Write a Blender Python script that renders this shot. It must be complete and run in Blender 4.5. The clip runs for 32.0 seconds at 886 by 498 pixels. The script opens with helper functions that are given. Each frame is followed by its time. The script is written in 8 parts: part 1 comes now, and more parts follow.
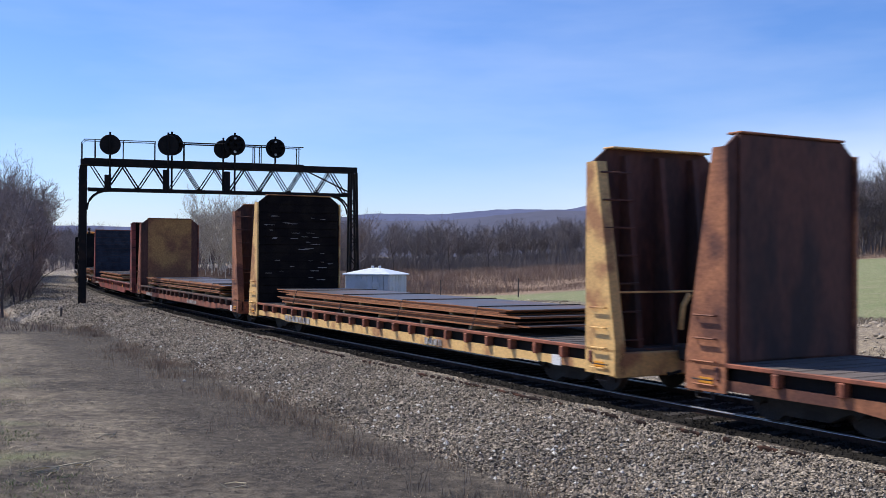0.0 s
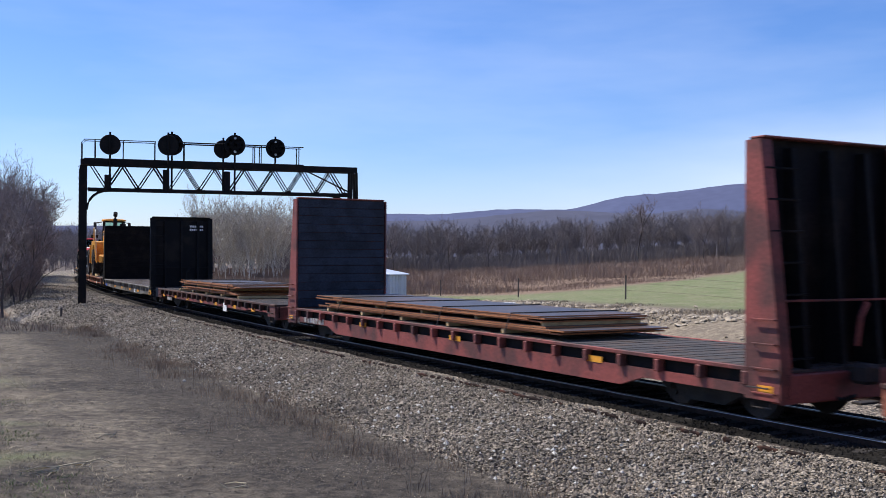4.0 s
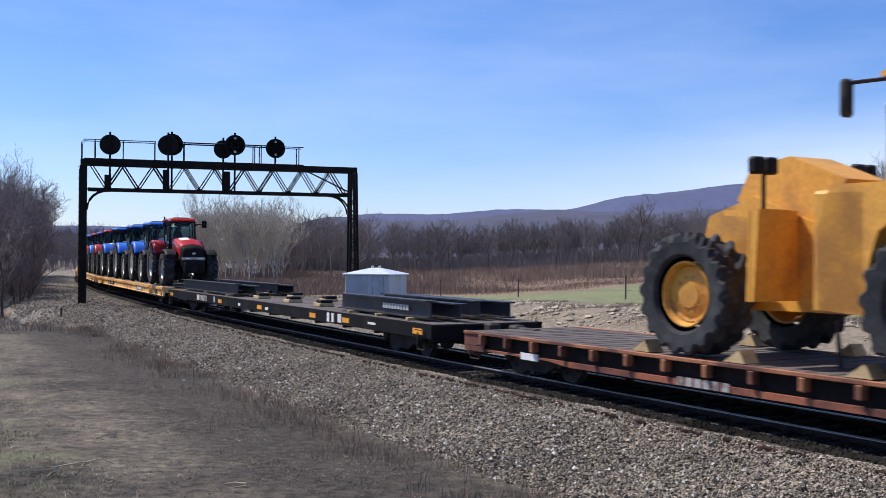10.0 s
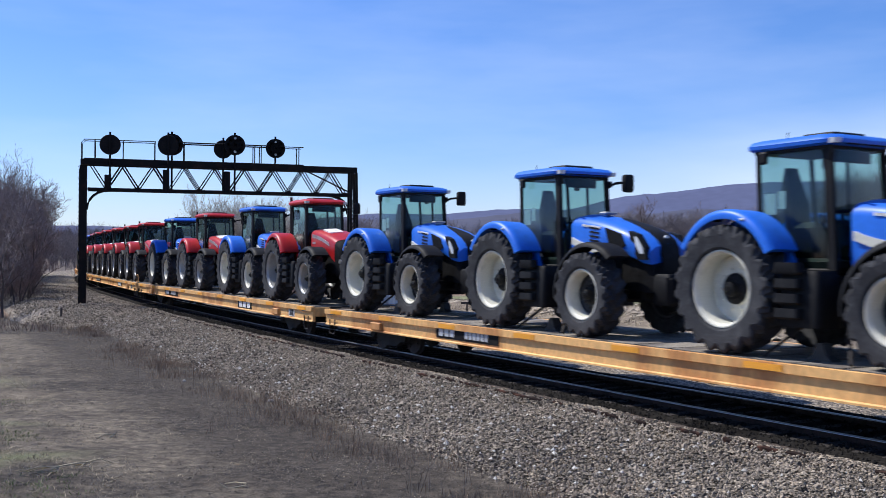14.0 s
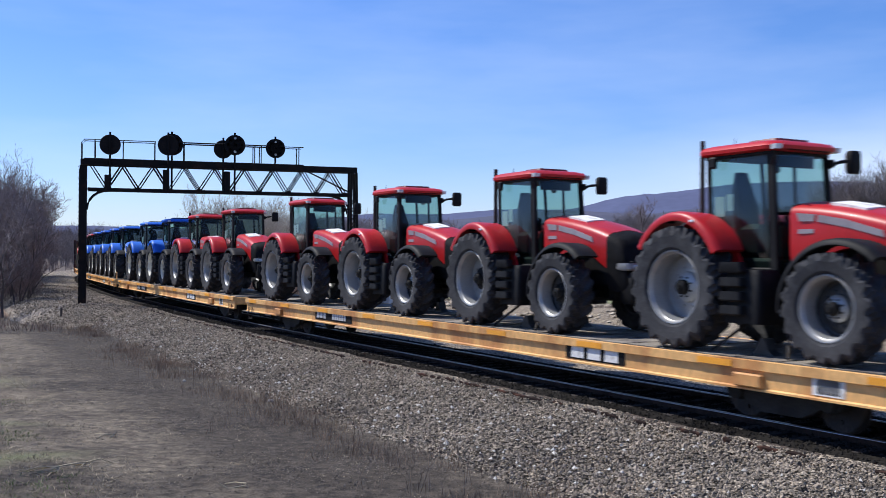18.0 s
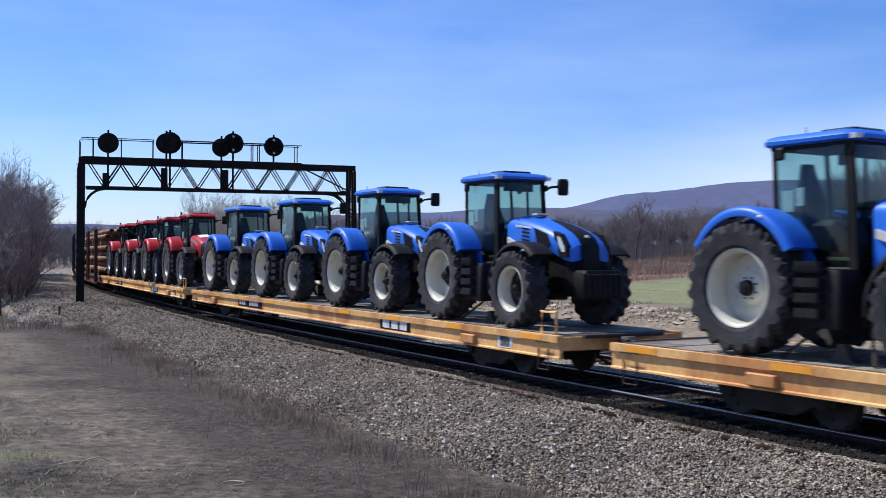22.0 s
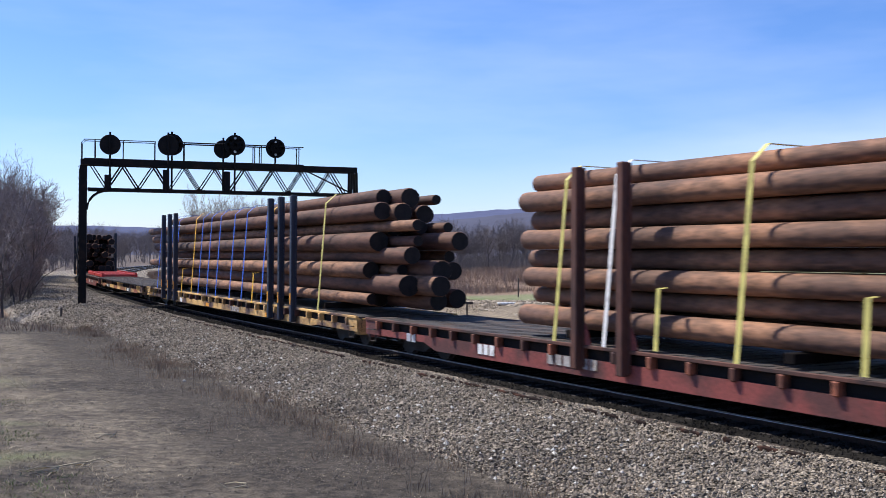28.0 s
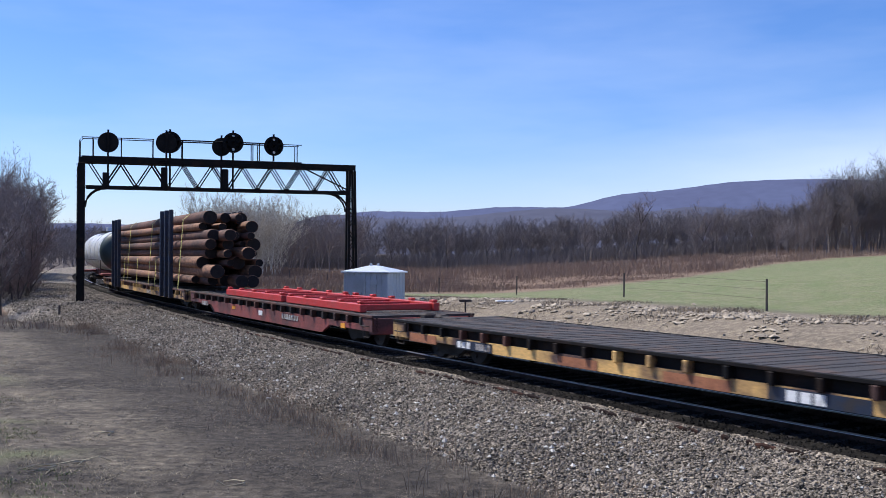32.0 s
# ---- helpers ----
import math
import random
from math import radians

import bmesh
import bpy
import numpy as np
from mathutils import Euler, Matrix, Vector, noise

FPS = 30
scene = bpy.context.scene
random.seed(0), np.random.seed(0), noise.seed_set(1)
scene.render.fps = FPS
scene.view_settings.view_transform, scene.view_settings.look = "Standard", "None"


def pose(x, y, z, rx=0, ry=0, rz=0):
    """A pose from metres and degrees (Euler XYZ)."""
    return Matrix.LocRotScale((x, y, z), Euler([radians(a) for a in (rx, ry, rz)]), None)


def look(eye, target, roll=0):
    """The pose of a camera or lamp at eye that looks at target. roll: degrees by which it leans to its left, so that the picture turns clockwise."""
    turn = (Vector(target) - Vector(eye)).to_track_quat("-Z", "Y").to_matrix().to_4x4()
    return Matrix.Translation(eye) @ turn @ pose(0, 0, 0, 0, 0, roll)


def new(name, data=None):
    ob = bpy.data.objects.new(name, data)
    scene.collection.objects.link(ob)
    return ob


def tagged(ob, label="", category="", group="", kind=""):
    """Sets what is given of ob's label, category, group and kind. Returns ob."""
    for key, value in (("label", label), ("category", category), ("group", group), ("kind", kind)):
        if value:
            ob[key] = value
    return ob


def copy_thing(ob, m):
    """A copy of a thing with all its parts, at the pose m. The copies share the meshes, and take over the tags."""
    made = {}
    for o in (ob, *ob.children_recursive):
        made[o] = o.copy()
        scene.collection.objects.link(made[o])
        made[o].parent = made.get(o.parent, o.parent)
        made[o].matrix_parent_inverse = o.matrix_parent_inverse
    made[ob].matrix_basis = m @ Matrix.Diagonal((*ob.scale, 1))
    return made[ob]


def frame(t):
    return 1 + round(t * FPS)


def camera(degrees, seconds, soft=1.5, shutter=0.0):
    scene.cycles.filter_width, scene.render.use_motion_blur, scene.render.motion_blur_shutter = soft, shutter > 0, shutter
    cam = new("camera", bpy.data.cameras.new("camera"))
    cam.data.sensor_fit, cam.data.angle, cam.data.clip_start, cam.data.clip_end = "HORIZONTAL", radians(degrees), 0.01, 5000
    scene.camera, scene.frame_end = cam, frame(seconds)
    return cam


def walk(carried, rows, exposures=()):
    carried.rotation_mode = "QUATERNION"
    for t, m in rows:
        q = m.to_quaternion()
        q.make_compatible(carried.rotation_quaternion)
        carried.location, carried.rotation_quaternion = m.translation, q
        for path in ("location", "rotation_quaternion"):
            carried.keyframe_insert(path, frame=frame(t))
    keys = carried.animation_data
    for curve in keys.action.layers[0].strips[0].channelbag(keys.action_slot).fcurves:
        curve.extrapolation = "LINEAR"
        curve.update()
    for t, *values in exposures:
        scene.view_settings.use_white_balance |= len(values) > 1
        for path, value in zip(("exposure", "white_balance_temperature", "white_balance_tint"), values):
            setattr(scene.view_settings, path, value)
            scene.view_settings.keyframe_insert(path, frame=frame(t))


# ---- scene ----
# ---------------------------------------------------------------- camera
EYE = 2.52          # height of the lens over the rail heads
FOV = 47.0
PAN = [(0.0, 0.0, 0.0), (20.5, 0.0, 0.0), (21.5, -3.0, 0.0), (22.0, -3.0, -3.0), (22.5, -3.0, -4.0), (23.0, -3.0, -3.5),
       (23.5, -2.5, -0.5), (24.0, 0.0, 0.0), (29.5, 0.0, 0.0), (30.0, -1.2, -1.5), (30.5, -3.0, -4.0), (32.0, -3.0, -4.0)]
STEP = 0.0318       # degrees of one small nudge of the tripod head
cam = camera(FOV, 32.0, soft=0.65, shutter=0.22)
walk(cam, [(t, pose(0, 0, EYE, 90 + 0.435 + dy * STEP, 0, dx * STEP) @ pose(0, 0, 0, 0, 0, 0.344)) for t, dx, dy in PAN],
     exposures=[(0.0, 0.12, 6450, 10), (10.0, 0.10, 6450, 10), (12.5, 0.08, 6200, 10), (25.0, 0.08, 6200, 10), (28.0, 0.26, 6450, 10), (29.0, 0.32, 6500, 10), (30.0, 0.38, 6600, 10), (31.0, 0.32, 6500, 10), (32.0, 0.08, 6200, 10)])

# ---------------------------------------------------------------- light
SUN_AZ, SUN_EL = radians(-63.0), radians(54.0)      # azimuth from the line of sight (y), to the right
sun_dir = Vector((math.sin(SUN_AZ) * math.cos(SUN_EL), math.cos(SUN_AZ) * math.cos(SUN_EL), math.sin(SUN_EL)))
lamp = bpy.data.lights.new("sun", "SUN")
lamp.energy, lamp.angle, lamp.color = 5.0, radians(0.55), (1.0, 0.945, 0.86)
sun = new("sun", lamp)
sun.matrix_world = look(Vector((0, 0, 60)) + sun_dir * 50, (0, 0, 60))

world = bpy.data.worlds.new("sky")
scene.world = world
world.use_nodes = True
wn, wl = world.node_tree.nodes, world.node_tree.links
for n in list(wn):
    wn.remove(n)
w_out = wn.new("ShaderNodeOutputWorld")
w_bg = wn.new("ShaderNodeBackground")
w_sky = wn.new("ShaderNodeTexSky")
w_sky.sky_type, w_sky.sun_disc = "NISHITA", False
w_sky.sun_elevation, w_sky.sun_rotation = SUN_EL, SUN_AZ
w_sky.altitude, w_sky.air_density, w_sky.dust_density, w_sky.ozone_density = 200, 1.0, 0.35, 3.0
w_tc = wn.new("ShaderNodeTexCoord")
w_map = wn.new("ShaderNodeMapping")
w_map.inputs["Rotation"].default_value = (0.0, radians(14), radians(8))
w_map.inputs["Scale"].default_value = (1.3, 1.3, 6.0)
w_noise = wn.new("ShaderNodeTexNoise")
w_noise.inputs["Scale"].default_value = 1.7
w_noise.inputs["Detail"].default_value = 5.0
w_noise.inputs["Roughness"].default_value = 0.55
w_ramp = wn.new("ShaderNodeMapRange")
w_ramp.inputs["From Min"].default_value, w_ramp.inputs["From Max"].default_value = 0.44, 0.80
w_ramp.inputs["To Min"].default_value, w_ramp.inputs["To Max"].default_value = 0.0, 0.26
w_mix = wn.new("ShaderNodeMixRGB")
w_mix.inputs["Color2"].default_value = (7.6, 8.5, 10.6, 1)
w_hsv = wn.new("ShaderNodeHueSaturation")
w_hsv.inputs["Saturation"].default_value = 1.20
wl.new(w_tc.outputs["Generated"], w_map.inputs["Vector"])
wl.new(w_map.outputs[0], w_noise.inputs["Vector"])
wl.new(w_noise.outputs["Fac"], w_ramp.inputs["Value"])
w_xyz = wn.new("ShaderNodeSeparateXYZ")
wl.new(w_tc.outputs["Generated"], w_xyz.inputs[0])


def w_math(op, a, b):
    """A maths node on two sockets or numbers."""
    n = wn.new("ShaderNodeMath")
    n.operation = op
    for i, v in enumerate((a, b)):
        if isinstance(v, (int, float)):
            n.inputs[i].default_value = v
        else:
            wl.new(v, n.inputs[i])
    return n.outputs[0]


# a thin sheet of high cloud low over the hills, thicker towards the east
w_edge = w_math("ADD", w_math("MULTIPLY", w_xyz.outputs["X"], 0.13), w_math("MULTIPLY", w_noise.outputs["Fac"], 0.10))
w_veil = wn.new("ShaderNodeMapRange")
w_veil.inputs["From Min"].default_value, w_veil.inputs["From Max"].default_value = -0.055, 0.02
w_veil.inputs["To Min"].default_value, w_veil.inputs["To Max"].default_value = 0.0, 0.62
wl.new(w_math("SUBTRACT", w_edge, w_xyz.outputs["Z"]), w_veil.inputs["Value"])
w_east = wn.new("ShaderNodeMapRange")
w_east.inputs["From Min"].default_value, w_east.inputs["From Max"].default_value = -0.15, 0.30
wl.new(w_xyz.outputs["X"], w_east.inputs["Value"])
wl.new(w_math("MAXIMUM", w_ramp.outputs[0], w_math("MULTIPLY", w_veil.outputs[0], w_east.outputs[0])), w_mix.inputs["Fac"])
wl.new(w_sky.outputs[0], w_hsv.inputs["Color"])
w_tint = wn.new("ShaderNodeMixRGB")
w_tint.blend_type = "MULTIPLY"
w_tint.inputs["Fac"].default_value = 1.0
w_tint.inputs["Color2"].default_value = (0.93, 0.985, 1.32, 1)
wl.new(w_hsv.outputs[0], w_tint.inputs["Color1"])
wl.new(w_tint.outputs[0], w_mix.inputs["Color1"])
wl.new(w_mix.outputs[0], w_bg.inputs["Color"])
wl.new(w_bg.outputs[0], w_out.inputs["Surface"])
w_bg.inputs["Strength"].default_value = 0.108


# ---------------------------------------------------------------- materials
def material(name, color, rough=0.7, metal=0.0, vary=0.15, scale=3.0, second=None, amount=0.5, fine=40.0, bump=0.15, coat=0.0,
             stretch=(1, 1, 1), glow=0.0, spec=0.5, island=0.0):
    """A base colour with broad stains of a second colour, fine grain and relief."""
    m = bpy.data.materials.new(name)
    m.use_nodes = True
    nt = m.node_tree
    b = nt.nodes["Principled BSDF"]
    tc = nt.nodes.new("ShaderNodeTexCoord")
    mp = nt.nodes.new("ShaderNodeMapping")
    mp.inputs["Scale"].default_value = stretch
    nt.links.new(tc.outputs["Object"], mp.inputs["Vector"])
    n1 = nt.nodes.new("ShaderNodeTexNoise")
    n1.inputs["Scale"].default_value, n1.inputs["Detail"].default_value = scale, 6.0
    n2 = nt.nodes.new("ShaderNodeTexNoise")
    n2.inputs["Scale"].default_value, n2.inputs["Detail"].default_value = fine, 3.0
    for n in (n1, n2):
        nt.links.new(mp.outputs[0], n.inputs["Vector"])
    ramp = nt.nodes.new("ShaderNodeMapRange")
    ramp.inputs["From Min"].default_value, ramp.inputs["From Max"].default_value = 0.62 - amount * 0.3, 0.72 - amount * 0.2
    nt.links.new(n1.outputs["Fac"], ramp.inputs["Value"])
    mix = nt.nodes.new("ShaderNodeMixRGB")
    c2 = second or tuple(c * (1 - vary * 2) for c in color)
    mix.inputs["Color1"].default_value, mix.inputs["Color2"].default_value = (*color, 1), (*c2, 1)
    nt.links.new(ramp.outputs[0], mix.inputs["Fac"])
    grain = nt.nodes.new("ShaderNodeMapRange")
    grain.inputs["From Min"].default_value, grain.inputs["From Max"].default_value = 0.3, 0.7
    grain.inputs["To Min"].default_value, grain.inputs["To Max"].default_value = 1 - vary, 1 + vary
    nt.links.new(n2.outputs["Fac"], grain.inputs["Value"])
    info = nt.nodes.new("ShaderNodeObjectInfo")
    geo = nt.nodes.new("ShaderNodeNewGeometry")
    each = nt.nodes.new("ShaderNodeMapRange")
    each.inputs["To Min"].default_value, each.inputs["To Max"].default_value = 1 - (island or 0.08), 1 + (island or 0.08)
    nt.links.new(geo.outputs["Random Per Island"] if island else info.outputs["Random"], each.inputs["Value"])
    mul = nt.nodes.new("ShaderNodeMath")
    mul.operation = "MULTIPLY"
    nt.links.new(grain.outputs[0], mul.inputs[0])
    nt.links.new(each.outputs[0], mul.inputs[1])
    tint = nt.nodes.new("ShaderNodeMixRGB")
    tint.blend_type = "MULTIPLY"
    tint.inputs["Fac"].default_value = 1.0
    nt.links.new(mix.outputs[0], tint.inputs["Color1"])
    nt.links.new(mul.outputs[0], tint.inputs["Color2"])
    nt.links.new(tint.outputs[0], b.inputs["Base Color"])
    b.inputs["Roughness"].default_value, b.inputs["Metallic"].default_value = rough, metal
    b.inputs["Specular IOR Level"].default_value = spec
    b.inputs["Coat Weight"].default_value = coat
    if bump:
        bp = nt.nodes.new("ShaderNodeBump")
        bp.inputs["Strength"].default_value, bp.inputs["Distance"].default_value = bump, 0.02
        nt.links.new(n2.outputs["Fac"], bp.inputs["Height"])
        nt.links.new(bp.outputs[0], b.inputs["Normal"])
    # glow lights the surface in its own colour; the ridges' haze uses it
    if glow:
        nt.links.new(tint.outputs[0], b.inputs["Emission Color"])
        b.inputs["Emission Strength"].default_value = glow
    return m


M = {}
M["ballast"] = material("ballast_gravel", (0.18, 0.15, 0.115), 0.95, 0, 0.25, 0.5, (0.135, 0.113, 0.088), 0.5, 60, 0.3)


def cells(m, scale, lo, hi, depth):
    """Breaks a surface into packed stones, each with a shade of its own and sunk joints."""
    nt = m.node_tree
    b = nt.nodes["Principled BSDF"]
    tc = nt.nodes.new("ShaderNodeTexCoord")
    vo = nt.nodes.new("ShaderNodeTexVoronoi")
    vo.inputs["Scale"].default_value = scale
    nt.links.new(tc.outputs["Object"], vo.inputs["Vector"])
    sp = nt.nodes.new("ShaderNodeSeparateColor")
    nt.links.new(vo.outputs["Color"], sp.inputs["Color"])
    pw = nt.nodes.new("ShaderNodeMath")
    pw.operation = "POWER"
    nt.links.new(sp.outputs["Red"], pw.inputs[0])
    pw.inputs[1].default_value = 1.8
    sh = nt.nodes.new("ShaderNodeMapRange")
    sh.inputs["To Min"].default_value, sh.inputs["To Max"].default_value = lo, hi
    nt.links.new(pw.outputs[0], sh.inputs["Value"])
    mul = nt.nodes.new("ShaderNodeMixRGB")
    mul.blend_type = "MULTIPLY"
    mul.inputs["Fac"].default_value = 1.0
    nt.links.new(b.inputs["Base Color"].links[0].from_socket, mul.inputs["Color1"])
    nt.links.new(sh.outputs[0], mul.inputs["Color2"])
    nt.links.new(mul.outputs[0], b.inputs["Base Color"])
    bp = nt.nodes.new("ShaderNodeBump")
    bp.invert = True
    bp.inputs["Strength"].default_value, bp.inputs["Distance"].default_value = 1.0, depth
    nt.links.new(vo.outputs["Distance"], bp.inputs["Height"])
    nt.links.new(bp.outputs[0], b.inputs["Normal"])


cells(M["ballast"], 23.0, 0.4, 3.0, 0.05)
M["stone"] = material("crushed_stone", (0.235, 0.195, 0.148), 0.9, 0, 0.15, 0.6, (0.178, 0.147, 0.112), 0.5, 60, 0.2, island=0.8)
# near-black colour that puts the shade under the train onto the bed
M["bed_shade"] = material("ballast_train_shade", (0.022, 0.02, 0.018), 0.95, 0, 0.35, 0.8, (0.013, 0.012, 0.011), 0.5, 18, 0.9, spec=0.02)
# brown fines with part of the train's shade mixed into the colour
M["packed"] = material("packed_fines_part_shade", (0.080, 0.064, 0.054), 0.95, 0, 0.3, 1.5, (0.045, 0.038, 0.033), 0.5, 30, 0.5, spec=0.1)
M["flake"] = material("rusty_black_flakes", (0.02, 0.013, 0.011), 0.9, 0, 0.3, 3, (0.07, 0.035, 0.025), 0.4, 20, 0.3, spec=0.1)
M["truck_grey"] = material("dusty_cast_steel", (0.032, 0.028, 0.025), 0.85, 0, 0.35, 3, (0.016, 0.014, 0.013), 0.5, 20, 0.3)
M["tie"] = material("creosoted_wood", (0.026, 0.02, 0.017), 0.9, 0, 0.3, 4, (0.016, 0.013, 0.011), 0.5, 30, 0.5)
M["rail"] = material("rusty_rail", (0.05, 0.032, 0.026), 0.85, 0.0, 0.2, 3, spec=0.1)
M["railhead"] = material("polished_rail_head", (0.32, 0.32, 0.34), 0.36, 1.0, 0.05, 3, bump=0)
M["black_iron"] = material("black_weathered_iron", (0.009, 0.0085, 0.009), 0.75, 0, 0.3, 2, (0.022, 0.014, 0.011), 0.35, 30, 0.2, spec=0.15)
M["black"] = material("black_paint", (0.009, 0.009, 0.010), 0.7, 0, 0.3, 1.2, (0.02, 0.017, 0.015), 0.4, 24, 0.15, spec=0.12)
M["iron"] = material("dark_cast_iron", (0.030, 0.025, 0.023), 0.8, 0, 0.3, 3, (0.055, 0.038, 0.030), 0.4, 30, 0.3)
M["steel"] = material("bare_steel", (0.42, 0.42, 0.43), 0.45, 0.8, 0.15, 3)
M["yellow"] = material("weathered_yellow_paint", (0.80, 0.45, 0.16), 0.65, 0, 0.16, 0.9, (0.52, 0.23, 0.07), 0.42, 14, 0.15, stretch=(1.0, 1, 0.55))
M["yellow_old"] = material("rusty_yellow_paint", (0.74, 0.46, 0.17), 0.7, 0, 0.18, 1.6, (0.40, 0.19, 0.08), 0.42, 20, 0.2)
M["patchy"] = material("peeling_yellow_paint_on_rust", (0.70, 0.42, 0.14), 0.75, 0, 0.2, 1.1, (0.09, 0.05, 0.04), 0.62, 16, 0.25, stretch=(0.7, 1, 1.3))
M["orange_mark"] = material("orange_reflector", (0.85, 0.36, 0.03), 0.5, 0, 0.1, 3, bump=0)
M["rust"] = material("red_brown_rust", (0.30, 0.095, 0.05), 0.8, 0, 0.25, 1.4, (0.15, 0.055, 0.035), 0.6, 16, 0.3)
M["rust_dark"] = material("dark_rusty_plate", (0.105, 0.040, 0.027), 0.8, 0, 0.25, 1.2, (0.038, 0.02, 0.017), 0.6, 14, 0.3, stretch=(1, 1, 0.35))
M["rust_orange"] = material("orange_rust", (0.36, 0.14, 0.065), 0.8, 0, 0.3, 1.1, (0.12, 0.045, 0.03), 0.6, 18, 0.3)
M["ochre"] = material("ochre_rusty_plate", (0.40, 0.205, 0.065), 0.75, 0, 0.25, 0.8, (0.22, 0.09, 0.04), 0.55, 14, 0.25)
M["red_car"] = material("faded_red_paint", (0.25, 0.058, 0.047), 0.7, 0, 0.25, 1.0, (0.10, 0.035, 0.03), 0.5, 18, 0.2)
M["orange_car"] = material("orange_red_paint", (0.34, 0.105, 0.05), 0.75, 0, 0.25, 1.0, (0.13, 0.045, 0.03), 0.5, 18, 0.2)
M["grey_car"] = material("grey_weathered_paint", (0.21, 0.20, 0.18), 0.7, 0, 0.25, 0.9, (0.075, 0.06, 0.05), 0.5, 18, 0.2)
M["navy"] = material("dark_blue_planks", (0.040, 0.047, 0.064), 0.85, 0, 0.25, 2, (0.030, 0.033, 0.042), 0.5, 22, 0.3, spec=0.08)
M["dark_plank"] = material("blackened_planks", (0.011, 0.009, 0.009), 0.9, 0, 0.3, 2, (0.018, 0.014, 0.012), 0.5, 22, 0.3, spec=0.06)
M["deck_wood"] = material("weathered_deck_planks", (0.115, 0.092, 0.08), 0.9, 0, 0.3, 2.5, (0.09, 0.07, 0.06), 0.5, 20, 0.5)
M["deck_pale"] = material("worn_pale_deck_plates", (0.235, 0.205, 0.165), 0.85, 0, 0.3, 1.6, (0.12, 0.10, 0.085), 0.5, 14, 0.3)
M["deck_dark"] = material("dark_deck", (0.055, 0.048, 0.045), 0.9, 0, 0.3, 2.0, (0.09, 0.06, 0.045), 0.4, 20, 0.4)
M["plate_edge"] = material("rusty_plate_edge", (0.38, 0.15, 0.06), 0.8, 0, 0.25, 2.2, (0.29, 0.105, 0.042), 0.5, 16, 0.3, stretch=(0.4, 1, 6))
M["plate_top"] = material("mill_scale_plate", (0.075, 0.07, 0.075), 0.5, 0.3, 0.2, 0.6, (0.12, 0.075, 0.055), 0.45, 8, 0.05)
M["beam"] = material("dark_blue_steel_beam", (0.024, 0.027, 0.036), 0.5, 0.2, 0.2, 1.5, (0.06, 0.045, 0.04), 0.4, 16, 0.1)
M["faded"] = material("faded_stencil_paint", (0.40, 0.37, 0.34), 0.8, 0, 0.3, 5, (0.18, 0.14, 0.12), 0.5, 30, 0)
M["white"] = material("worn_white_paint", (0.78, 0.77, 0.74), 0.7, 0, 0.12, 6, (0.55, 0.53, 0.5), 0.3, 40, 0)
M["wood_block"] = material("pale_timber_block", (0.55, 0.40, 0.20), 0.8, 0, 0.15, 5, (0.4, 0.27, 0.13), 0.4, 30, 0.3)
M["red"] = material("glossy_red_paint", (0.47, 0.013, 0.016), 0.4, 0, 0.08, 1.2, (0.40, 0.015, 0.017), 0.4, 10, 0, coat=0.05, spec=0.35)
M["blue"] = material("glossy_blue_paint", (0.022, 0.15, 0.66), 0.42, 0, 0.06, 1.2, (0.022, 0.13, 0.56), 0.4, 10, 0, coat=0.05, spec=0.35)
M["cat"] = material("machine_yellow_paint", (0.74, 0.345, 0.045), 0.55, 0, 0.12, 1.1, (0.50, 0.22, 0.04), 0.42, 14, 0.03, coat=0.05)
M["pale_rail"] = material("pale_worn_rail", (0.62, 0.56, 0.44), 0.5, 0.1, 0.1, 3, bump=0)
M["cat_dull"] = material("dull_mustard_panel", (0.42, 0.31, 0.03), 0.6, 0, 0.08, 2)
M["tyre"] = material("dusty_rubber", (0.024, 0.025, 0.029), 0.92, 0, 0.25, 3, (0.044, 0.045, 0.049), 0.5, 25, 0.2)
M["plastic"] = material("black_plastic", (0.009, 0.009, 0.010), 0.6, 0, 0.2, 3, (0.016, 0.016, 0.016), 0.4, 30, 0.05, spec=0.16)
M["grille"] = material("dark_grille_mesh", (0.012, 0.012, 0.013), 0.7, 0, 0.3, 3, fine=90, bump=0.4, spec=0.08)
M["silver"] = material("silver_rim_paint", (0.38, 0.38, 0.375), 0.4, 0.35, 0.08, 3, bump=0.02)
M["cream"] = material("cream_rim_paint", (0.66, 0.64, 0.54), 0.45, 0.0, 0.08, 3, bump=0.02)
M["disc"] = material("chock_grey_and_disc_shade", (0.05, 0.05, 0.05), 0.5, 0.2, 0.15, 4)
M["chrome"] = material("grey_decal", (0.55, 0.56, 0.58), 0.35, 0.2, 0.06, 3, bump=0)
M["decal"] = material("grey_decal_stripe", (0.34, 0.30, 0.31), 0.45, 0.1, 0.1, 3, bump=0)
M["paper"] = material("white_paper", (0.62, 0.66, 0.66), 0.9, 0, 0.06, 6, bump=0)
M["red_dark"] = material("dark_red_hatch", (0.16, 0.008, 0.01), 0.5, 0, 0.1, 3, bump=0)
M["lens"] = material("headlamp_lens", (0.72, 0.76, 0.8), 0.12, 0.1, 0.05, 3, bump=0)
M["creosote"] = material("brown_treated_pole", (0.27, 0.132, 0.072), 0.8, 0, 0.4, 1.3, (0.115, 0.058, 0.038), 0.55, 11, 0.6, stretch=(0.3, 1, 1))
M["creosote_dark"] = material("dark_treated_pole", (0.135, 0.062, 0.040), 0.8, 0, 0.35, 0.9, (0.055, 0.028, 0.021), 0.5, 9, 0.3, stretch=(0.25, 1, 1))
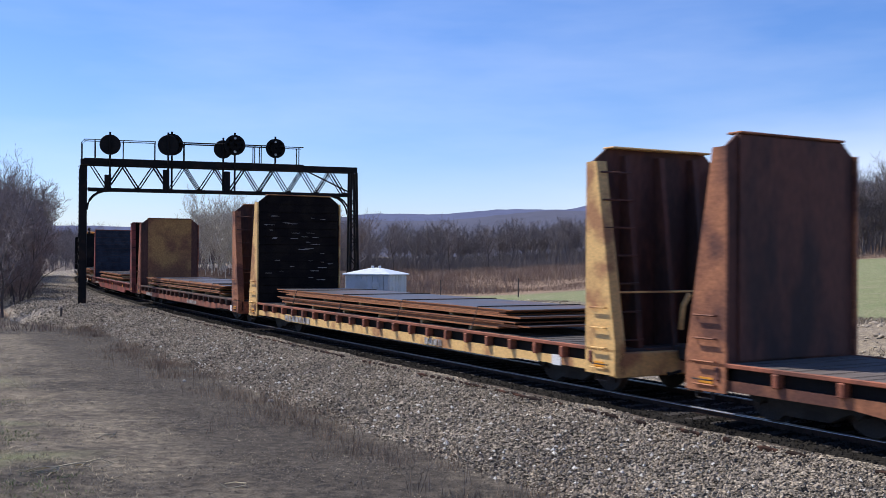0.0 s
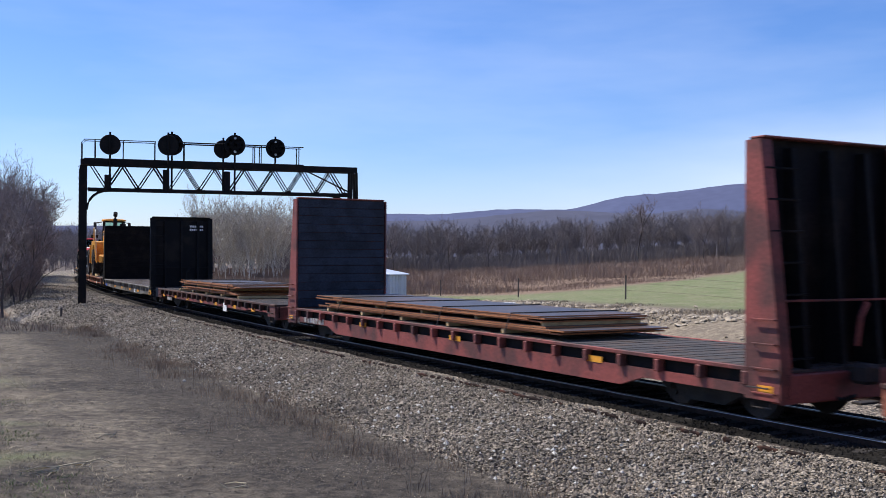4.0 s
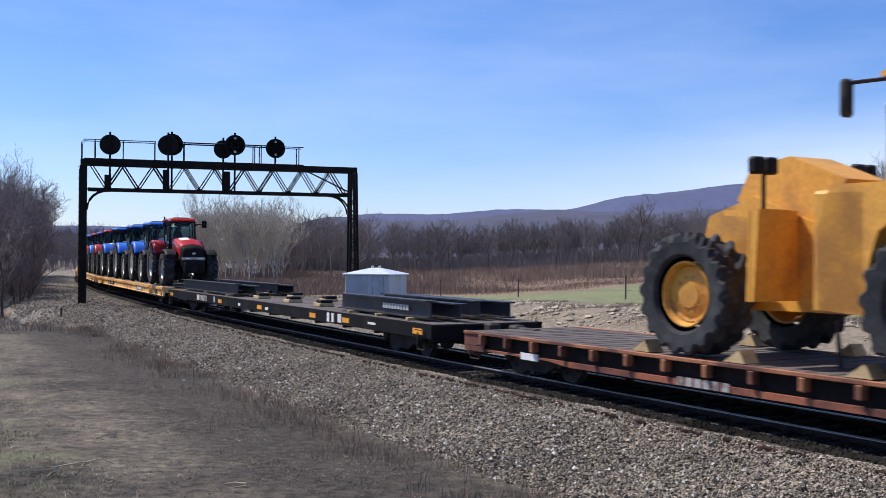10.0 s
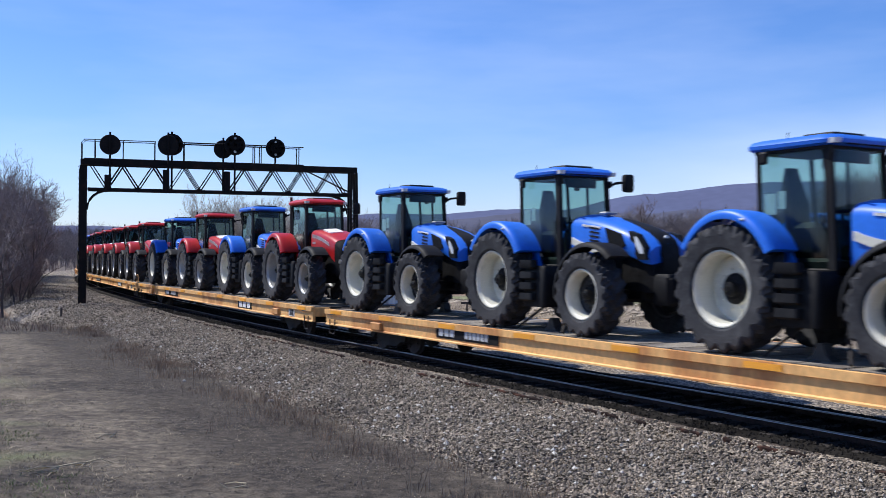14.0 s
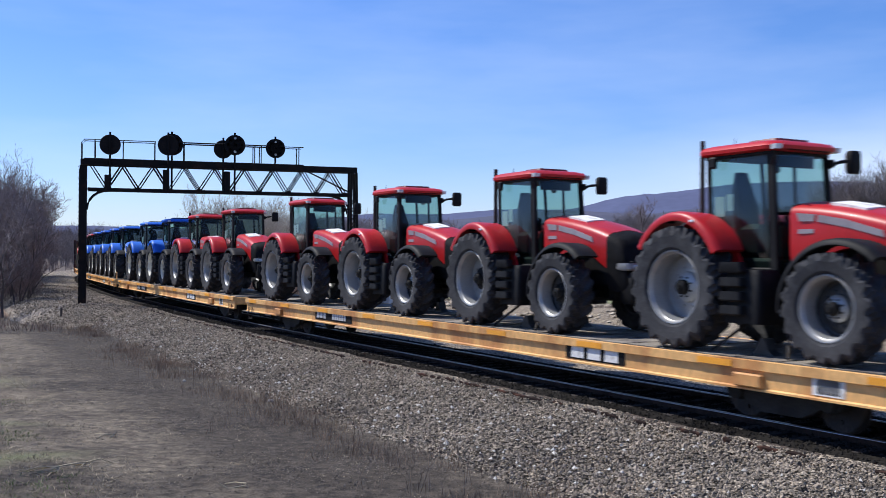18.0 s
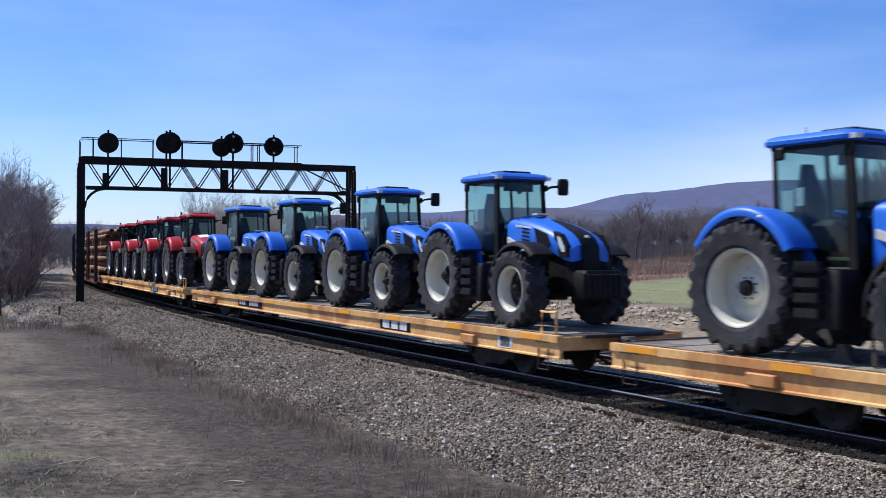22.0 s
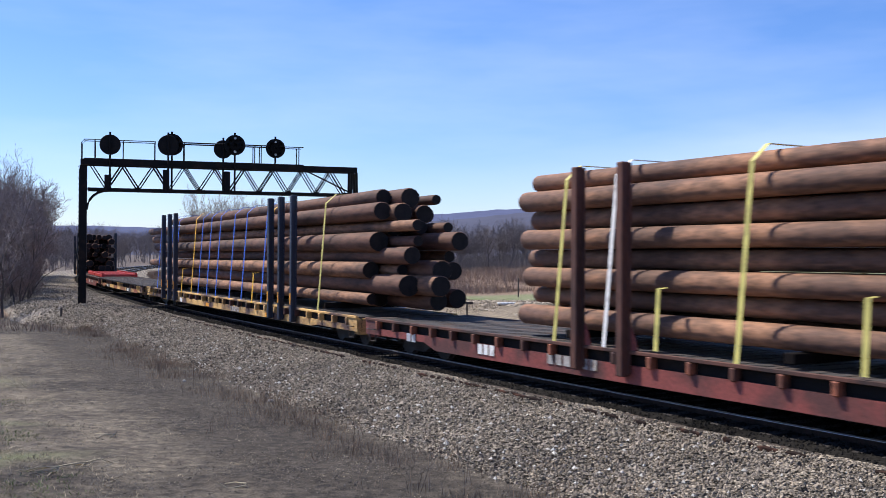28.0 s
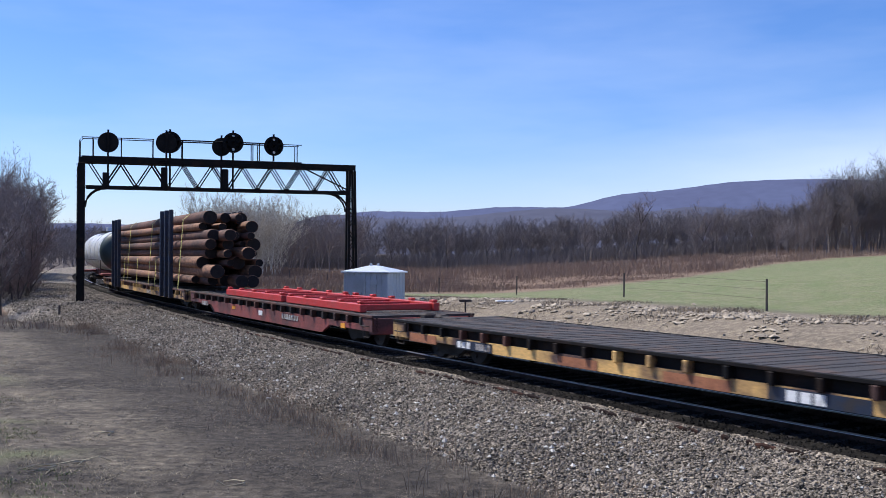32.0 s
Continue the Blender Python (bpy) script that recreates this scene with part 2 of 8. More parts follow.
# near-black colour gives pole ends the shade of their front faces
M["shaded_end"] = material("pole_end_shade", (0.014, 0.01, 0.009), 0.9, 0, 0.25, 5)
M["strap_blue"] = material("blue_strap", (0.03, 0.13, 0.62), 0.6, 0, 0.08, 4, bump=0)
M["strap_yellow"] = material("yellow_strap", (0.85, 0.47, 0.03), 0.6, 0, 0.08, 4, bump=0)
M["strap_pale"] = material("pale_yellow_strap", (0.62, 0.55, 0.16), 0.7, 0, 0.15, 4, bump=0)
M["stake_blue"] = material("blue_black_stake", (0.016, 0.024, 0.045), 0.5, 0, 0.15, 3, (0.03, 0.025, 0.025), 0.3)
M["frame_red"] = material("bright_red_steel_frame", (0.52, 0.035, 0.03), 0.5, 0, 0.1, 2, (0.4, 0.04, 0.03), 0.4)
M["tank"] = material("silver_tank_paint", (0.62, 0.64, 0.65), 0.4, 0.2, 0.08, 1.2, (0.45, 0.44, 0.42), 0.35)
M["tank_dark"] = material("dark_green_tank_end", (0.03, 0.05, 0.048), 0.5, 0, 0.1, 2)
M["shed"] = material("pale_blue_grey_metal", (0.42, 0.47, 0.52), 0.55, 0.1, 0.08, 1.2, (0.36, 0.40, 0.43), 0.4, 20, 0.05)
M["shed_roof"] = material("white_metal_roof", (0.66, 0.70, 0.74), 0.4, 0.2, 0.06, 2)
M["concrete"] = material("concrete", (0.36, 0.34, 0.31), 0.9, 0, 0.15, 3)
M["bark"] = material("grey_brown_bark", (0.085, 0.072, 0.066), 0.95, 0, 0.2, 2, (0.06, 0.05, 0.045), 0.5, 12, 0.3)
M["twig"] = material("grey_brown_twigs", (0.225, 0.19, 0.17), 0.95, 0, 0.2, 0.05, (0.18, 0.155, 0.143), 0.5, 3, 0, island=0.35)
M["twig_dark"] = material("dark_grey_brown_twigs", (0.22, 0.185, 0.178), 0.95, 0, 0.2, 0.05, (0.18, 0.152, 0.148), 0.5, 3, 0, island=0.3)
M["twig_brown"] = material("red_brown_twigs", (0.20, 0.142, 0.132), 0.95, 0, 0.2, 0.3, (0.165, 0.125, 0.118), 0.5, 3, 0, island=0.3)
M["twig_far"] = material("grey_brown_far_twigs", (0.205, 0.175, 0.168), 0.95, 0, 0.1, 0.02, (0.165, 0.145, 0.142), 0.5, 3, 0, island=0.14)
M["sapling"] = material("grey_brown_saplings", (0.165, 0.140, 0.132), 0.95, 0, 0.1, 0.02, (0.14, 0.12, 0.115), 0.5, 3, 0, island=0.10)
M["twig_red"] = material("reddish_budding_twigs", (0.17, 0.142, 0.132), 0.95, 0, 0.2, 0.3, (0.142, 0.122, 0.115), 0.5, 3, 0, island=0.3)
M["birch"] = material("pale_aspen_bark", (0.60, 0.57, 0.50), 0.9, 0, 0.2, 2, (0.26, 0.24, 0.2), 0.5, 12, 0.2)
M["catkin"] = material("pale_grey_aspen_twigs", (0.46, 0.42, 0.35), 0.95, 0, 0.2, 0.5, (0.38, 0.345, 0.30), 0.5, 3, 0, island=0.3)
M["brush"] = material("brown_dry_brush", (0.225, 0.155, 0.118), 0.95, 0, 0.15, 0.05, (0.27, 0.20, 0.148), 0.5, 2, 0, island=0.15)
M["straw"] = material("dry_straw_grass", (0.29, 0.235, 0.165), 0.95, 0, 0.2, 0.4, (0.22, 0.175, 0.125), 0.5, 5, 0, island=0.3)
M["blade"] = material("green_grass", (0.10, 0.155, 0.035), 0.8, 0, 0.2, 0.4, (0.15, 0.17, 0.05), 0.5, 5, 0, island=0.3)
M["weed"] = material("red_brown_weed_stalks", (0.24, 0.165, 0.11), 0.95, 0, 0.2, 1.0, (0.18, 0.13, 0.095), 0.5, 5, 0, island=0.3)
M["mud"] = material("dark_cinder_clods", (0.145, 0.12, 0.095), 0.95, 0, 0.25, 3, (0.085, 0.071, 0.058), 0.5, 14, 0.5, island=0.4)
M["pale_stone"] = material("pale_quartz_stone", (0.55, 0.52, 0.46), 0.85, 0, 0.12, 3, (0.42, 0.39, 0.34), 0.4, 40, 0.2, island=0.25)
M["pale_clod"] = material("pale_turned_earth", (0.36, 0.30, 0.225), 0.95, 0, 0.2, 1.2, (0.25, 0.205, 0.155), 0.5, 12, 0.4, island=0.3)
M["litter"] = material("bleached_straw_litter", (0.44, 0.37, 0.25), 0.95, 0, 0.2, 0.4, (0.30, 0.25, 0.17), 0.5, 5, 0, island=0.45)
# the ridges' distance haze is painted: bluish base colours that also glow
M["far_ridge"] = material("blue_ridge_painted_haze", (0.082, 0.094, 0.160), 1, 0, 0.05, 0.004, (0.076, 0.086, 0.147), 0.5, 0.03, 0, glow=0.50, spec=0)
M["mid_ridge"] = material("wooded_ridge_painted_haze", (0.077, 0.081, 0.115), 1, 0, 0.06, 0.006, (0.068, 0.072, 0.103), 0.5, 0.03, 0, glow=0.40, spec=0)


def glass_material():
    m = bpy.data.materials.new("tinted_glass")
    m.use_nodes = True
    nt = m.node_tree
    nt.nodes.remove(nt.nodes["Principled BSDF"])
    a, b, mx = nt.nodes.new("ShaderNodeBsdfTransparent"), nt.nodes.new("ShaderNodeBsdfGlossy"), nt.nodes.new("ShaderNodeMixShader")
    a.inputs["Color"].default_value = (0.55, 0.70, 0.66, 1)
    b.inputs["Color"].default_value, b.inputs["Roughness"].default_value = (0.9, 0.95, 1.0, 1), 0.05
    fr = nt.nodes.new("ShaderNodeLayerWeight")
    fr.inputs["Blend"].default_value = 0.25
    lim = nt.nodes.new("ShaderNodeMapRange")
    lim.inputs["To Min"].default_value, lim.inputs["To Max"].default_value = 0.02, 0.22
    nt.links.new(fr.outputs["Facing"], lim.inputs["Value"])
    nt.links.new(lim.outputs[0], mx.inputs[0])
    nt.links.new(a.outputs[0], mx.inputs[1])
    nt.links.new(b.outputs[0], mx.inputs[2])
    nt.links.new(mx.outputs[0], nt.nodes["Material Output"].inputs["Surface"])
    return m


M["glass"] = glass_material()


# ---------------------------------------------------------------- mesh building
class Shape:
    """Collects vertices and faces; each added form is a closed solid of its own."""

    def __init__(self):
        self.v, self.f, self.smooth, self.slot, self.cur = [], [], [], [], 0

    def add(self, verts, faces, smooth=False):
        o = len(self.v)
        self.v += [tuple(p) for p in verts]
        self.f += [tuple(i + o for i in f) for f in faces]
        self.smooth += [smooth] * len(faces)
        self.slot += [self.cur] * len(faces)
        return self

    def box(self, x0, x1, y0, y1, z0, z1, c=0.0, m=None):
        if c <= 0:
            vs = [(x, y, z) for x in (x0, x1) for y in (y0, y1) for z in (z0, z1)]
            fs = [(0, 1, 3, 2), (4, 6, 7, 5), (0, 4, 5, 1), (2, 3, 7, 6), (0, 2, 6, 4), (1, 5, 7, 3)]
        else:
            bm = bmesh.new()
            bmesh.ops.create_cube(bm, size=1.0)
            for w in bm.verts:
                w.co = Vector(((x0 + x1) / 2 + w.co.x * (x1 - x0), (y0 + y1) / 2 + w.co.y * (y1 - y0), (z0 + z1) / 2 + w.co.z * (z1 - z0)))
            c = min(c, 0.45 * min(abs(x1 - x0), abs(y1 - y0), abs(z1 - z0)))
            bmesh.ops.bevel(bm, geom=bm.edges[:], offset=c, segments=1, affect="EDGES")
            bm.verts.index_update()
            vs, fs = [w.co.copy() for w in bm.verts], [tuple(w.index for w in f.verts) for f in bm.faces]
            bm.free()
        if m is not None:
            vs = [m @ Vector(p) for p in vs]
        return self.add(vs, fs)

    def prism(self, profile, y0, y1, axis="y", m=None, y0s=1.0):
        """A polygon of (x, z) drawn out along y (or (y, z) along x, or (x, y) along z)."""
        n = len(profile)
        put = {"y": lambda a, b, d: (a, d, b), "x": lambda a, b, d: (d, a, b), "z": lambda a, b, d: (a, b, d)}[axis]
        vs = [put(a, b, y0) for a, b in profile] + [put(a, b, y1) for a, b in profile]
        fs = [tuple(range(n)), tuple(range(2 * n - 1, n - 1, -1))] + [(i, i + n, (i + 1) % n + n, (i + 1) % n) for i in range(n)]
        if m is not None:
            vs = [m @ Vector(p) for p in vs]
        return self.add(vs, fs)

    def tube(self, pts, r, sides=8, caps=True, r1=None):
        """A round bar along a line of points."""
        pts = [Vector(p) for p in pts]
        vs, fs = [], []
        for i, p in enumerate(pts):
            d = (pts[min(i + 1, len(pts) - 1)] - pts[max(i - 1, 0)]).normalized()
            a = d.orthogonal().normalized() if abs(d.z) > 0.9 else d.cross(Vector((0, 0, 1))).normalized()
            b = d.cross(a)
            rr = r if r1 is None else r + (r1 - r) * i / (len(pts) - 1)
            for k in range(sides):
                t = 2 * math.pi * (k + 0.5) / sides
                vs.append(p + a * math.cos(t) * rr + b * math.sin(t) * rr)
        for i in range(len(pts) - 1):
            for k in range(sides):
                fs.append((i * sides + k, i * sides + (k + 1) % sides, (i + 1) * sides + (k + 1) % sides, (i + 1) * sides + k))
        self.add(vs, fs, sides > 5)
        if caps:
            n = len(self.v) - len(vs)
            self.add([], [])
            self.f += [tuple(n + k for k in range(sides))[::-1], tuple(n + len(vs) - sides + k for k in range(sides))]
            self.smooth += [False, False]
            self.slot += [self.cur, self.cur]
        return self

    def lathe(self, profile, centre=(0, 0, 0), axis="y", seg=24, smooth=True):
        """Turns a closed or open line of (radius, along) about an axis."""
        n = len(profile)
        vs, fs = [], []
        for k in range(seg):
            t = 2 * math.pi * k / seg
            for r, a in profile:
                c, s = r * math.cos(t), r * math.sin(t)
                q = {"y": (c, a, s), "x": (a, c, s), "z": (c, s, a)}[axis]
                vs.append((q[0] + centre[0], q[1] + centre[1], q[2] + centre[2]))
        for k in range(seg):
            for j in range(n - 1):
                k2 = (k + 1) % seg
                fs.append((k * n + j, k * n + j + 1, k2 * n + j + 1, k2 * n + j))
        return self.add(vs, fs, smooth)

    def bar(self, a, b, w=0.05, h=0.05):
        """A square bar from a to b."""
        a, b = Vector(a), Vector(b)
        d = (b - a).normalized()
        s = d.cross(Vector((0, 0, 1))) if abs(d.z) < 0.95 else Vector((1, 0, 0))
        s.normalize()
        u = s.cross(d)
        vs = [p + s * i * w / 2 + u * j * h / 2 for p in (a, b) for i, j in ((-1, -1), (1, -1), (1, 1), (-1, 1))]
        return self.add(vs, [(3, 2, 1, 0), (4, 5, 6, 7), (0, 1, 5, 4), (1, 2, 6, 5), (2, 3, 7, 6), (3, 0, 4, 7)])

    def mesh(self, name, *mats):
        me = bpy.data.meshes.new(name)
        me.from_pydata(self.v, [], self.f)
        me.polygons.foreach_set("use_smooth", self.smooth)
        for m in mats:
            me.materials.append(M[m] if isinstance(m, str) else m)
        if len(mats) > 1:
            me.polygons.foreach_set("material_index", self.slot)
        bm = bmesh.new()
        bm.from_mesh(me)
        bmesh.ops.recalc_face_normals(bm, faces=bm.faces)
        bm.to_mesh(me)
        bm.free()
        if any(self.smooth):
            me.set_sharp_from_angle(angle=radians(38))
        me.update()
        return me


WIDE = 1.0          # rolling stock is drawn on a narrow plan and widened to its true breadth


def part(name, shape, mats, parent, label="", at=None):
    """One mesh object under a thing or under a part."""
    if WIDE != 1.0 and isinstance(shape, Shape):
        shape.v = [(x, y * WIDE, z) for x, y, z in shape.v]
    mats = mats if isinstance(mats, tuple) else (mats,)
    ob = new(name, shape.mesh(name, *mats) if isinstance(shape, Shape) else shape)
    ob.parent = parent
    if at is not None:
        ob.matrix_basis = at if isinstance(at, Matrix) else Matrix.Translation(at)
    return tagged(ob, label)


def thing(name, label, category, group="", at=None):
    ob = new(name)
    ob.empty_display_size = 0.2
    if at is not None:
        ob.matrix_basis = at
    return tagged(ob, label, category, group)


def bulk(name, verts, faces, mat, kind="", label="", smooth=False):
    """A large mesh from arrays."""
    verts, faces = np.asarray(verts, dtype=np.float32), np.asarray(faces, dtype=np.int32)
    me = bpy.data.meshes.new(name)
    me.vertices.add(len(verts))
    me.vertices.foreach_set("co", verts.ravel())
    k = faces.shape[1]
    me.loops.add(faces.size)
    me.loops.foreach_set("vertex_index", faces.ravel())
    me.polygons.add(len(faces))
    me.polygons.foreach_set("loop_start", np.arange(len(faces), dtype=np.int32) * k)
    me.polygons.foreach_set("loop_total", np.full(len(faces), k, dtype=np.int32))
    me.polygons.foreach_set("use_smooth", np.full(len(faces), smooth))
    me.materials.append(M[mat] if isinstance(mat, str) else mat)
    me.update(calc_edges=True)
    me.validate()
    return tagged(new(name, me), label, "", "", kind)


# ---------------------------------------------------------------- the line of the track
LINE_X, LINE_Y, LINE_HEAD = -9.540, 44.610, -1.10068
BENDS = [(-560, 0.00055), (-230, 0.00055), (-110, 0.00196), (-50, 0.0017), (0, 0.0016), (60, 0.0016), (75, 0.0), (560, 0.0)]
line_s = np.linspace(-560, 560, 2241)
_k = np.interp(line_s, [b[0] for b in BENDS], [b[1] for b in BENDS])
_h = np.concatenate([[0], np.cumsum((_k[1:] + _k[:-1]) / 2 * 0.5)])
line_h = _h - np.interp(0, line_s, _h) + LINE_HEAD
_m = (line_h[1:] + line_h[:-1]) / 2
line_x = np.concatenate([[0], np.cumsum(np.cos(_m) * 0.5)])
line_y = np.concatenate([[0], np.cumsum(np.sin(_m) * 0.5)])
line_x += LINE_X - np.interp(0, line_s, line_x)
line_y += LINE_Y - np.interp(0, line_s, line_y)


def on_line(s, side=0.0):
    """The place s metres along the track and side metres from its centre (to the camera's side), and the heading there."""
    x, y, h = np.interp(s, line_s, line_x), np.interp(s, line_s, line_y), np.interp(s, line_s, line_h)
    return x + side * np.sin(h), y - side * np.cos(h), h


def along(x, y):
    """For arrays of places: how far along the track and how far to its side they lie."""
    x, y = np.asarray(x, float), np.asarray(y, float)
    px, py, ps, ph = line_x[::4], line_y[::4], line_s[::4], line_h[::4]
    out_s, out_l = np.empty(x.shape), np.empty(x.shape)
    fx, fy = x.ravel(), y.ravel()
    os_, ol_ = out_s.ravel(), out_l.ravel()
    for i in range(0, len(fx), 4000):
        dx, dy = fx[i:i + 4000, None] - px, fy[i:i + 4000, None] - py
        j = np.argmin(dx * dx + dy * dy, axis=1)
        r = np.arange(len(j))
        ax, ay = dx[r, j], dy[r, j]
        os_[i:i + 4000] = ps[j] + ax * np.cos(ph[j]) + ay * np.sin(ph[j])
        ol_[i:i + 4000] = ax * np.sin(ph[j]) - ay * np.cos(ph[j])
    return os_.reshape(x.shape), ol_.reshape(x.shape)


def travelled(t):
    """How far the train has rolled at t seconds, counted from 18 s."""
    return 12.242 * (t - 18) + 0.01149 * (t - 18) ** 2


def smooth(a, b, v):
    u = np.clip((np.asarray(v, float) - a) / (b - a), 0, 1)
    return u * u * (3 - 2 * u)


def wave(x, y, size, seed=0.0):
    """Gentle unevenness in -1 to 1."""
    x, y = np.asarray(x) / size, np.asarray(y) / size
    return (np.sin(x * 1.7 + seed) * np.cos(y * 1.3 - seed * 2) + np.sin(x * 0.9 - y * 2.1 + seed * 3) + np.sin(x * 3.1 + y * 2.7 + seed) * 0.5) / 2.5


def ground_z(x, y):
    x, y = np.asarray(x, float), np.asarray(y, float)
    s, l = along(x, y)
    z = np.full(x.shape, -0.68)
    near = smooth(5.0, 15.0, l)
    z = z + near * 0.35 + near * 0.06 * wave(x, y, 3.0) + smooth(4.5, 7, l) * 0.03 * wave(x, y, 0.9, 2.0)
    far = smooth(8.0, 12.5, -l)
    z = z + far * (0.35 + 0.75 * smooth(-25, 10, s)) + far * 0.06 * wave(x, y, 4.0, 1.0)
    hill = np.maximum(0, x - 2) * smooth(8, 40, -l)
    z = z + 0.056 * hill - 0.00006 * hill * np.minimum(hill, 300)
    back = smooth(70, 240, -l)
    z = z + back * 2.0
    left = smooth(40, 120, l)
    z = z + left * 3.0
    return z


# ---------------------------------------------------------------- ground
def ground_material():
    """Dirt path, cinders, straw, pasture and scrub, laid out by where they lie."""
    m = bpy.data.materials.new("ground")
    m.use_nodes = True
    nt = m.node_tree
    L = nt.links
    b = nt.nodes["Principled BSDF"]
    b.inputs["Roughness"].default_value = 0.95
    b.inputs["Specular IOR Level"].default_value = 0.15
    tc = nt.nodes.new("ShaderNodeTexCoord")
    attr = nt.nodes.new("ShaderNodeVertexColor")
    attr.layer_name = "cover"
    sep = nt.nodes.new("ShaderNodeSeparateColor")
    L.new(attr.outputs["Color"], sep.inputs["Color"])

    def noisy(scale, detail=6.0, rough=0.6):
        n = nt.nodes.new("ShaderNodeTexNoise")
        n.inputs["Scale"].default_value, n.inputs["Detail"].default_value, n.inputs["Roughness"].default_value = scale, detail, rough
        L.new(tc.outputs["Object"], n.inputs["Vector"])
        return n.outputs["Fac"]

    def ranged(src, a, c, lo=0.0, hi=1.0):
        n = nt.nodes.new("ShaderNodeMapRange")
        for key, val in (("From Min", a), ("From Max", c), ("To Min", lo), ("To Max", hi)):
            n.inputs[key].default_value = val
        L.new(src, n.inputs["Value"])
        return n.outputs[0]

    def mixed(fac, c1, c2):
        n = nt.nodes.new("ShaderNodeMixRGB")
        L.new(fac, n.inputs["Fac"])
        for key, c in (("Color1", c1), ("Color2", c2)):
            if isinstance(c, tuple):
                n.inputs[key].default_value = (*c, 1)
            else:
                L.new(c, n.inputs[key])
        return n.outputs[0]

    big, mid, small, tiny = noisy(0.09), noisy(0.7), noisy(5.0, 8), noisy(38.0, 6, 0.75)
    dirt = mixed(ranged(mid, 0.38, 0.62), (0.160, 0.135, 0.102), (0.110, 0.092, 0.072))
    dirt = mixed(ranged(small, 0.5, 0.66), dirt, (0.225, 0.19, 0.142))
    dirt = mixed(ranged(small, 0.46, 0.34), dirt, (0.066, 0.057, 0.049))
    cinder = mixed(ranged(small, 0.4, 0.62), (0.036, 0.031, 0.027), (0.092, 0.077, 0.062))
    green = mixed(ranged(big, 0.35, 0.65), (0.155, 0.185, 0.080), (0.210, 0.215, 0.110))
    green = mixed(ranged(mid, 0.42, 0.62), green, (0.235, 0.222, 0.130))
    green = mixed(ranged(small, 0.48, 0.68), green, (0.120, 0.155, 0.066))
    straw = mixed(ranged(mid, 0.35, 0.65), (0.235, 0.19, 0.14), (0.165, 0.135, 0.105))
    straw = mixed(ranged(small, 0.45, 0.62), straw, (0.29, 0.24, 0.17))
    scrub = mixed(ranged(big, 0.35, 0.65), (0.23, 0.15, 0.105), (0.30, 0.215, 0.14))
    scrub = mixed(ranged(mid, 0.4, 0.7), scrub, (0.21, 0.145, 0.105))
    broad = noisy(0.28, 5)
    col = mixed(ranged(broad, 0.42, 0.60), dirt, cinder)
    ash = nt.nodes.new("ShaderNodeMath")
    ash.operation = "MULTIPLY"
    L.new(attr.outputs["Alpha"], ash.inputs[0])
    L.new(ranged(small, 0.30, 0.55, 0.55, 1.0), ash.inputs[1])
    col = mixed(ash.outputs[0], col, cinder)
    col = mixed(sep.outputs["Red"], col, straw)
    grassy = nt.nodes.new("ShaderNodeMath")
    grassy.operation = "MAXIMUM"
    L.new(sep.outputs["Green"], grassy.inputs[0])
    grassy.inputs[1].default_value = 0.0
    col = mixed(grassy.outputs[0], col, green)
    col = mixed(sep.outputs["Blue"], col, scrub)
    xyz = nt.nodes.new("ShaderNodeSeparateXYZ")
    L.new(tc.outputs["Object"], xyz.inputs[0])
    col = mixed(ranged(xyz.outputs["Y"], 150, 185), col, mixed(ranged(mid, 0.35, 0.65), (0.115, 0.095, 0.085), (0.15, 0.122, 0.105)))
    grain = nt.nodes.new("ShaderNodeMixRGB")
    grain.blend_type = "MULTIPLY"
    grain.inputs["Fac"].default_value = 1.0
    L.new(col, grain.inputs["Color1"])
    L.new(ranged(tiny, 0.32, 0.68, 0.35, 1.75), grain.inputs["Color2"])
    L.new(grain.outputs[0], b.inputs["Base Color"])
    bp = nt.nodes.new("ShaderNodeBump")
    bp.inputs["Strength"].default_value, bp.inputs["Distance"].default_value = 0.8, 0.08
    L.new(small, bp.inputs["Height"])
    bp2 = nt.nodes.new("ShaderNodeBump")
    bp2.inputs["Strength"].default_value, bp2.inputs["Distance"].default_value = 0.7, 0.025
    L.new(tiny, bp2.inputs["Height"])
    L.new(bp.outputs[0], bp2.inputs["Normal"])
    L.new(bp2.outputs[0], b.inputs["Normal"])
    return m


def spread(lo, hi, a, b, fine, grow):
    """Grid lines, fine between a and b and ever wider outside."""
    g = list(np.arange(a, b + fine / 2, fine))
    d, v = fine, g[-1]
    while v < hi:
        d *= grow
        v += d
        g.append(v)
    d, v = fine, g[0]
    while v > lo:
        d *= grow
        v -= d
        g.insert(0, v)
    return np.array(g)


def field_mask(x, y, s, l):
    """Where the pasture lies beyond the fence."""
    edge = 72 + 60 * smooth(4, 55, x) + 2.0 * wave(x, y, 9.0, 4.0)
    return smooth(15.0, 17.5, -l) * (1 - smooth(-2, 2, y - edge)) * smooth(-0.06, -0.04, x / np.maximum(np.abs(y), 1.0)) * smooth(12, 20, y)


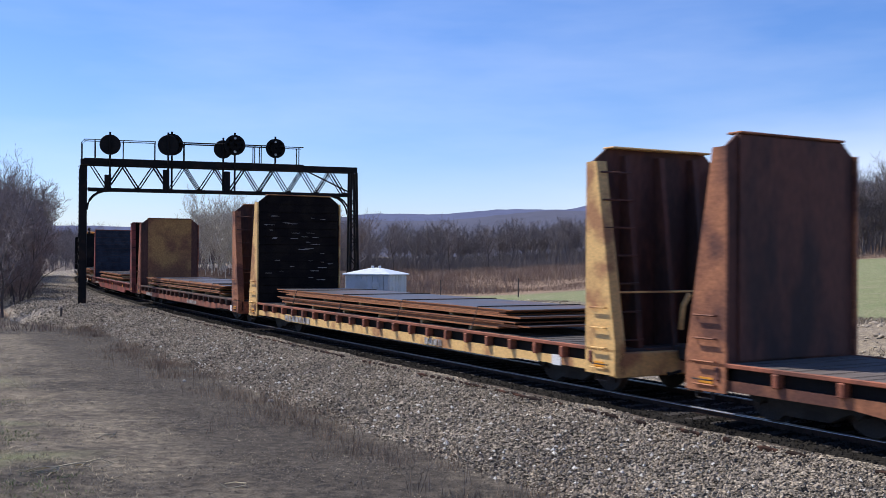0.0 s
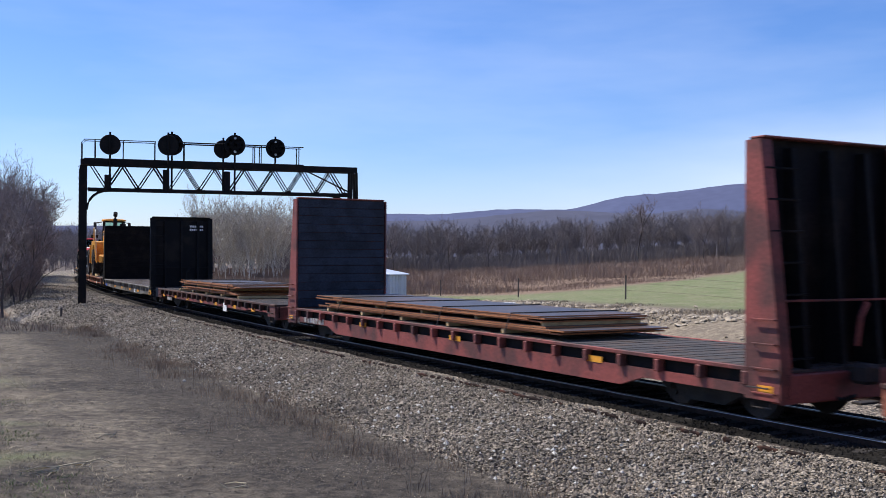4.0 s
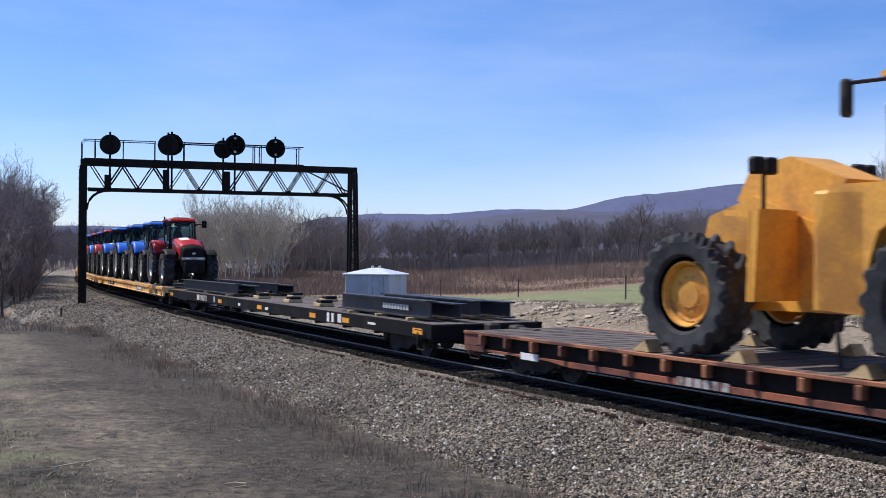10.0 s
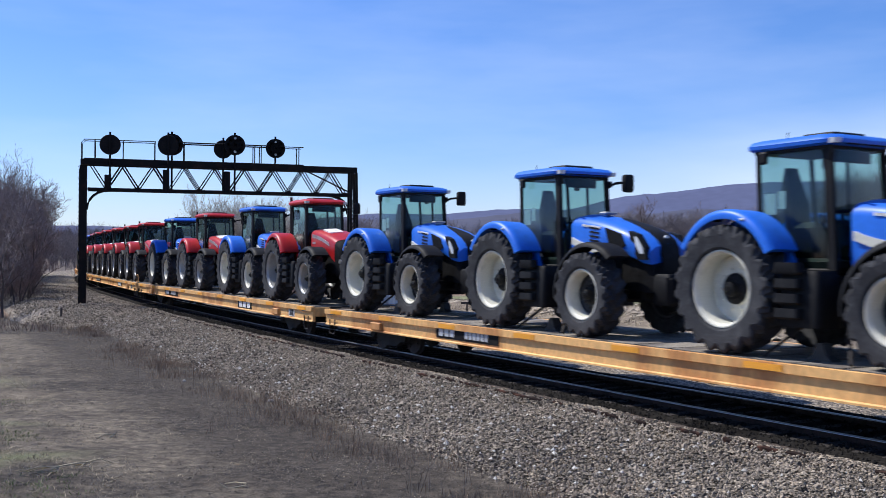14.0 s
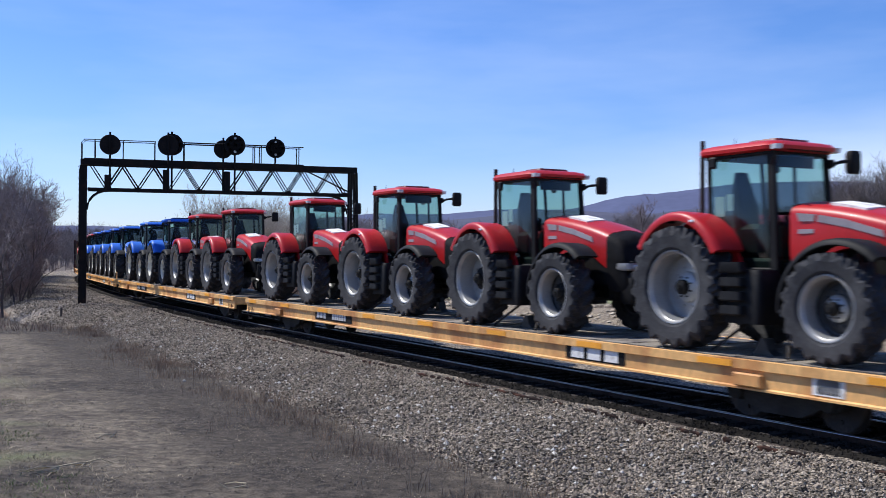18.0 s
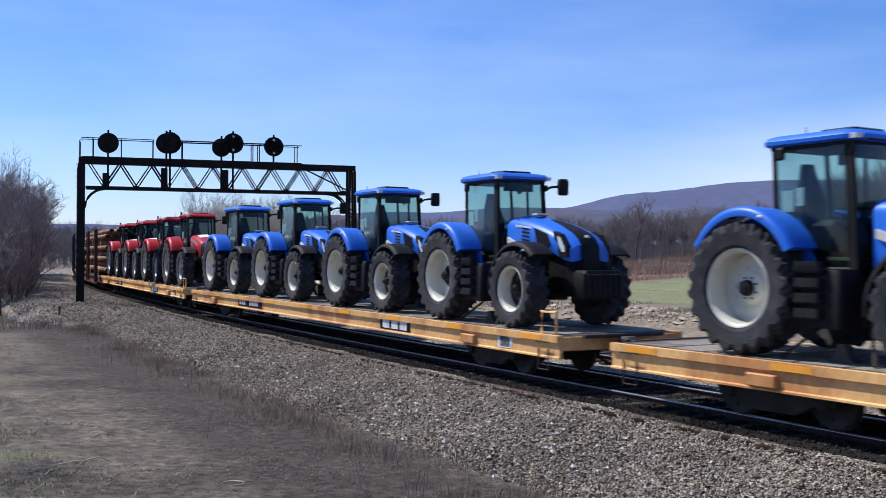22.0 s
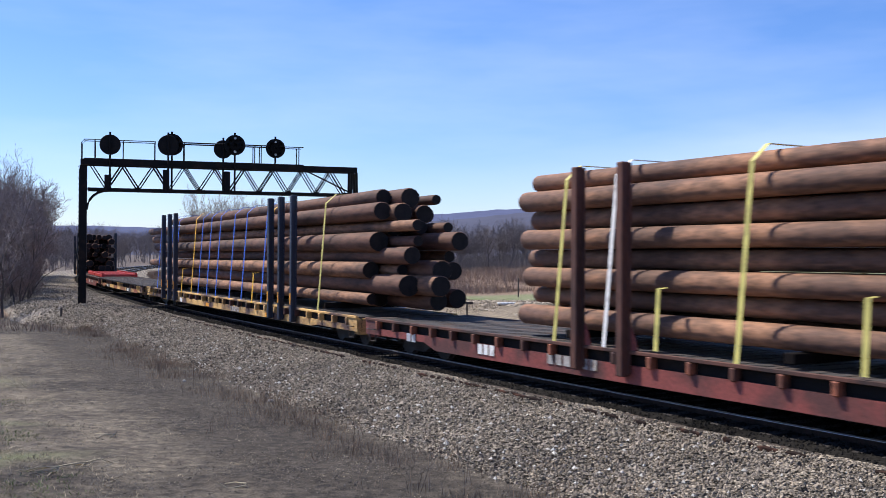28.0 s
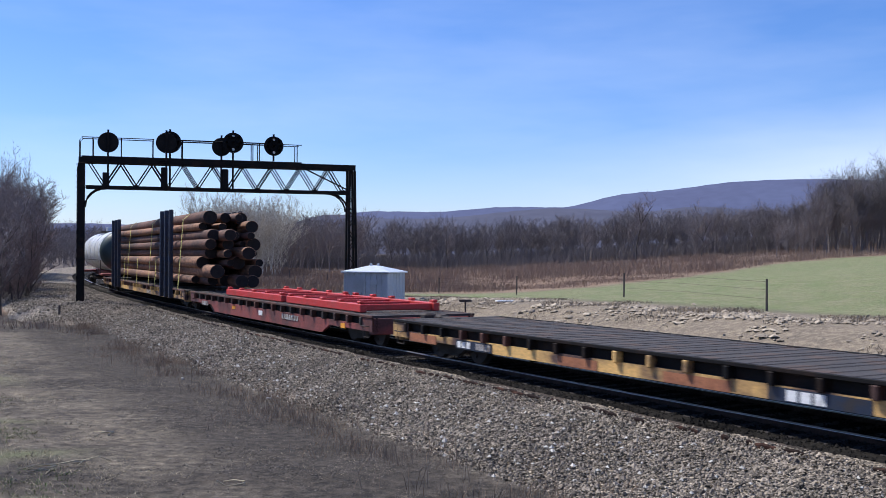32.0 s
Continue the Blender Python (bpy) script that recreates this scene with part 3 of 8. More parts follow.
def build_ground():
    gx, gy = spread(-4200, 4200, -34, 46, 0.5, 1.12), spread(-900, 4700, -4, 62, 0.5, 1.12)
    X, Y = np.meshgrid(gx, gy)
    Z = ground_z(X, Y)
    s, l = along(X, Y)
    rows, cols = X.shape
    idx = np.arange(rows * cols).reshape(rows, cols)
    faces = np.stack([idx[:-1, :-1], idx[:-1, 1:], idx[1:, 1:], idx[1:, :-1]], -1).reshape(-1, 4)
    ob = bulk("ground", np.stack([X, Y, Z], -1).reshape(-1, 3), faces, ground_material(), "structure", "earth with cinders, a dirt path and pasture", True)
    col = ob.data.color_attributes.new("cover", "FLOAT_COLOR", "POINT")
    field = field_mask(X, Y, s, l)
    bank = smooth(7.0, 9.5, -l) * (1 - field) * 1.0
    scrub = smooth(17, 24, -l) * (1 - field) * smooth(-40, -5, Y * 0 + X + 60) + smooth(26, 40, l) + smooth(6.2, 7.5, l) * (1 - smooth(-18, -6, s))
    nearstraw = (smooth(0.0, 0.8, wave(X, Y, 2.1, 5.0)) * smooth(8.8, 10.5, l) * 0.55 + smooth(0.3, 0.9, wave(X, Y, 0.7, 5.0)) * smooth(6, 9, l) * 0.25)
    tuft = smooth(0.05, 0.7, wave(X + 3, Y, 1.3, 7.0) + 0.4 * wave(X, Y, 0.4, 2.0)) * smooth(9.6, 11.2, l) * 0.75
    ash = smooth(5.0, 5.6, l) * (1 - smooth(7.6, 8.8, l + 0.5 * wave(X, Y, 1.7, 3.0)))
    rgba = np.stack([np.clip(bank + nearstraw, 0, 1), np.clip(field + tuft, 0, 1), np.clip(scrub, 0, 1), np.clip(ash, 0, 1)], -1)
    col.data.foreach_set("color", rgba.astype(np.float32).ravel())
    return ob


build_ground()


# ---------------------------------------------------------------- ballast, ties, rails
def strip(name, s0, s1, step, profile, mat, label, kind="structure", smoothed=True, lift=None):
    """A band along the track; profile: (side, height) from the camera's side to the far side."""
    ss = np.arange(s0, s1 + step / 2, step)
    n = len(profile)
    V = np.empty((len(ss), n, 3))
    for j, (l, z) in enumerate(profile):
        x, y, _ = on_line(ss, l)
        V[:, j] = np.stack([x, y, np.full(len(ss), z) + (lift(ss, l) if lift else 0)], -1)
    idx = np.arange(len(ss) * n).reshape(len(ss), n)
    F = np.stack([idx[:-1, :-1], idx[:-1, 1:], idx[1:, 1:], idx[1:, :-1]], -1).reshape(-1, 4)
    return bulk(name, V.reshape(-1, 3), F, mat, kind, label, smoothed)


BED = [(5.4, -0.78), (4.7, -0.60), (3.9, -0.47), (3.1, -0.31), (2.4, -0.20), (2.0, -0.155), (1.3, -0.15), (0.6, -0.15), (-0.6, -0.15), (-1.3, -0.15),
       (-2.1, -0.19), (-2.9, -0.16), (-3.6, -0.15), (-4.9, -0.15), (-5.6, -0.16), (-6.4, -0.3), (-7.4, -0.55), (-8.3, -0.78)]
strip("ballast", -450, 90, 0.5, BED, "ballast", "grey crushed-stone ballast under the two tracks",
      lift=lambda s, l: 0.035 * wave(s, l * np.ones_like(s), 0.8, l) * (1 if abs(l) > 1.4 else 0.3))
# dark strip painted where the train's shade lies on the near track
strip("oily_bed", -450, 90, 1.0, [(1.72, -0.17), (1.5, -0.122), (0.7, -0.112), (-0.7, -0.112), (-1.75, -0.125)], "bed_shade", "stone between the ties with the train's shade painted on")


strip("bed_edge", -60, 60, 0.5, [(2.22, -0.22), (2.14, -0.165), (1.9, -0.15), (1.66, -0.15)], "packed", "packed brown fines along the tie ends, darkened for shade",
      lift=lambda s, l: 0.012 * wave(s, l * np.ones_like(s), 0.5, l))


def edge_flakes():
    """Broken dark slivers that line the edge of the packed bed."""
    rng = np.random.default_rng(61)
    V, F, s = [], [], -8.0
    while s < 40:
        ln = rng.uniform(0.08, 0.5)
        l = 2.15 + rng.normal(0, 0.025)
        if rng.random() < 0.72:
            o = len(V)
            tilt = rng.normal(0, 0.03)
            for a, w, z in ((0, 0.008, -0.135), (ln * 0.4, 0.02, -0.12), (ln, 0.008, -0.135)):
                for q in (w, -w):
                    for h in (-0.06, 0.012 + 0.02 * (q < 0)):
                        x, y, _ = on_line(s + a, l + q + tilt * a)
                        V.append((x, y, z + h))
            for b in (o, o + 4):
                F += [(b, b + 1, b + 5, b + 4), (b + 1, b + 3, b + 7, b + 5), (b + 3, b + 2, b + 6, b + 7)]
        s += ln * rng.uniform(0.9, 1.5)
    bulk("edge_flakes", V, F, "flake", "stuff", "dark broken slivers along the edge of the bed")


edge_flakes()


def bank_height(s, l):
    """The wide gravel bank beside the curve, level with the rails as far as the leg of the bridge."""
    top = np.interp(l, [1.9, 2.6, 4.0, 6.4, 7.5, 9.6], [-0.19, -0.12, -0.05, -0.07, -0.38, -1.3])
    k = smooth(0.0, -9.0, s)
    return top * k - 0.95 * (1 - k)


def gravel_bank():
    ss, ll = np.arange(-165, 1, 0.5), np.array([1.9, 2.3, 2.8, 3.4, 4.0, 4.7, 5.4, 6.0, 6.5, 7.0, 7.5, 8.2, 9.0, 9.6])
    S, L = np.meshgrid(ss, ll, indexing="ij")
    x, y, _ = on_line(S, L)
    Z = bank_height(S, L) + 0.04 * wave(S, L, 0.8, 1.0) + 0.05 * wave(S, L, 2.3, 4.0)
    idx = np.arange(S.size).reshape(S.shape)
    F = np.stack([idx[:-1, :-1], idx[:-1, 1:], idx[1:, 1:], idx[1:, :-1]], -1).reshape(-1, 4)
    bulk("gravel_bank", np.stack([x, y, Z], -1).reshape(-1, 3), F, "ballast", "structure", "wide bank of crushed stone beside the curve", True)


gravel_bank()


def crushed_stone():
    """Loose stones over the shoulder of the bed, thickest where the camera stands near."""
    rng = np.random.default_rng(4)
    base = np.array([(1, 0, 0), (-1, 0, 0), (0, 1, 0), (0, -1, 0), (0, 0, 1), (0, 0, -1)], float)
    tri = np.array([(0, 2, 4), (2, 1, 4), (1, 3, 4), (3, 0, 4)])
    sets = []
    for count, s0, s1, size in ((62000, 16, 37, 0.027), (32000, -6, 16, 0.034), (22000, -45, -6, 0.045)):
        s = rng.uniform(s0, s1, count)
        l = 5.3 - 3.42 * rng.random(count) ** 0.9
        sets.append((s, l, np.full(count, size)))
    s = np.concatenate([a[0] for a in sets])
    l = np.concatenate([a[1] for a in sets])
    r = np.concatenate([a[2] for a in sets]) * rng.lognormal(0, 0.28, len(s))
    far = s < -4
    l = np.where(far, 2.1 + (l - 2.1) * 1.75, l)
    x, y, _ = on_line(s, l)
    z = np.interp(-l, [-b[0] for b in BED], [b[1] for b in BED])
    z = np.where(far, np.maximum(z, bank_height(s, l)), z) + r * 0.25 + rng.uniform(-0.01, 0.03, len(s))
    n = len(s)
    pts = base[None] * rng.uniform(0.55, 1.15, (n, 6, 1)) * r[:, None, None]
    a, c = rng.uniform(0, 6.28, n), rng.uniform(-0.8, 0.8, n)
    ca, sa, cc, sc = np.cos(a)[:, None], np.sin(a)[:, None], np.cos(c)[:, None], np.sin(c)[:, None]
    px = pts[..., 0] * ca - pts[..., 1] * sa
    py = pts[..., 0] * sa + pts[..., 1] * ca
    py, pz = py * cc - pts[..., 2] * sc, py * sc + pts[..., 2] * cc
    V = np.stack([px + x[:, None], py + y[:, None], pz * 0.8 + z[:, None]], -1).reshape(-1, 3)
    F = (tri[None] + (np.arange(n) * 6)[:, None, None]).reshape(-1, 3)
    bulk("ballast_stones", V, F, "stone", "stuff", "loose pale grey crushed stones of the ballast shoulder")


crushed_stone()


def pale_stones():
    """A few near-white stones among the ballast."""
    rng = np.random.default_rng(8)
    n = 900
    s, l = rng.uniform(-5, 38, n), rng.uniform(2.3, 5.2, n)
    r = 0.036 * rng.lognormal(0, 0.25, n)
    x, y, _ = on_line(s, l)
    z = np.interp(-l, [-b[0] for b in BED], [b[1] for b in BED]) + 0.03
    base = np.array([(1, 0, 0), (-0.9, 0.2, 0), (0, 1, 0.1), (0.1, -1, 0), (0, 0, 0.8), (0, 0, -0.8)], float)
    tri = np.array([(0, 2, 4), (2, 1, 4), (1, 3, 4), (3, 0, 4), (2, 0, 5), (1, 2, 5), (3, 1, 5), (0, 3, 5)])
    P = base[None] * rng.uniform(0.6, 1.2, (n, 6, 1)) * r[:, None, None]
    V = np.stack([P[..., 0] + x[:, None], P[..., 1] + y[:, None], P[..., 2] + z[:, None]], -1).reshape(-1, 3)
    bulk("pale_stones", V, (tri[None] + (np.arange(n) * 6)[:, None, None]).reshape(-1, 3), "pale_stone", "stuff", "scattered near-white stones in the ballast")


pale_stones()


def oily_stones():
    """Stones between and beside the ties of the near track, darkened for the train's shade."""
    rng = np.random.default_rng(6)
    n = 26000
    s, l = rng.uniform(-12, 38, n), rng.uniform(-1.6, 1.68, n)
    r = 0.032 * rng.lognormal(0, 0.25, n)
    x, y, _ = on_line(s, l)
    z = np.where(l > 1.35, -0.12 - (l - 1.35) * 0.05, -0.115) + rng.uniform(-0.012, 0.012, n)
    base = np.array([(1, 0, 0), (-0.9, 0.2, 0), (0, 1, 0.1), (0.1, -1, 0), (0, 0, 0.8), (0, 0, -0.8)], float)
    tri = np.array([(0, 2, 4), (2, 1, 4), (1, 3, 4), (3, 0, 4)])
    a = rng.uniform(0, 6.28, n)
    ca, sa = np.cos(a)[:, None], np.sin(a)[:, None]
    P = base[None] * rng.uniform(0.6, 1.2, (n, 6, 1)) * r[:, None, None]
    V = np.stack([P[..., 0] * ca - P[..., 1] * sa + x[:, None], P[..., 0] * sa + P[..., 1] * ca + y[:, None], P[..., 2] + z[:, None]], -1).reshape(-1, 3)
    bulk("oily_stones", V, (tri[None] + (np.arange(n) * 6)[:, None, None]).reshape(-1, 3), "bed_shade", "stuff", "stones around the ties, blackened as the train's shade")


oily_stones()


def rails(side, name):
    for k in (0.755, -0.755):
        l = side + k
        strip(name, -450, 90, 1.0, [(l + 0.07, -0.15), (l + 0.07, -0.135), (l + 0.012, -0.115), (l + 0.012, -0.04), (l + 0.036, -0.03), (l + 0.036, -0.004),
              (l - 0.036, -0.004), (l - 0.036, -0.03), (l - 0.012, -0.04), (l - 0.012, -0.115), (l - 0.07, -0.135), (l - 0.07, -0.15)],
              "rail", "rusty steel rail on wooden ties", smoothed=False)
        strip("rail_head", -450, 90, 1.0, [(l + 0.038, -0.018), (l + 0.0385, -0.010), (l + 0.032, -0.001), (l + 0.022, 0.0), (l - 0.022, 0.0), (l - 0.032, -0.001), (l - 0.0385, -0.010), (l - 0.038, -0.018)], "railhead", "polished steel rail head")


rails(0.0, "rail")
rails(-4.1, "rail")


def ties():
    sh = Shape()
    sh.box(-0.115, 0.115, -1.3, 1.3, -0.17, -0.0, 0.012)
    me = sh.mesh("tie", "tie")
    bed = tagged(new("track_bed"), "creosoted wooden ties under the rails", "", "", "structure")
    for side in (0.0, -4.1):
        for i in range(150):
            s = 40 - i * 0.53
            x, y, h = on_line(s, side)
            t = new("tie", me)
            t.parent = bed
            t.matrix_basis = pose(float(x), float(y), -0.105, 0, 0, math.degrees(float(h)))
    V, F = [], []
    for side in (0.0, -4.1):
        for s in np.arange(40 - 150 * 0.53, -420, -0.53):
            x, y, h = on_line(s, side)
            o = len(V)
            for a in (-0.115, 0.115):
                for b in (-1.3, 1.3):
                    for z in (-0.2, -0.105):
                        V.append((x + a * math.cos(h) - b * math.sin(h), y + a * math.sin(h) + b * math.cos(h), z))
            F += [(o, o + 1, o + 3, o + 2), (o + 4, o + 6, o + 7, o + 5), (o, o + 4, o + 5, o + 1), (o + 2, o + 3, o + 7, o + 6), (o + 1, o + 5, o + 7, o + 3)]
    far = bulk("far_ties", V, F, "tie", "stuff", "creosoted wooden ties further along the line")
    far.parent = bed


ties()


# ---------------------------------------------------------------- signal bridge
LEG_A, LEG_B = Vector((-18.72, 53.0, 0)), Vector((-5.08, 57.2, 0))
SPAN = (LEG_B - LEG_A).length
TOP, LOW = 7.47, 5.93


def signal_bridge():
    """Local x runs from the near leg to the far one, y across the thickness, z up."""
    ang = math.degrees(math.atan2(LEG_B.y - LEG_A.y, LEG_B.x - LEG_A.x))
    br = thing("signal_bridge", "black riveted steel lattice signal bridge over both tracks", "signal bridge", at=pose(LEG_A.x, LEG_A.y, 0, 0, 0, ang))
    W = 0.75
    for y in (-W / 2, W / 2):
        part("top_chord", Shape().box(-0.15, SPAN + 0.15, y - 0.07, y + 0.07, TOP - 0.30, TOP, 0.01), "black_iron", br)
        part("bottom_chord", Shape().box(0.2, SPAN - 0.2, y - 0.06, y + 0.06, LOW - 0.09, LOW + 0.07, 0.01), "black_iron", br)
        n = 17
        for i in range(n):
            a, b = 0.35 + (SPAN - 0.9) * i / n, 0.35 + (SPAN - 0.9) * (i + 1) / n
            za, zb = (TOP - 0.25, LOW + 0.04) if i % 2 == 0 else (LOW + 0.04, TOP - 0.25)
            sh = Shape()
            for d in (-0.075, 0.075):
                sh.bar((a + d, y, za), (b + d, y, zb), 0.045, 0.045)
            part("brace", sh, "black_iron", br)
            if i % 2 == 0 and i:
                part("gusset", Shape().box(b - 0.14, b + 0.14, y - 0.075, y + 0.075, LOW - 0.02, LOW + 0.12), "black_iron", br)
    for i in range(14):
        x = 0.4 + (SPAN - 0.8) * i / 13
        part("cross_bar", Shape().box(x - 0.04, x + 0.04, -W / 2, W / 2, LOW - 0.05, LOW + 0.02), "black_iron", br)
    part("walkway", Shape().box(0.0, SPAN * 0.80, -0.42, 0.42, TOP + 0.003, TOP + 0.06, 0.01), "black_iron", br, "dark steel grating walkway")
    # near leg: a plain built-up post; far leg: an open lattice of two posts
    part("leg", Shape().box(-0.20, 0.16, -0.30, -0.10, -0.6, TOP - 0.3, 0.012).box(-0.20, 0.16, 0.10, 0.30, -0.6, TOP - 0.3, 0.012), "black_iron", br)
    sh = Shape()
    for i in range(15):
        z0 = -0.05 + i * 0.47
        sh.bar((-0.21, -0.2, z0), (-0.21, 0.2, z0 + 0.42), 0.06, 0.02)
        sh.bar((-0.21, 0.2, z0), (-0.21, -0.2, z0 + 0.42), 0.06, 0.02)
    part("lattice", sh, "black_iron", br)
    sh = Shape()
    for i in range(24):
        part("ladder_rung", Shape().bar((-0.27, -0.16, 0.2 + i * 0.3), (-0.27, 0.16, 0.2 + i * 0.3), 0.02, 0.02), "black_iron", br)
    part("footing", Shape().box(-0.4, 0.36, -0.45, 0.45, -0.75, -0.42, 0.04), "iron", br, "dark weathered footing")
    for x0, x1 in ((SPAN - 0.28, SPAN - 0.14), (SPAN + 0.10, SPAN + 0.30)):
        for y in (-0.3, 0.3):
            sh = Shape()
            top = SPAN - 0.16 if x0 < SPAN else SPAN + 0.12
            bot = (x0 + x1) / 2 + (0.0 if x0 < SPAN else 0.06)
            sh.bar((bot, y, -0.2), (top, y, TOP - 0.3), 0.14, 0.14)
            part("leg", sh, "black_iron", br)
    for y in (-0.3, 0.3):
        for i in range(9):
            z0 = 0.0 + i * 0.66
            part("brace", Shape().bar((SPAN - 0.2, y, z0 + (0.6 if i % 2 else 0)), (SPAN + 0.2, y, z0 + (0 if i % 2 else 0.6)), 0.05, 0.05), "black_iron", br)
            if i in (2, 5, 7):
                part("strut", Shape().bar((SPAN - 0.2, y, z0), (SPAN + 0.2, y, z0), 0.06, 0.06), "black_iron", br)
    part("footing", Shape().box(SPAN - 0.5, SPAN + 0.5, -0.55, 0.55, -0.75, -0.12, 0.04), "concrete", br, "weathered concrete footing")
    for x0, d in ((0.16, 1), (SPAN - 0.28, -1)):
        for y in (-0.3, 0.3):
            pts = [(x0 + d * (1 - math.cos(a)) * 1.05, y, LOW - 1.05 + math.sin(a) * 1.0) for a in np.linspace(0, math.pi / 2, 7)]
            part("knee_brace", Shape().tube(pts, 0.05, 6), "black_iron", br)
    part("tie_bar", Shape().bar((SPAN - 3.1, -W / 2 - 0.03, TOP - 0.1), (SPAN - 0.3, -W / 2 - 0.03, LOW + 0.15), 0.07, 0.07), "black_iron", br)
    # hand rails
    def rail_run(x0, x1, z, y=0.42, r=0.022):
        part("handrail", Shape().tube([(x0, y, z), (x1, y, z)], r, 6), "black_iron", br)
    for y in (-0.42, 0.42):
        rail_run(0.0, 3.6, TOP + 1.02, y)
        rail_run(4.6, 9.6, TOP + 1.02, y, 0.035)
        rail_run(10.3, 11.4, TOP + 1.0, y)
        for x in (0.55, 1.95, 3.55, 5.05, 8.75, 9.1, 11.15):
            part("rail_post", Shape().tube([(x, y, TOP), (x, y, TOP + 1.02)], 0.028, 6), "black_iron", br)
    for z in (TOP + 0.2, TOP + 0.45, TOP + 0.7):
        part("rung", Shape().tube([(-0.1, -0.42, z), (-0.1, 0.42, z)], 0.02, 6), "black_iron", br)
    for y in (-0.42, 0.42):
        part("rail_post", Shape().tube([(-0.1, y, TOP), (-0.1, y, TOP + 0.85), (0.05, y, TOP + 1.02)], 0.025, 6), "black_iron", br)
    # equipment cases hung in the truss
    for x in (1.2, 4.12, 7.28):
        part("relay_case", Shape().box(x - 0.17, x + 0.17, -0.52, -0.40, LOW - 0.08, LOW + 0.75 + 0.35 * (x > 3), 0.04), "black_iron", br)
        part("case_bracket", Shape().box(x - 0.3, x + 0.5, -0.5, -0.42, LOW - 0.12, LOW - 0.03), "black_iron", br)
        part("number_plate", Shape().box(x - 0.28, x + 0.28, -0.46, -0.452, TOP - 0.2, TOP - 0.1), "black_iron", br)
        sh = Shape()
        for k in range(5):
            sh.box(x - 0.24 + k * 0.1, x - 0.18 + k * 0.1, -0.466, -0.461, TOP - 0.19, TOP - 0.11)
        part("lettering", sh, "grille", br, "faded pale characters")
    return br


def signal_head(x, y, z, r, towards, name="position_light_signal"):
    """A position-light signal: a round black back plate with a ring of lamps under hoods."""
    ang = math.degrees(math.atan2(LEG_B.y - LEG_A.y, LEG_B.x - LEG_A.x))
    base = pose(LEG_A.x, LEG_A.y, 0, 0, 0, ang) @ Matrix.Translation((x, y, TOP + 0.06))
    hd = thing(name, "round black position-light signal head on a mast", "railway signal", "signals on the bridge", base)
    part("mast", Shape().tube([(0, 0, -1.6 if x < 8 else 0.0), (0, 0, z + r + 0.12)], 0.055, 8), "black_iron", hd)
    f = towards
    part("disc", Shape().lathe([(0.0, f * 0.04), (r - 0.02, f * 0.04), (r, f * 0.07), (r, f * 0.10), (r - 0.03, f * 0.12), (0.0, f * 0.09)], (0, 0, z), "y", 28), "black", hd)
    for k in range(9):
        a = k * math.pi / 4
        q = 0.0 if k == 8 else r * 0.66
        cx, cz = q * math.cos(a), z + q * math.sin(a)
        lampp = part("lamp", Shape().lathe([(0.0, f * 0.13), (0.075, f * 0.13), (0.085, f * 0.10)], (cx, 0, cz), "y", 10), "lens" if (f < 0 and k % 4 == 2) else "grille", hd)
        part("hood", Shape().lathe([(0.09, f * 0.09), (0.095, f * 0.26), (0.085, f * 0.26), (0.08, f * 0.09)], (cx, 0, cz), "y", 10), "black", lampp)
    part("bracket", Shape().box(-0.12, 0.12, min(0, f * 0.1), max(0, f * 0.1), z - r * 0.4, z - r * 0.4 + 0.1), "black_iron", hd)
    return hd


signal_bridge()
signal_head(1.30, -0.50, 0.72, 0.53, 1)
signal_head(4.22, -0.50, 0.80, 0.54, 1)
signal_head(4.42, -0.15, 0.86, 0.58, -1)
signal_head(7.10, -0.15, 0.72, 0.50, 1)
signal_head(7.68, -0.50, 0.92, 0.55, -1)
signal_head(9.85, -0.50, 0.82, 0.53, -1)


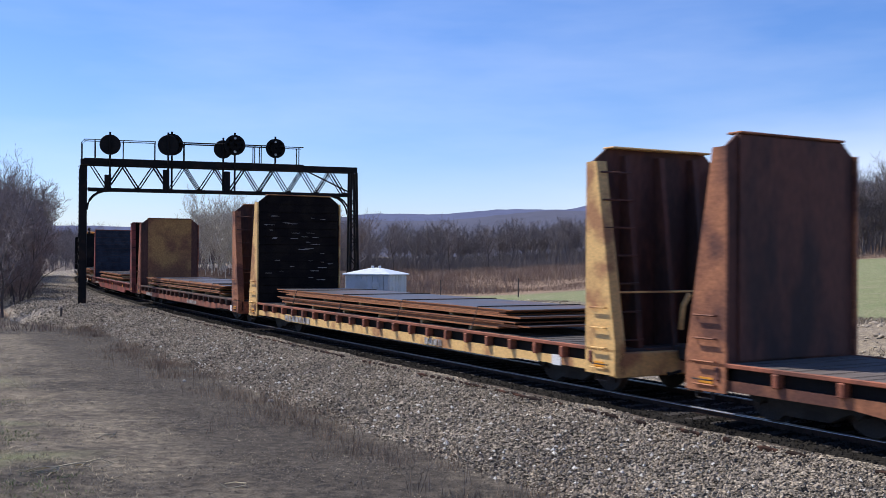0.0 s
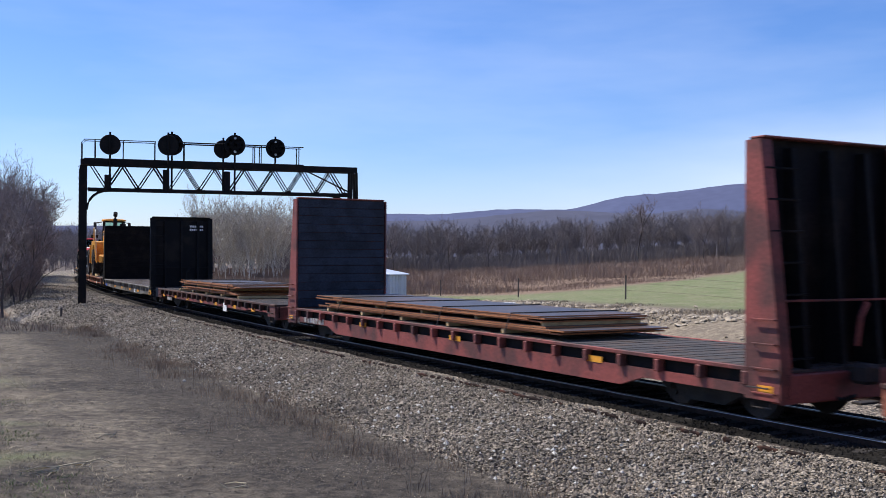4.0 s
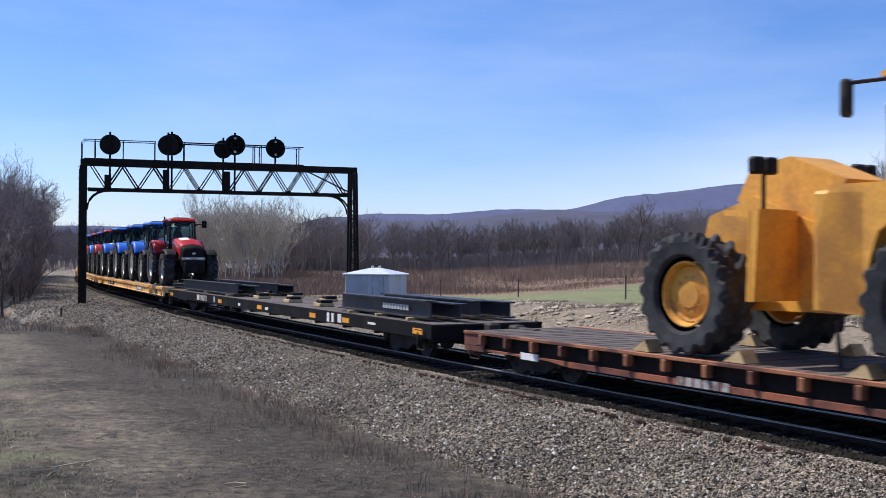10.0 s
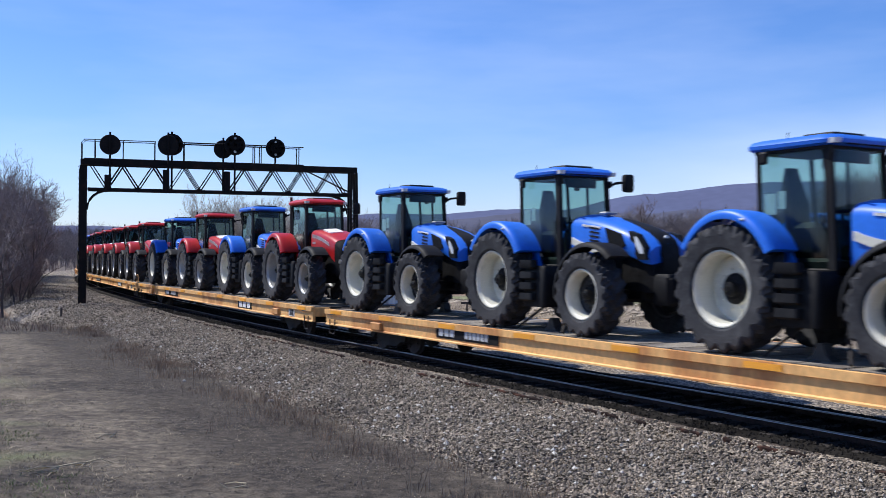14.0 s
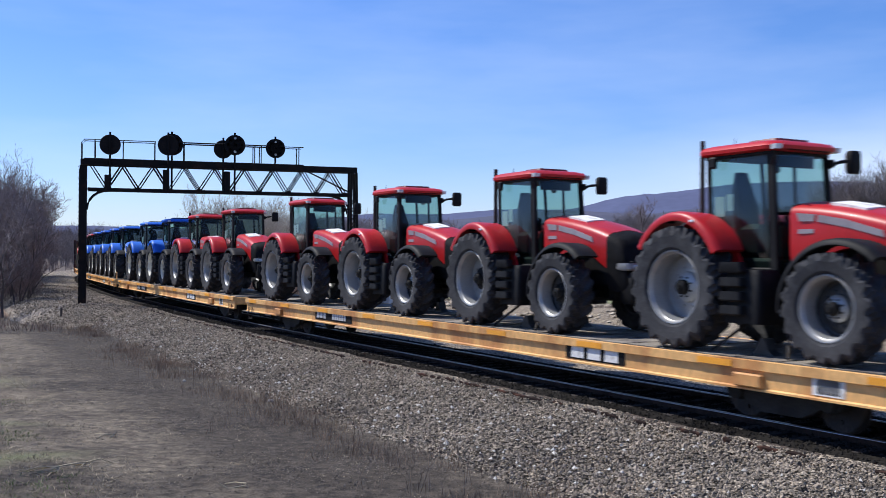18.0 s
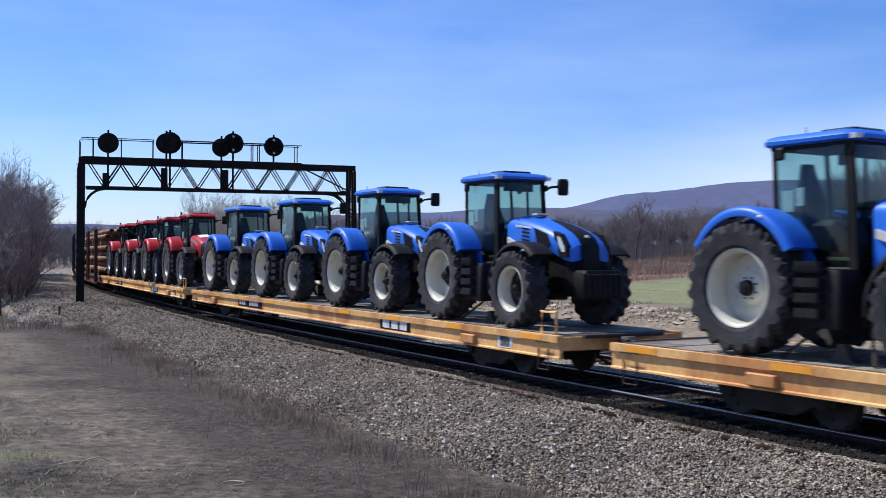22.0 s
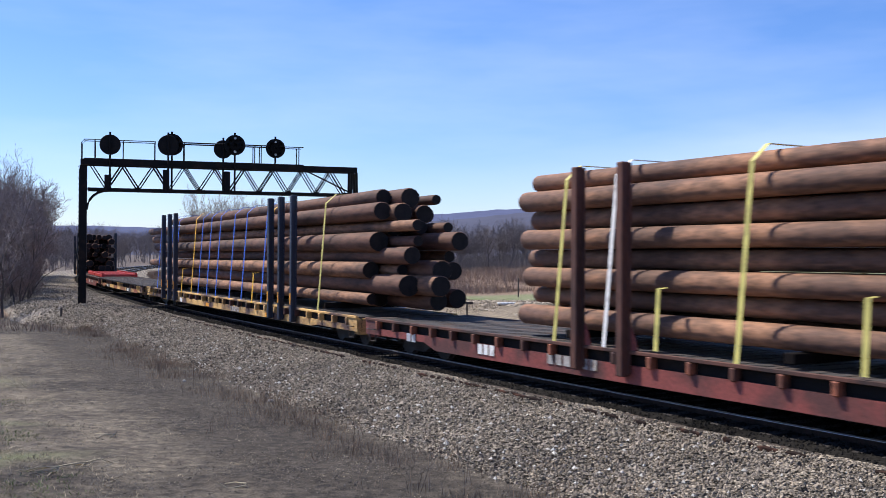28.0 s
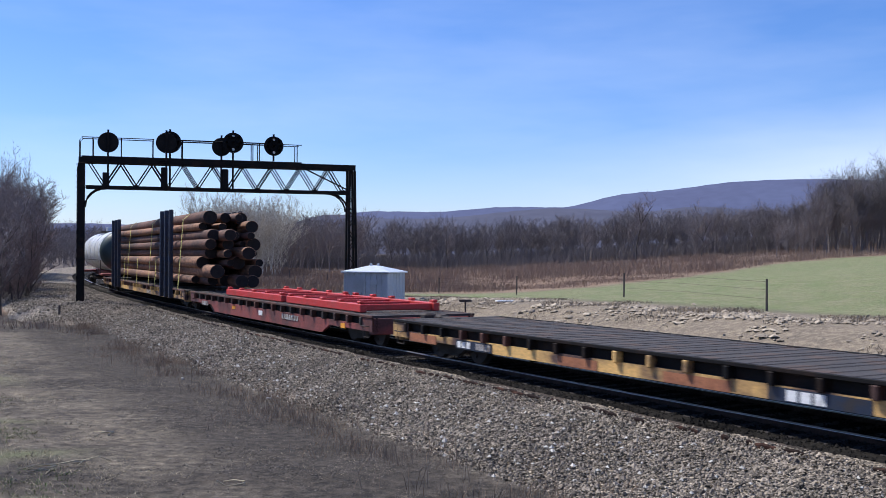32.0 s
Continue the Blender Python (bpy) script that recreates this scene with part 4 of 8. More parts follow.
# ---------------------------------------------------------------- metal shed, posts, far gear
def shed():
    g = float(ground_z(-4.7, 50.2))
    sh = thing("equipment_shed", "pale blue-grey corrugated metal signal shed beside the track", "shed", at=pose(-3.35, 51.2, g, 0, 0, -24))
    w, d, h = 1.22, 0.95, 2.05
    part("base", Shape().box(-w - 0.25, w + 0.1, -d - 0.15, d + 0.15, -0.15, 0.22, 0.02), "concrete", sh, "low pale concrete base")
    for sx, sy, ln in ((0, -1, w), (0, 1, w), (1, 0, d), (-1, 0, d)):
        n = int(ln * 2 / 0.3)
        for i in range(n):
            a, b = -ln + i * 2 * ln / n, -ln + (i + 1) * 2 * ln / n
            z0, z1 = 0.2, 0.2 + h
            e = Shape()
            if sx == 0:
                y = sy * d
                e.prism([(a + 0.006, y), (a + 0.03, y + sy * 0.025), (b - 0.03, y + sy * 0.025), (b - 0.006, y), (b - 0.006, y - sy * 0.03), (a + 0.006, y - sy * 0.03)], z0, z1, "z")
            else:
                x = sx * w
                e.prism([(x, a + 0.006), (x + sx * 0.025, a + 0.03), (x + sx * 0.025, b - 0.03), (x, b - 0.006), (x - sx * 0.03, b - 0.006), (x - sx * 0.03, a + 0.006)], z0, z1, "z")
            part("panel", e, "shed", sh)
    door = part("door", Shape().box(-0.95, -0.1, -d - 0.045, -d - 0.028, 0.28, 2.1, 0.004), "shed", sh, "grey metal door")
    part("handle", Shape().box(-0.22, -0.18, -d - 0.075, -d - 0.045, 1.1, 1.3), "steel", door)
    part("vent", Shape().box(0.3, 0.7, -d - 0.05, -d - 0.028, 1.7, 1.95, 0.005), "shed", sh)
    e = Shape()
    c = [(-w - 0.12, -d - 0.12), (w + 0.12, -d - 0.12), (w + 0.12, d + 0.12), (-w - 0.12, d + 0.12)]
    z0 = h + 0.22
    e.add([(x, y, z0) for x, y in c] + [(x, y, z0 + 0.06) for x, y in c] + [(-0.25, 0, z0 + 0.36), (0.25, 0, z0 + 0.36)],
          [(3, 2, 1, 0), (0, 1, 5, 4), (1, 2, 6, 5), (2, 3, 7, 6), (3, 0, 4, 7), (4, 5, 9, 8), (6, 7, 8, 9), (5, 6, 9), (7, 4, 8)])
    part("roof", e, "shed_roof", sh, "white hipped metal roof")
    for x in (-0.2, 0.2):
        part("roof_vent", Shape().tube([(x, 0, z0 + 0.3), (x, 0, z0 + 0.46)], 0.07, 10), "shed_roof", sh)
    return sh


shed()


def fence_posts():
    made = None
    for i, (x, y, h) in enumerate(((12.15, 38.0, 1.2), (9.15, 51.0, 1.2), (4.85, 65.5, 1.2), (-0.15, 74.0, 1.15), (15.6, 25.0, 1.2), (-5.2, 84.0, 1.1), (-10.5, 94.0, 1.1), (-15.5, 104.0, 1.1))):
        z = float(ground_z(x, y))
        sh = Shape().tube([(0, 0, -0.3), (0.01 * (i % 3), 0, h)], 0.045, 8, r1=0.038)
        ob = thing("fence_post", "thin dark weathered fence post at the pasture edge", "fence post", "fence posts along the pasture", pose(x, y, z))
        part("post", sh, "bark", ob)
        if i < 3 or i in (5, 6):
            nx, ny = ((9.15, 51.0), (4.85, 65.5), (-0.15, 74.0), None, None, (-10.5, 94.0), (-15.5, 104.0))[i]
            e = Shape()
            for hz in (0.45, 0.8, 1.1):
                e.tube([(0, 0, hz), ((nx - x) / 2, (ny - y) / 2, hz - 0.03 + (float(ground_z((nx + x) / 2, (ny + y) / 2)) - z)), (nx - x, ny - y, hz + float(ground_z(nx, ny)) - z)], 0.005, 4, False)
            part("wire", e, "iron", ob, "thin rusty fence wire")


fence_posts()


def switch_stand(x, y, h):
    z = float(ground_z(x, y))
    ob = thing("marker_post", "low dark iron post with a flat cross plate", "marker post", at=pose(x, y, z))
    part("post", Shape().tube([(0, 0, -0.1), (0, 0, h)], 0.035, 6), "iron", ob)
    part("plate", Shape().box(-0.28, 0.28, -0.03, 0.03, h - 0.06, h + 0.05, 0.01), "iron", ob)


switch_stand(1.1, 46.0, 0.65)
switch_stand(-6.9, 59.0, 0.7)


def white_scrap(x, y):
    z = float(ground_z(x, y))
    ob = thing("white_scrap", "crumpled white sheet lying on the far bank", "litter", at=pose(x, y, z + 0.03, 0, 0, 20))
    part("sheet", Shape().box(-0.45, 0.45, -0.12, 0.12, -0.03, 0.07, 0.03), "white", ob)


white_scrap(2.95, 47.0)


def low_stake(x, y, h, r=0.05):
    z = float(ground_z(x, y))
    ob = thing("wooden_stake", "short weathered wooden stake in the ballast toe", "stake", at=pose(x, y, z))
    part("stake", Shape().tube([(0, 0, -0.2), (0.02, 0, h)], r, 6), "bark", ob)


low_stake(-17.6, 47.0, 0.75)
low_stake(-18.2, 49.5, 0.5)


# ---------------------------------------------------------------- ridges on the horizon
def ridge(name, dist, points, mat, label, foot=-30.0):
    """A wooded hill line; points: bearing in degrees from the view's middle and height over the eye in degrees."""
    bear = np.linspace(points[0][0], points[-1][0], 220)
    h = np.interp(bear, [p[0] for p in points], [p[1] for p in points])
    k = np.hanning(9)
    k /= k.sum()
    h = np.convolve(np.pad(h, 4, mode="edge"), k, "valid")
    h = h + 0.03 * wave(bear * 9, bear, 1.0, 3) * (h > 0.3)
    V, n = [], len(bear)
    for d, f in ((dist * 0.80, 0.0), (dist * 0.90, 0.55), (dist, 1.0), (dist * 1.1, 0.9)):
        a = np.radians(bear)
        z = EYE + np.tan(np.radians(h)) * dist * f + (foot if f == 0 else 0)
        V.append(np.stack([d * np.sin(a), d * np.cos(a), z], -1))
    V = np.concatenate(V)
    F = [(r * n + i, r * n + i + 1, (r + 1) * n + i + 1, (r + 1) * n + i) for r in range(3) for i in range(n - 1)]
    return bulk(name, V, F, mat, "structure", label, True)


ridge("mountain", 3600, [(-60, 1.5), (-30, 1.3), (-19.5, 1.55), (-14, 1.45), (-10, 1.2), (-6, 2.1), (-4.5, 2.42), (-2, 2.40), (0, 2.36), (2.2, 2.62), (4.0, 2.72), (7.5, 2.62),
                         (8.3, 3.0), (9.4, 3.35), (11, 3.5), (13, 3.62), (15.0, 3.95), (17, 4.08), (20, 4.12), (24, 3.9), (35, 3.2), (60, 2.0)], "far_ridge", "long wooded mountain with blue haze painted in")
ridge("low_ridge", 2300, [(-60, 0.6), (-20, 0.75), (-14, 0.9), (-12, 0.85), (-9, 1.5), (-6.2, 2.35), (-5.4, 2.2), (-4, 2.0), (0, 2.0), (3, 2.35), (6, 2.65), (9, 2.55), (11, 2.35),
                          (14, 2.75), (16, 2.6), (18, 2.3), (25, 2.0), (60, 1.0)], "mid_ridge", "lower wooded ridge with haze painted in")
# ---------------------------------------------------------------- bare trees
def bare_tree(rng, height, spread_out, levels=4, forks=4, trunk=0.12, up=0.5, first=0.25):
    """Segments (a, b, ra, rb, level) of a leafless tree."""
    segs = []

    def grow(p, d, length, r, level):
        n = 3 if level == 0 else 2
        q = p
        for i in range(n):
            d2 = (d + Vector(rng.normal(0, 0.10 + 0.05 * level, 3))).normalized()
            e = q + d2 * (length / n)
            segs.append((q, e, r * (1 - 0.6 * i / n), r * (1 - 0.6 * (i + 1) / n), level))
            if level < levels:
                k = forks if i or level else max(1, int(forks * first))
                for _ in range(k):
                    a = rng.uniform(0, 2 * math.pi)
                    side = Vector((math.cos(a), math.sin(a), 0))
                    dd = (d2 * (1 - spread_out) + side * spread_out + Vector((0, 0, up * 0.4))).normalized()
                    f = rng.uniform(0.2, 1.0)
                    grow(q + (e - q) * f, dd, length * rng.uniform(0.38, 0.62), r * rng.uniform(0.3, 0.5), level + 1)
            q, d = e, d2

    grow(Vector((0, 0, -0.3)), Vector((0, 0, 1)), height * 0.78, trunk, 0)
    return segs


def seg_arrays(segs, sides=3, least=0.008):
    a = np.array([s[0] for s in segs])
    b = np.array([s[1] for s in segs])
    ra = np.maximum(np.array([s[2] for s in segs]), least)
    rb = np.maximum(np.array([s[3] for s in segs]), least * 0.6)
    d = b - a
    d /= np.linalg.norm(d, axis=1, keepdims=True) + 1e-9
    ref = np.where(np.abs(d[:, 2:3]) > 0.9, [[1.0, 0, 0]], [[0, 0, 1.0]])
    u = np.cross(d, ref)
    u /= np.linalg.norm(u, axis=1, keepdims=True) + 1e-9
    w = np.cross(d, u)
    ring = []
    for p, r in ((a, ra), (b, rb)):
        for k in range(sides):
            t = 2 * math.pi * k / sides
            ring.append(p + (u * math.cos(t) + w * math.sin(t)) * r[:, None])
    V = np.stack(ring, 1).reshape(-1, 3)
    n = len(segs)
    f = np.array([(k, (k + 1) % sides, (k + 1) % sides + sides, k + sides) for k in range(sides)])
    F = (f[None] + (np.arange(n) * 2 * sides)[:, None, None]).reshape(-1, 4)
    return V, F


def twig_arrays(segs, least, rng, widen=1.35):
    """Fine twigs, each a single tapering sliver."""
    a = np.array([s[0] for s in segs])
    b = np.array([s[1] for s in segs])
    b = a + (b - a) * 1.25
    r = np.maximum(np.array([s[2] for s in segs]), least) * widen
    d = b - a
    u = np.cross(d, rng.normal(0, 1, d.shape))
    u /= np.linalg.norm(u, axis=1, keepdims=True) + 1e-9
    V = np.stack([a + u * r[:, None], a - u * r[:, None], b], 1).reshape(-1, 3)
    return V, np.arange(len(segs) * 3).reshape(-1, 3)


def tree_kind(seed, height, spread_out, least, trunk, bark, twig, **kw):
    """Meshes of trunk-and-limbs and of the crown of fine twigs."""
    rng = np.random.default_rng(seed)
    segs = bare_tree(rng, height, spread_out, trunk=trunk, **kw)
    thick = [s for s in segs if s[4] <= 1]
    thin = [s for s in segs if s[4] > 1]
    out = []
    for nm, sg, sides, mt, lst in (("trunk", thick, 6, bark, 0.02), ("crown", thin, 3, twig, least)):
        V, F = seg_arrays(sg, sides, lst) if nm == "trunk" else twig_arrays(sg, lst, rng)
        ob = bulk(nm, V, F, mt)
        out.append(ob.data)
        bpy.data.objects.remove(ob)
    return out


LEFT_TREE = [tree_kind(i, h, 0.5, 0.015, 0.15, "bark", tw, levels=4, forks=3, up=0.8) for i, (h, tw) in enumerate(((10.5, "twig_dark"), (9.0, "twig_brown"), (11.5, "twig_dark"), (8.0, "twig_brown")))]
PALE_TREE = [tree_kind(20 + i, h, 0.34, 0.012, 0.055, "birch", tw, levels=4, forks=3, up=1.0) for i, (h, tw) in enumerate(((9.5, "catkin"), (8.5, "catkin"), (10.0, "catkin")))]


def plant(meshes, x, y, scale, turn, label, group):
    z = float(ground_z(x, y))
    ob = thing("tree", label, "tree", group, Matrix.Translation((x, y, z)) @ Matrix.Rotation(turn, 4, "Z") @ Matrix.Scale(scale, 4))
    part("trunk", meshes[0], None, ob)
    part("crown", meshes[1], None, ob)


def left_wood():
    rng = np.random.default_rng(7)
    placed = 0
    while placed < 205:
        px = rng.uniform(-75, 140)
        d = rng.uniform(58, 125)
        x = (px - 784) / 1803 * d
        s, l = along(np.array([x]), np.array([d]))
        if l[0] < 6.0 or l[0] > 30:
            continue
        k = rng.uniform(0.55, 0.98) * d / 112 * (1.0 if px < 95 else 0.74)
        plant(LEFT_TREE[placed % 4], x, d, k, rng.uniform(0, 6.28), "leafless grey-brown tree in the trackside wood", "trees of the trackside wood")
        placed += 1


left_wood()


def pale_clump():
    rng = np.random.default_rng(9)
    placed = 0
    while placed < 75:
        d = rng.uniform(112, 150)
        px = rng.normal(432, 36)
        if not 352 < px < 500:
            continue
        x = (px - 784) / 1803 * d
        s, l = along(np.array([x]), np.array([d]))
        if l[0] > -7.5:
            continue
        plant(PALE_TREE[placed % 3], x, d, rng.uniform(0.62, 0.92), rng.uniform(0, 6.28), "pale-barked aspen in early bud", "aspens beyond the track")
        placed += 1


pale_clump()


def scatter_trees(name, spots, kinds, mat, label):
    """Far woods in one mesh; spots: x, y, scale, turn."""
    Vs, Fs, o = [], [], 0
    for i, (x, y, k, a) in enumerate(spots):
        V, F = kinds[i % len(kinds)]
        z = float(ground_z(x, y))
        c, s = math.cos(a) * k, math.sin(a) * k
        W = np.stack([V[:, 0] * c - V[:, 1] * s + x, V[:, 0] * s + V[:, 1] * c + y, V[:, 2] * k + z], -1)
        Vs.append(W)
        Fs.append(F + o)
        o += len(V)
    return bulk(name, np.concatenate(Vs), np.concatenate(Fs), mat, "stuff", label)


def far_kinds(seed, least, count=4, forks=3, height=12.0):
    out = []
    for i in range(count):
        rng = np.random.default_rng(seed + i)
        segs = bare_tree(rng, height * rng.uniform(0.85, 1.1), 0.5, levels=3, forks=forks, trunk=0.16, up=0.8)
        V, F = seg_arrays([s for s in segs if s[4] == 0], 3, least)
        F = np.concatenate([F[:, [0, 1, 2]], F[:, [0, 2, 3]]])
        W, G = twig_arrays([s for s in segs if s[4] > 0], least, rng)
        out.append((np.concatenate([V, W]), np.concatenate([F, G + len(V)])))
    return out


def far_woods():
    rng = np.random.default_rng(11)
    spots = []
    for i in range(520):
        px = rng.uniform(480, 1640)
        d = rng.uniform(205, 330)
        k = rng.uniform(0.5, 0.74)
        if px > 1230:
            d = rng.uniform(185, 280)
            k = rng.uniform(0.5, 0.66)
        spots.append(((px - 784) / 1803 * d, d, k, rng.uniform(0, 6.28)))
    scatter_trees("far_wood", spots, far_kinds(40, 0.020, forks=5), "twig_far", "leafless grey-brown wood at the foot of the ridge")
    spots = []
    for i in range(260):
        px = rng.uniform(-60, 480)
        d = rng.uniform(330, 470)
        spots.append(((px - 784) / 1803 * d, d, rng.uniform(0.7, 0.95), rng.uniform(0, 6.28)))
    for i in range(120):
        px = rng.uniform(330, 640)
        d = rng.uniform(150, 215)
        spots.append(((px - 784) / 1803 * d, d, rng.uniform(0.5, 0.72), rng.uniform(0, 6.28)))
    while len(spots) < 470:
        px, d = rng.uniform(85, 225), rng.uniform(125, 270)
        x = (px - 784) / 1803 * d
        s, l = along(np.array([x]), np.array([d]))
        if abs(l[0] + 2) > 9:
            spots.append((x, d, rng.uniform(0.3, 0.48) * (d / 190), rng.uniform(0, 6.28)))
    scatter_trees("valley_wood", spots, far_kinds(60, 0.022, forks=4), "twig_far", "leafless wood along the valley")
    spots = []
    for i in range(90):
        px = rng.uniform(1375, 1690)
        d = rng.uniform(150, 185)
        spots.append(((px - 784) / 1803 * d, d, rng.uniform(0.72, 1.0) * (0.45 + 0.45 * float(smooth(1420, 1480, px))), rng.uniform(0, 6.28)))
    scatter_trees("hill_wood", spots, far_kinds(80, 0.018, forks=5), "twig_far", "taller leafless trees on the pasture's hill")


far_woods()


def lone_trees():
    rng = np.random.default_rng(12)
    for px, d, k in ((1128, 175, 0.85), (1245, 170, 0.6), (1040, 180, 0.55), (865, 190, 0.55), (697, 185, 0.6), (795, 178, 0.55)):
        plant(LEFT_TREE[2 if k > 0.7 else 0], (px - 784) / 1803 * d, d, k * 1.1, rng.uniform(0, 6.28), "lone leafless tree at the edge of the scrub", "trees at the scrub's edge")


lone_trees()


def stalks(name, x, y, h, r, mat, label, lean=0.35, per=1, seed=3, width=0.006):
    """Upright blades or stalks: thin tapered two-sided strips standing on the ground."""
    rng = np.random.default_rng(seed)
    x, y, h, r = (np.repeat(np.asarray(a, float), per) for a in (x, y, h, r))
    n = len(x)
    x = x + rng.normal(0, 1, n) * r
    y = y + rng.normal(0, 1, n) * r
    z = ground_z(x, y) - 0.02
    s, l = along(x, y)
    bed = np.interp(-l, [-b[0] for b in BED], [b[1] for b in BED])
    z = np.where((l > -8) & (l < 5.2), np.maximum(z, bed - 0.02), z)
    h = h * rng.uniform(0.5, 1.2, n)
    a = rng.uniform(0, 2 * math.pi, n)
    w = width * rng.uniform(0.6, 1.4, n) * (1 + h)
    dx, dy = np.cos(a) * w, np.sin(a) * w
    b = rng.uniform(0, 2 * math.pi, n)
    t = np.abs(rng.normal(0, lean, n)) * h
    mx, my = np.cos(b) * t, np.sin(b) * t
    V = np.stack([np.stack([x - dx, y - dy, z], -1), np.stack([x + dx, y + dy, z], -1),
                  np.stack([x - dx * 0.7 + mx * 0.45, y - dy * 0.7 + my * 0.45, z + h * 0.6], -1),
                  np.stack([x + dx * 0.7 + mx * 0.45, y + dy * 0.7 + my * 0.45, z + h * 0.6], -1),
                  np.stack([x + mx, y + my, z + h * 0.96], -1)], 1).reshape(-1, 3)
    i = (np.arange(n) * 5)[:, None]
    F = np.concatenate([i + np.array([[0, 1, 3]]), i + np.array([[0, 3, 2]]), i + np.array([[2, 3, 4]])])
    return bulk(name, V, F, mat, "stuff", label)


def scrub_belt():
    rng = np.random.default_rng(13)
    px = rng.uniform(500, 1640, 15000)
    d = rng.uniform(75, 225, 15000)
    x = (px - 784) / 1803 * d
    s, l = along(x, d)
    keep = (field_mask(x, d, s, l) < 0.3) & (l < -19) & (wave(x, d, 8, 2) > -0.75)
    x, d = x[keep], d[keep]
    stalks("scrub", x, d, 0.32 + 0.2 * wave(x, d, 6, 1), np.full(len(x), 0.6), "brush", "belt of brown dry brush beyond the pasture", 0.9, 11, 5, 0.008)
    px = rng.uniform(640, 1600, 420)
    d = rng.uniform(100, 215, 420)
    x = (px - 784) / 1803 * d
    s, l = along(x, d)
    keep = (field_mask(x, d, s, l) < 0.2) & (l < -22)
    stalks("thicket", x[keep], d[keep], np.full(keep.sum(), 0.9), np.full(keep.sum(), 1.1), "brush", "reddish-brown leafless thickets in the scrub", 0.4, 90, 6, 0.009)


def wood_floor():
    """Saplings and undergrowth that close the far woods below the crowns."""
    rng = np.random.default_rng(31)
    px = rng.uniform(480, 1640, 26000)
    d = rng.uniform(195, 300, 26000)
    x = (px - 784) / 1803 * d
    stalks("wood_undergrowth", x, d, 2.4 + 1.3 * wave(x, d, 9, 2), np.full(len(x), 0.9), "sapling", "leafless saplings under the far wood", 0.4, 9, 32, 0.0055)


scrub_belt()
wood_floor()


def bank_grass():
    rng = np.random.default_rng(14)
    s = rng.uniform(-75, 42, 30000)
    l = -rng.uniform(8.6, 16.5, 30000)
    x, y, _ = on_line(s, l)
    keep = wave(x, y, 2.2, 3) > 0.15
    stalks("bank_grass", x[keep], y[keep], 0.13 + 0.07 * wave(x[keep], y[keep], 3, 2), np.full(keep.sum(), 0.1), "straw", "dry straw grass on the far bank", 0.6, 4, 8, 0.007)
    s = rng.uniform(-150, -25, 12000)
    l = -rng.uniform(7.5, 30, 12000)
    x, y, _ = on_line(s, l)
    stalks("valley_brush", x, y, 0.55 + 0.4 * wave(x, y, 6, 1), np.full(len(x), 0.3), "brush", "brown brush beyond the curve", 0.35, 6, 9, 0.013)
    s = rng.uniform(-130, 0, 11000)
    l = rng.uniform(6.4, 26, 11000)
    x, y, _ = on_line(s, l)
    keep = (x < -15) & (y > 40) & ((s > -4) | (l > 8.4))
    stalks("wood_edge_brush", x[keep], y[keep], 0.3 + 0.2 * wave(x[keep], y[keep], 5, 1), np.full(keep.sum(), 0.35), "brush", "dark brush at the edge of the trackside wood", 0.5, 8, 10, 0.009)
    for i in range(42):
        while True:
            x, y, _ = on_line(rng.uniform(-90, -6), rng.uniform(6.6, 17))
            if 784 + 1803 * x / y < 158 + rng.uniform(-25, 5):
                break
        k = rng.uniform(0.2, 0.38)
        ob = thing("shrub", "leafless grey-brown shrub at the edge of the wood", "shrub", "shrubs of the trackside wood",
                   Matrix.Translation((float(x), float(y), float(ground_z(x, y)) - 0.15)) @ Matrix.Rotation(rng.uniform(0, 6.28), 4, "Z") @ Matrix.Diagonal((k * 1.5, k * 1.5, k, 1)))
        part("stem", LEFT_TREE[i % 4][0], None, ob)
        part("crown", LEFT_TREE[i % 4][1], None, ob)


bank_grass()


def bank_clods():
    """Pale clods and stones turned up along the far bank."""
    rng = np.random.default_rng(71)
    n = 5200
    s, l = rng.uniform(-6, 46, n), -rng.normal(12.6, 1.3, n)
    x, y, _ = on_line(s, l)
    keep = (wave(x, y, 1.6, 6) > -0.1) & (l < -9)
    x, y = x[keep], y[keep]
    n = len(x)
    r = np.minimum(0.07 * rng.lognormal(0, 0.5, n), 0.2)
    z = ground_z(x, y) + r * 0.1
    base = np.array([(1, 0, 0), (-0.9, 0.2, 0), (0, 1, 0.1), (0.1, -1, 0), (0, 0, 0.7), (0, 0, -0.7), (0.6, 0.6, 0.4), (-0.6, -0.5, 0.4)], float)
    tri = np.array([(0, 6, 4), (0, 2, 6), (2, 4, 6), (2, 1, 4), (1, 7, 4), (1, 3, 7), (3, 4, 7), (3, 0, 4)])
    a = rng.uniform(0, 6.28, n)
    ca, sa = np.cos(a)[:, None], np.sin(a)[:, None]
    P = base[None] * rng.uniform(0.6, 1.2, (n, 8, 1)) * r[:, None, None]
    V = np.stack([P[..., 0] * ca - P[..., 1] * sa + x[:, None], P[..., 0] * sa + P[..., 1] * ca + y[:, None], P[..., 2] * 0.8 + z[:, None]], -1).reshape(-1, 3)
    bulk("bank_clods", V, (tri[None] + (np.arange(n) * 8)[:, None, None]).reshape(-1, 3), "pale_clod", "stuff", "pale clods of earth along the far bank", True)


bank_clods()


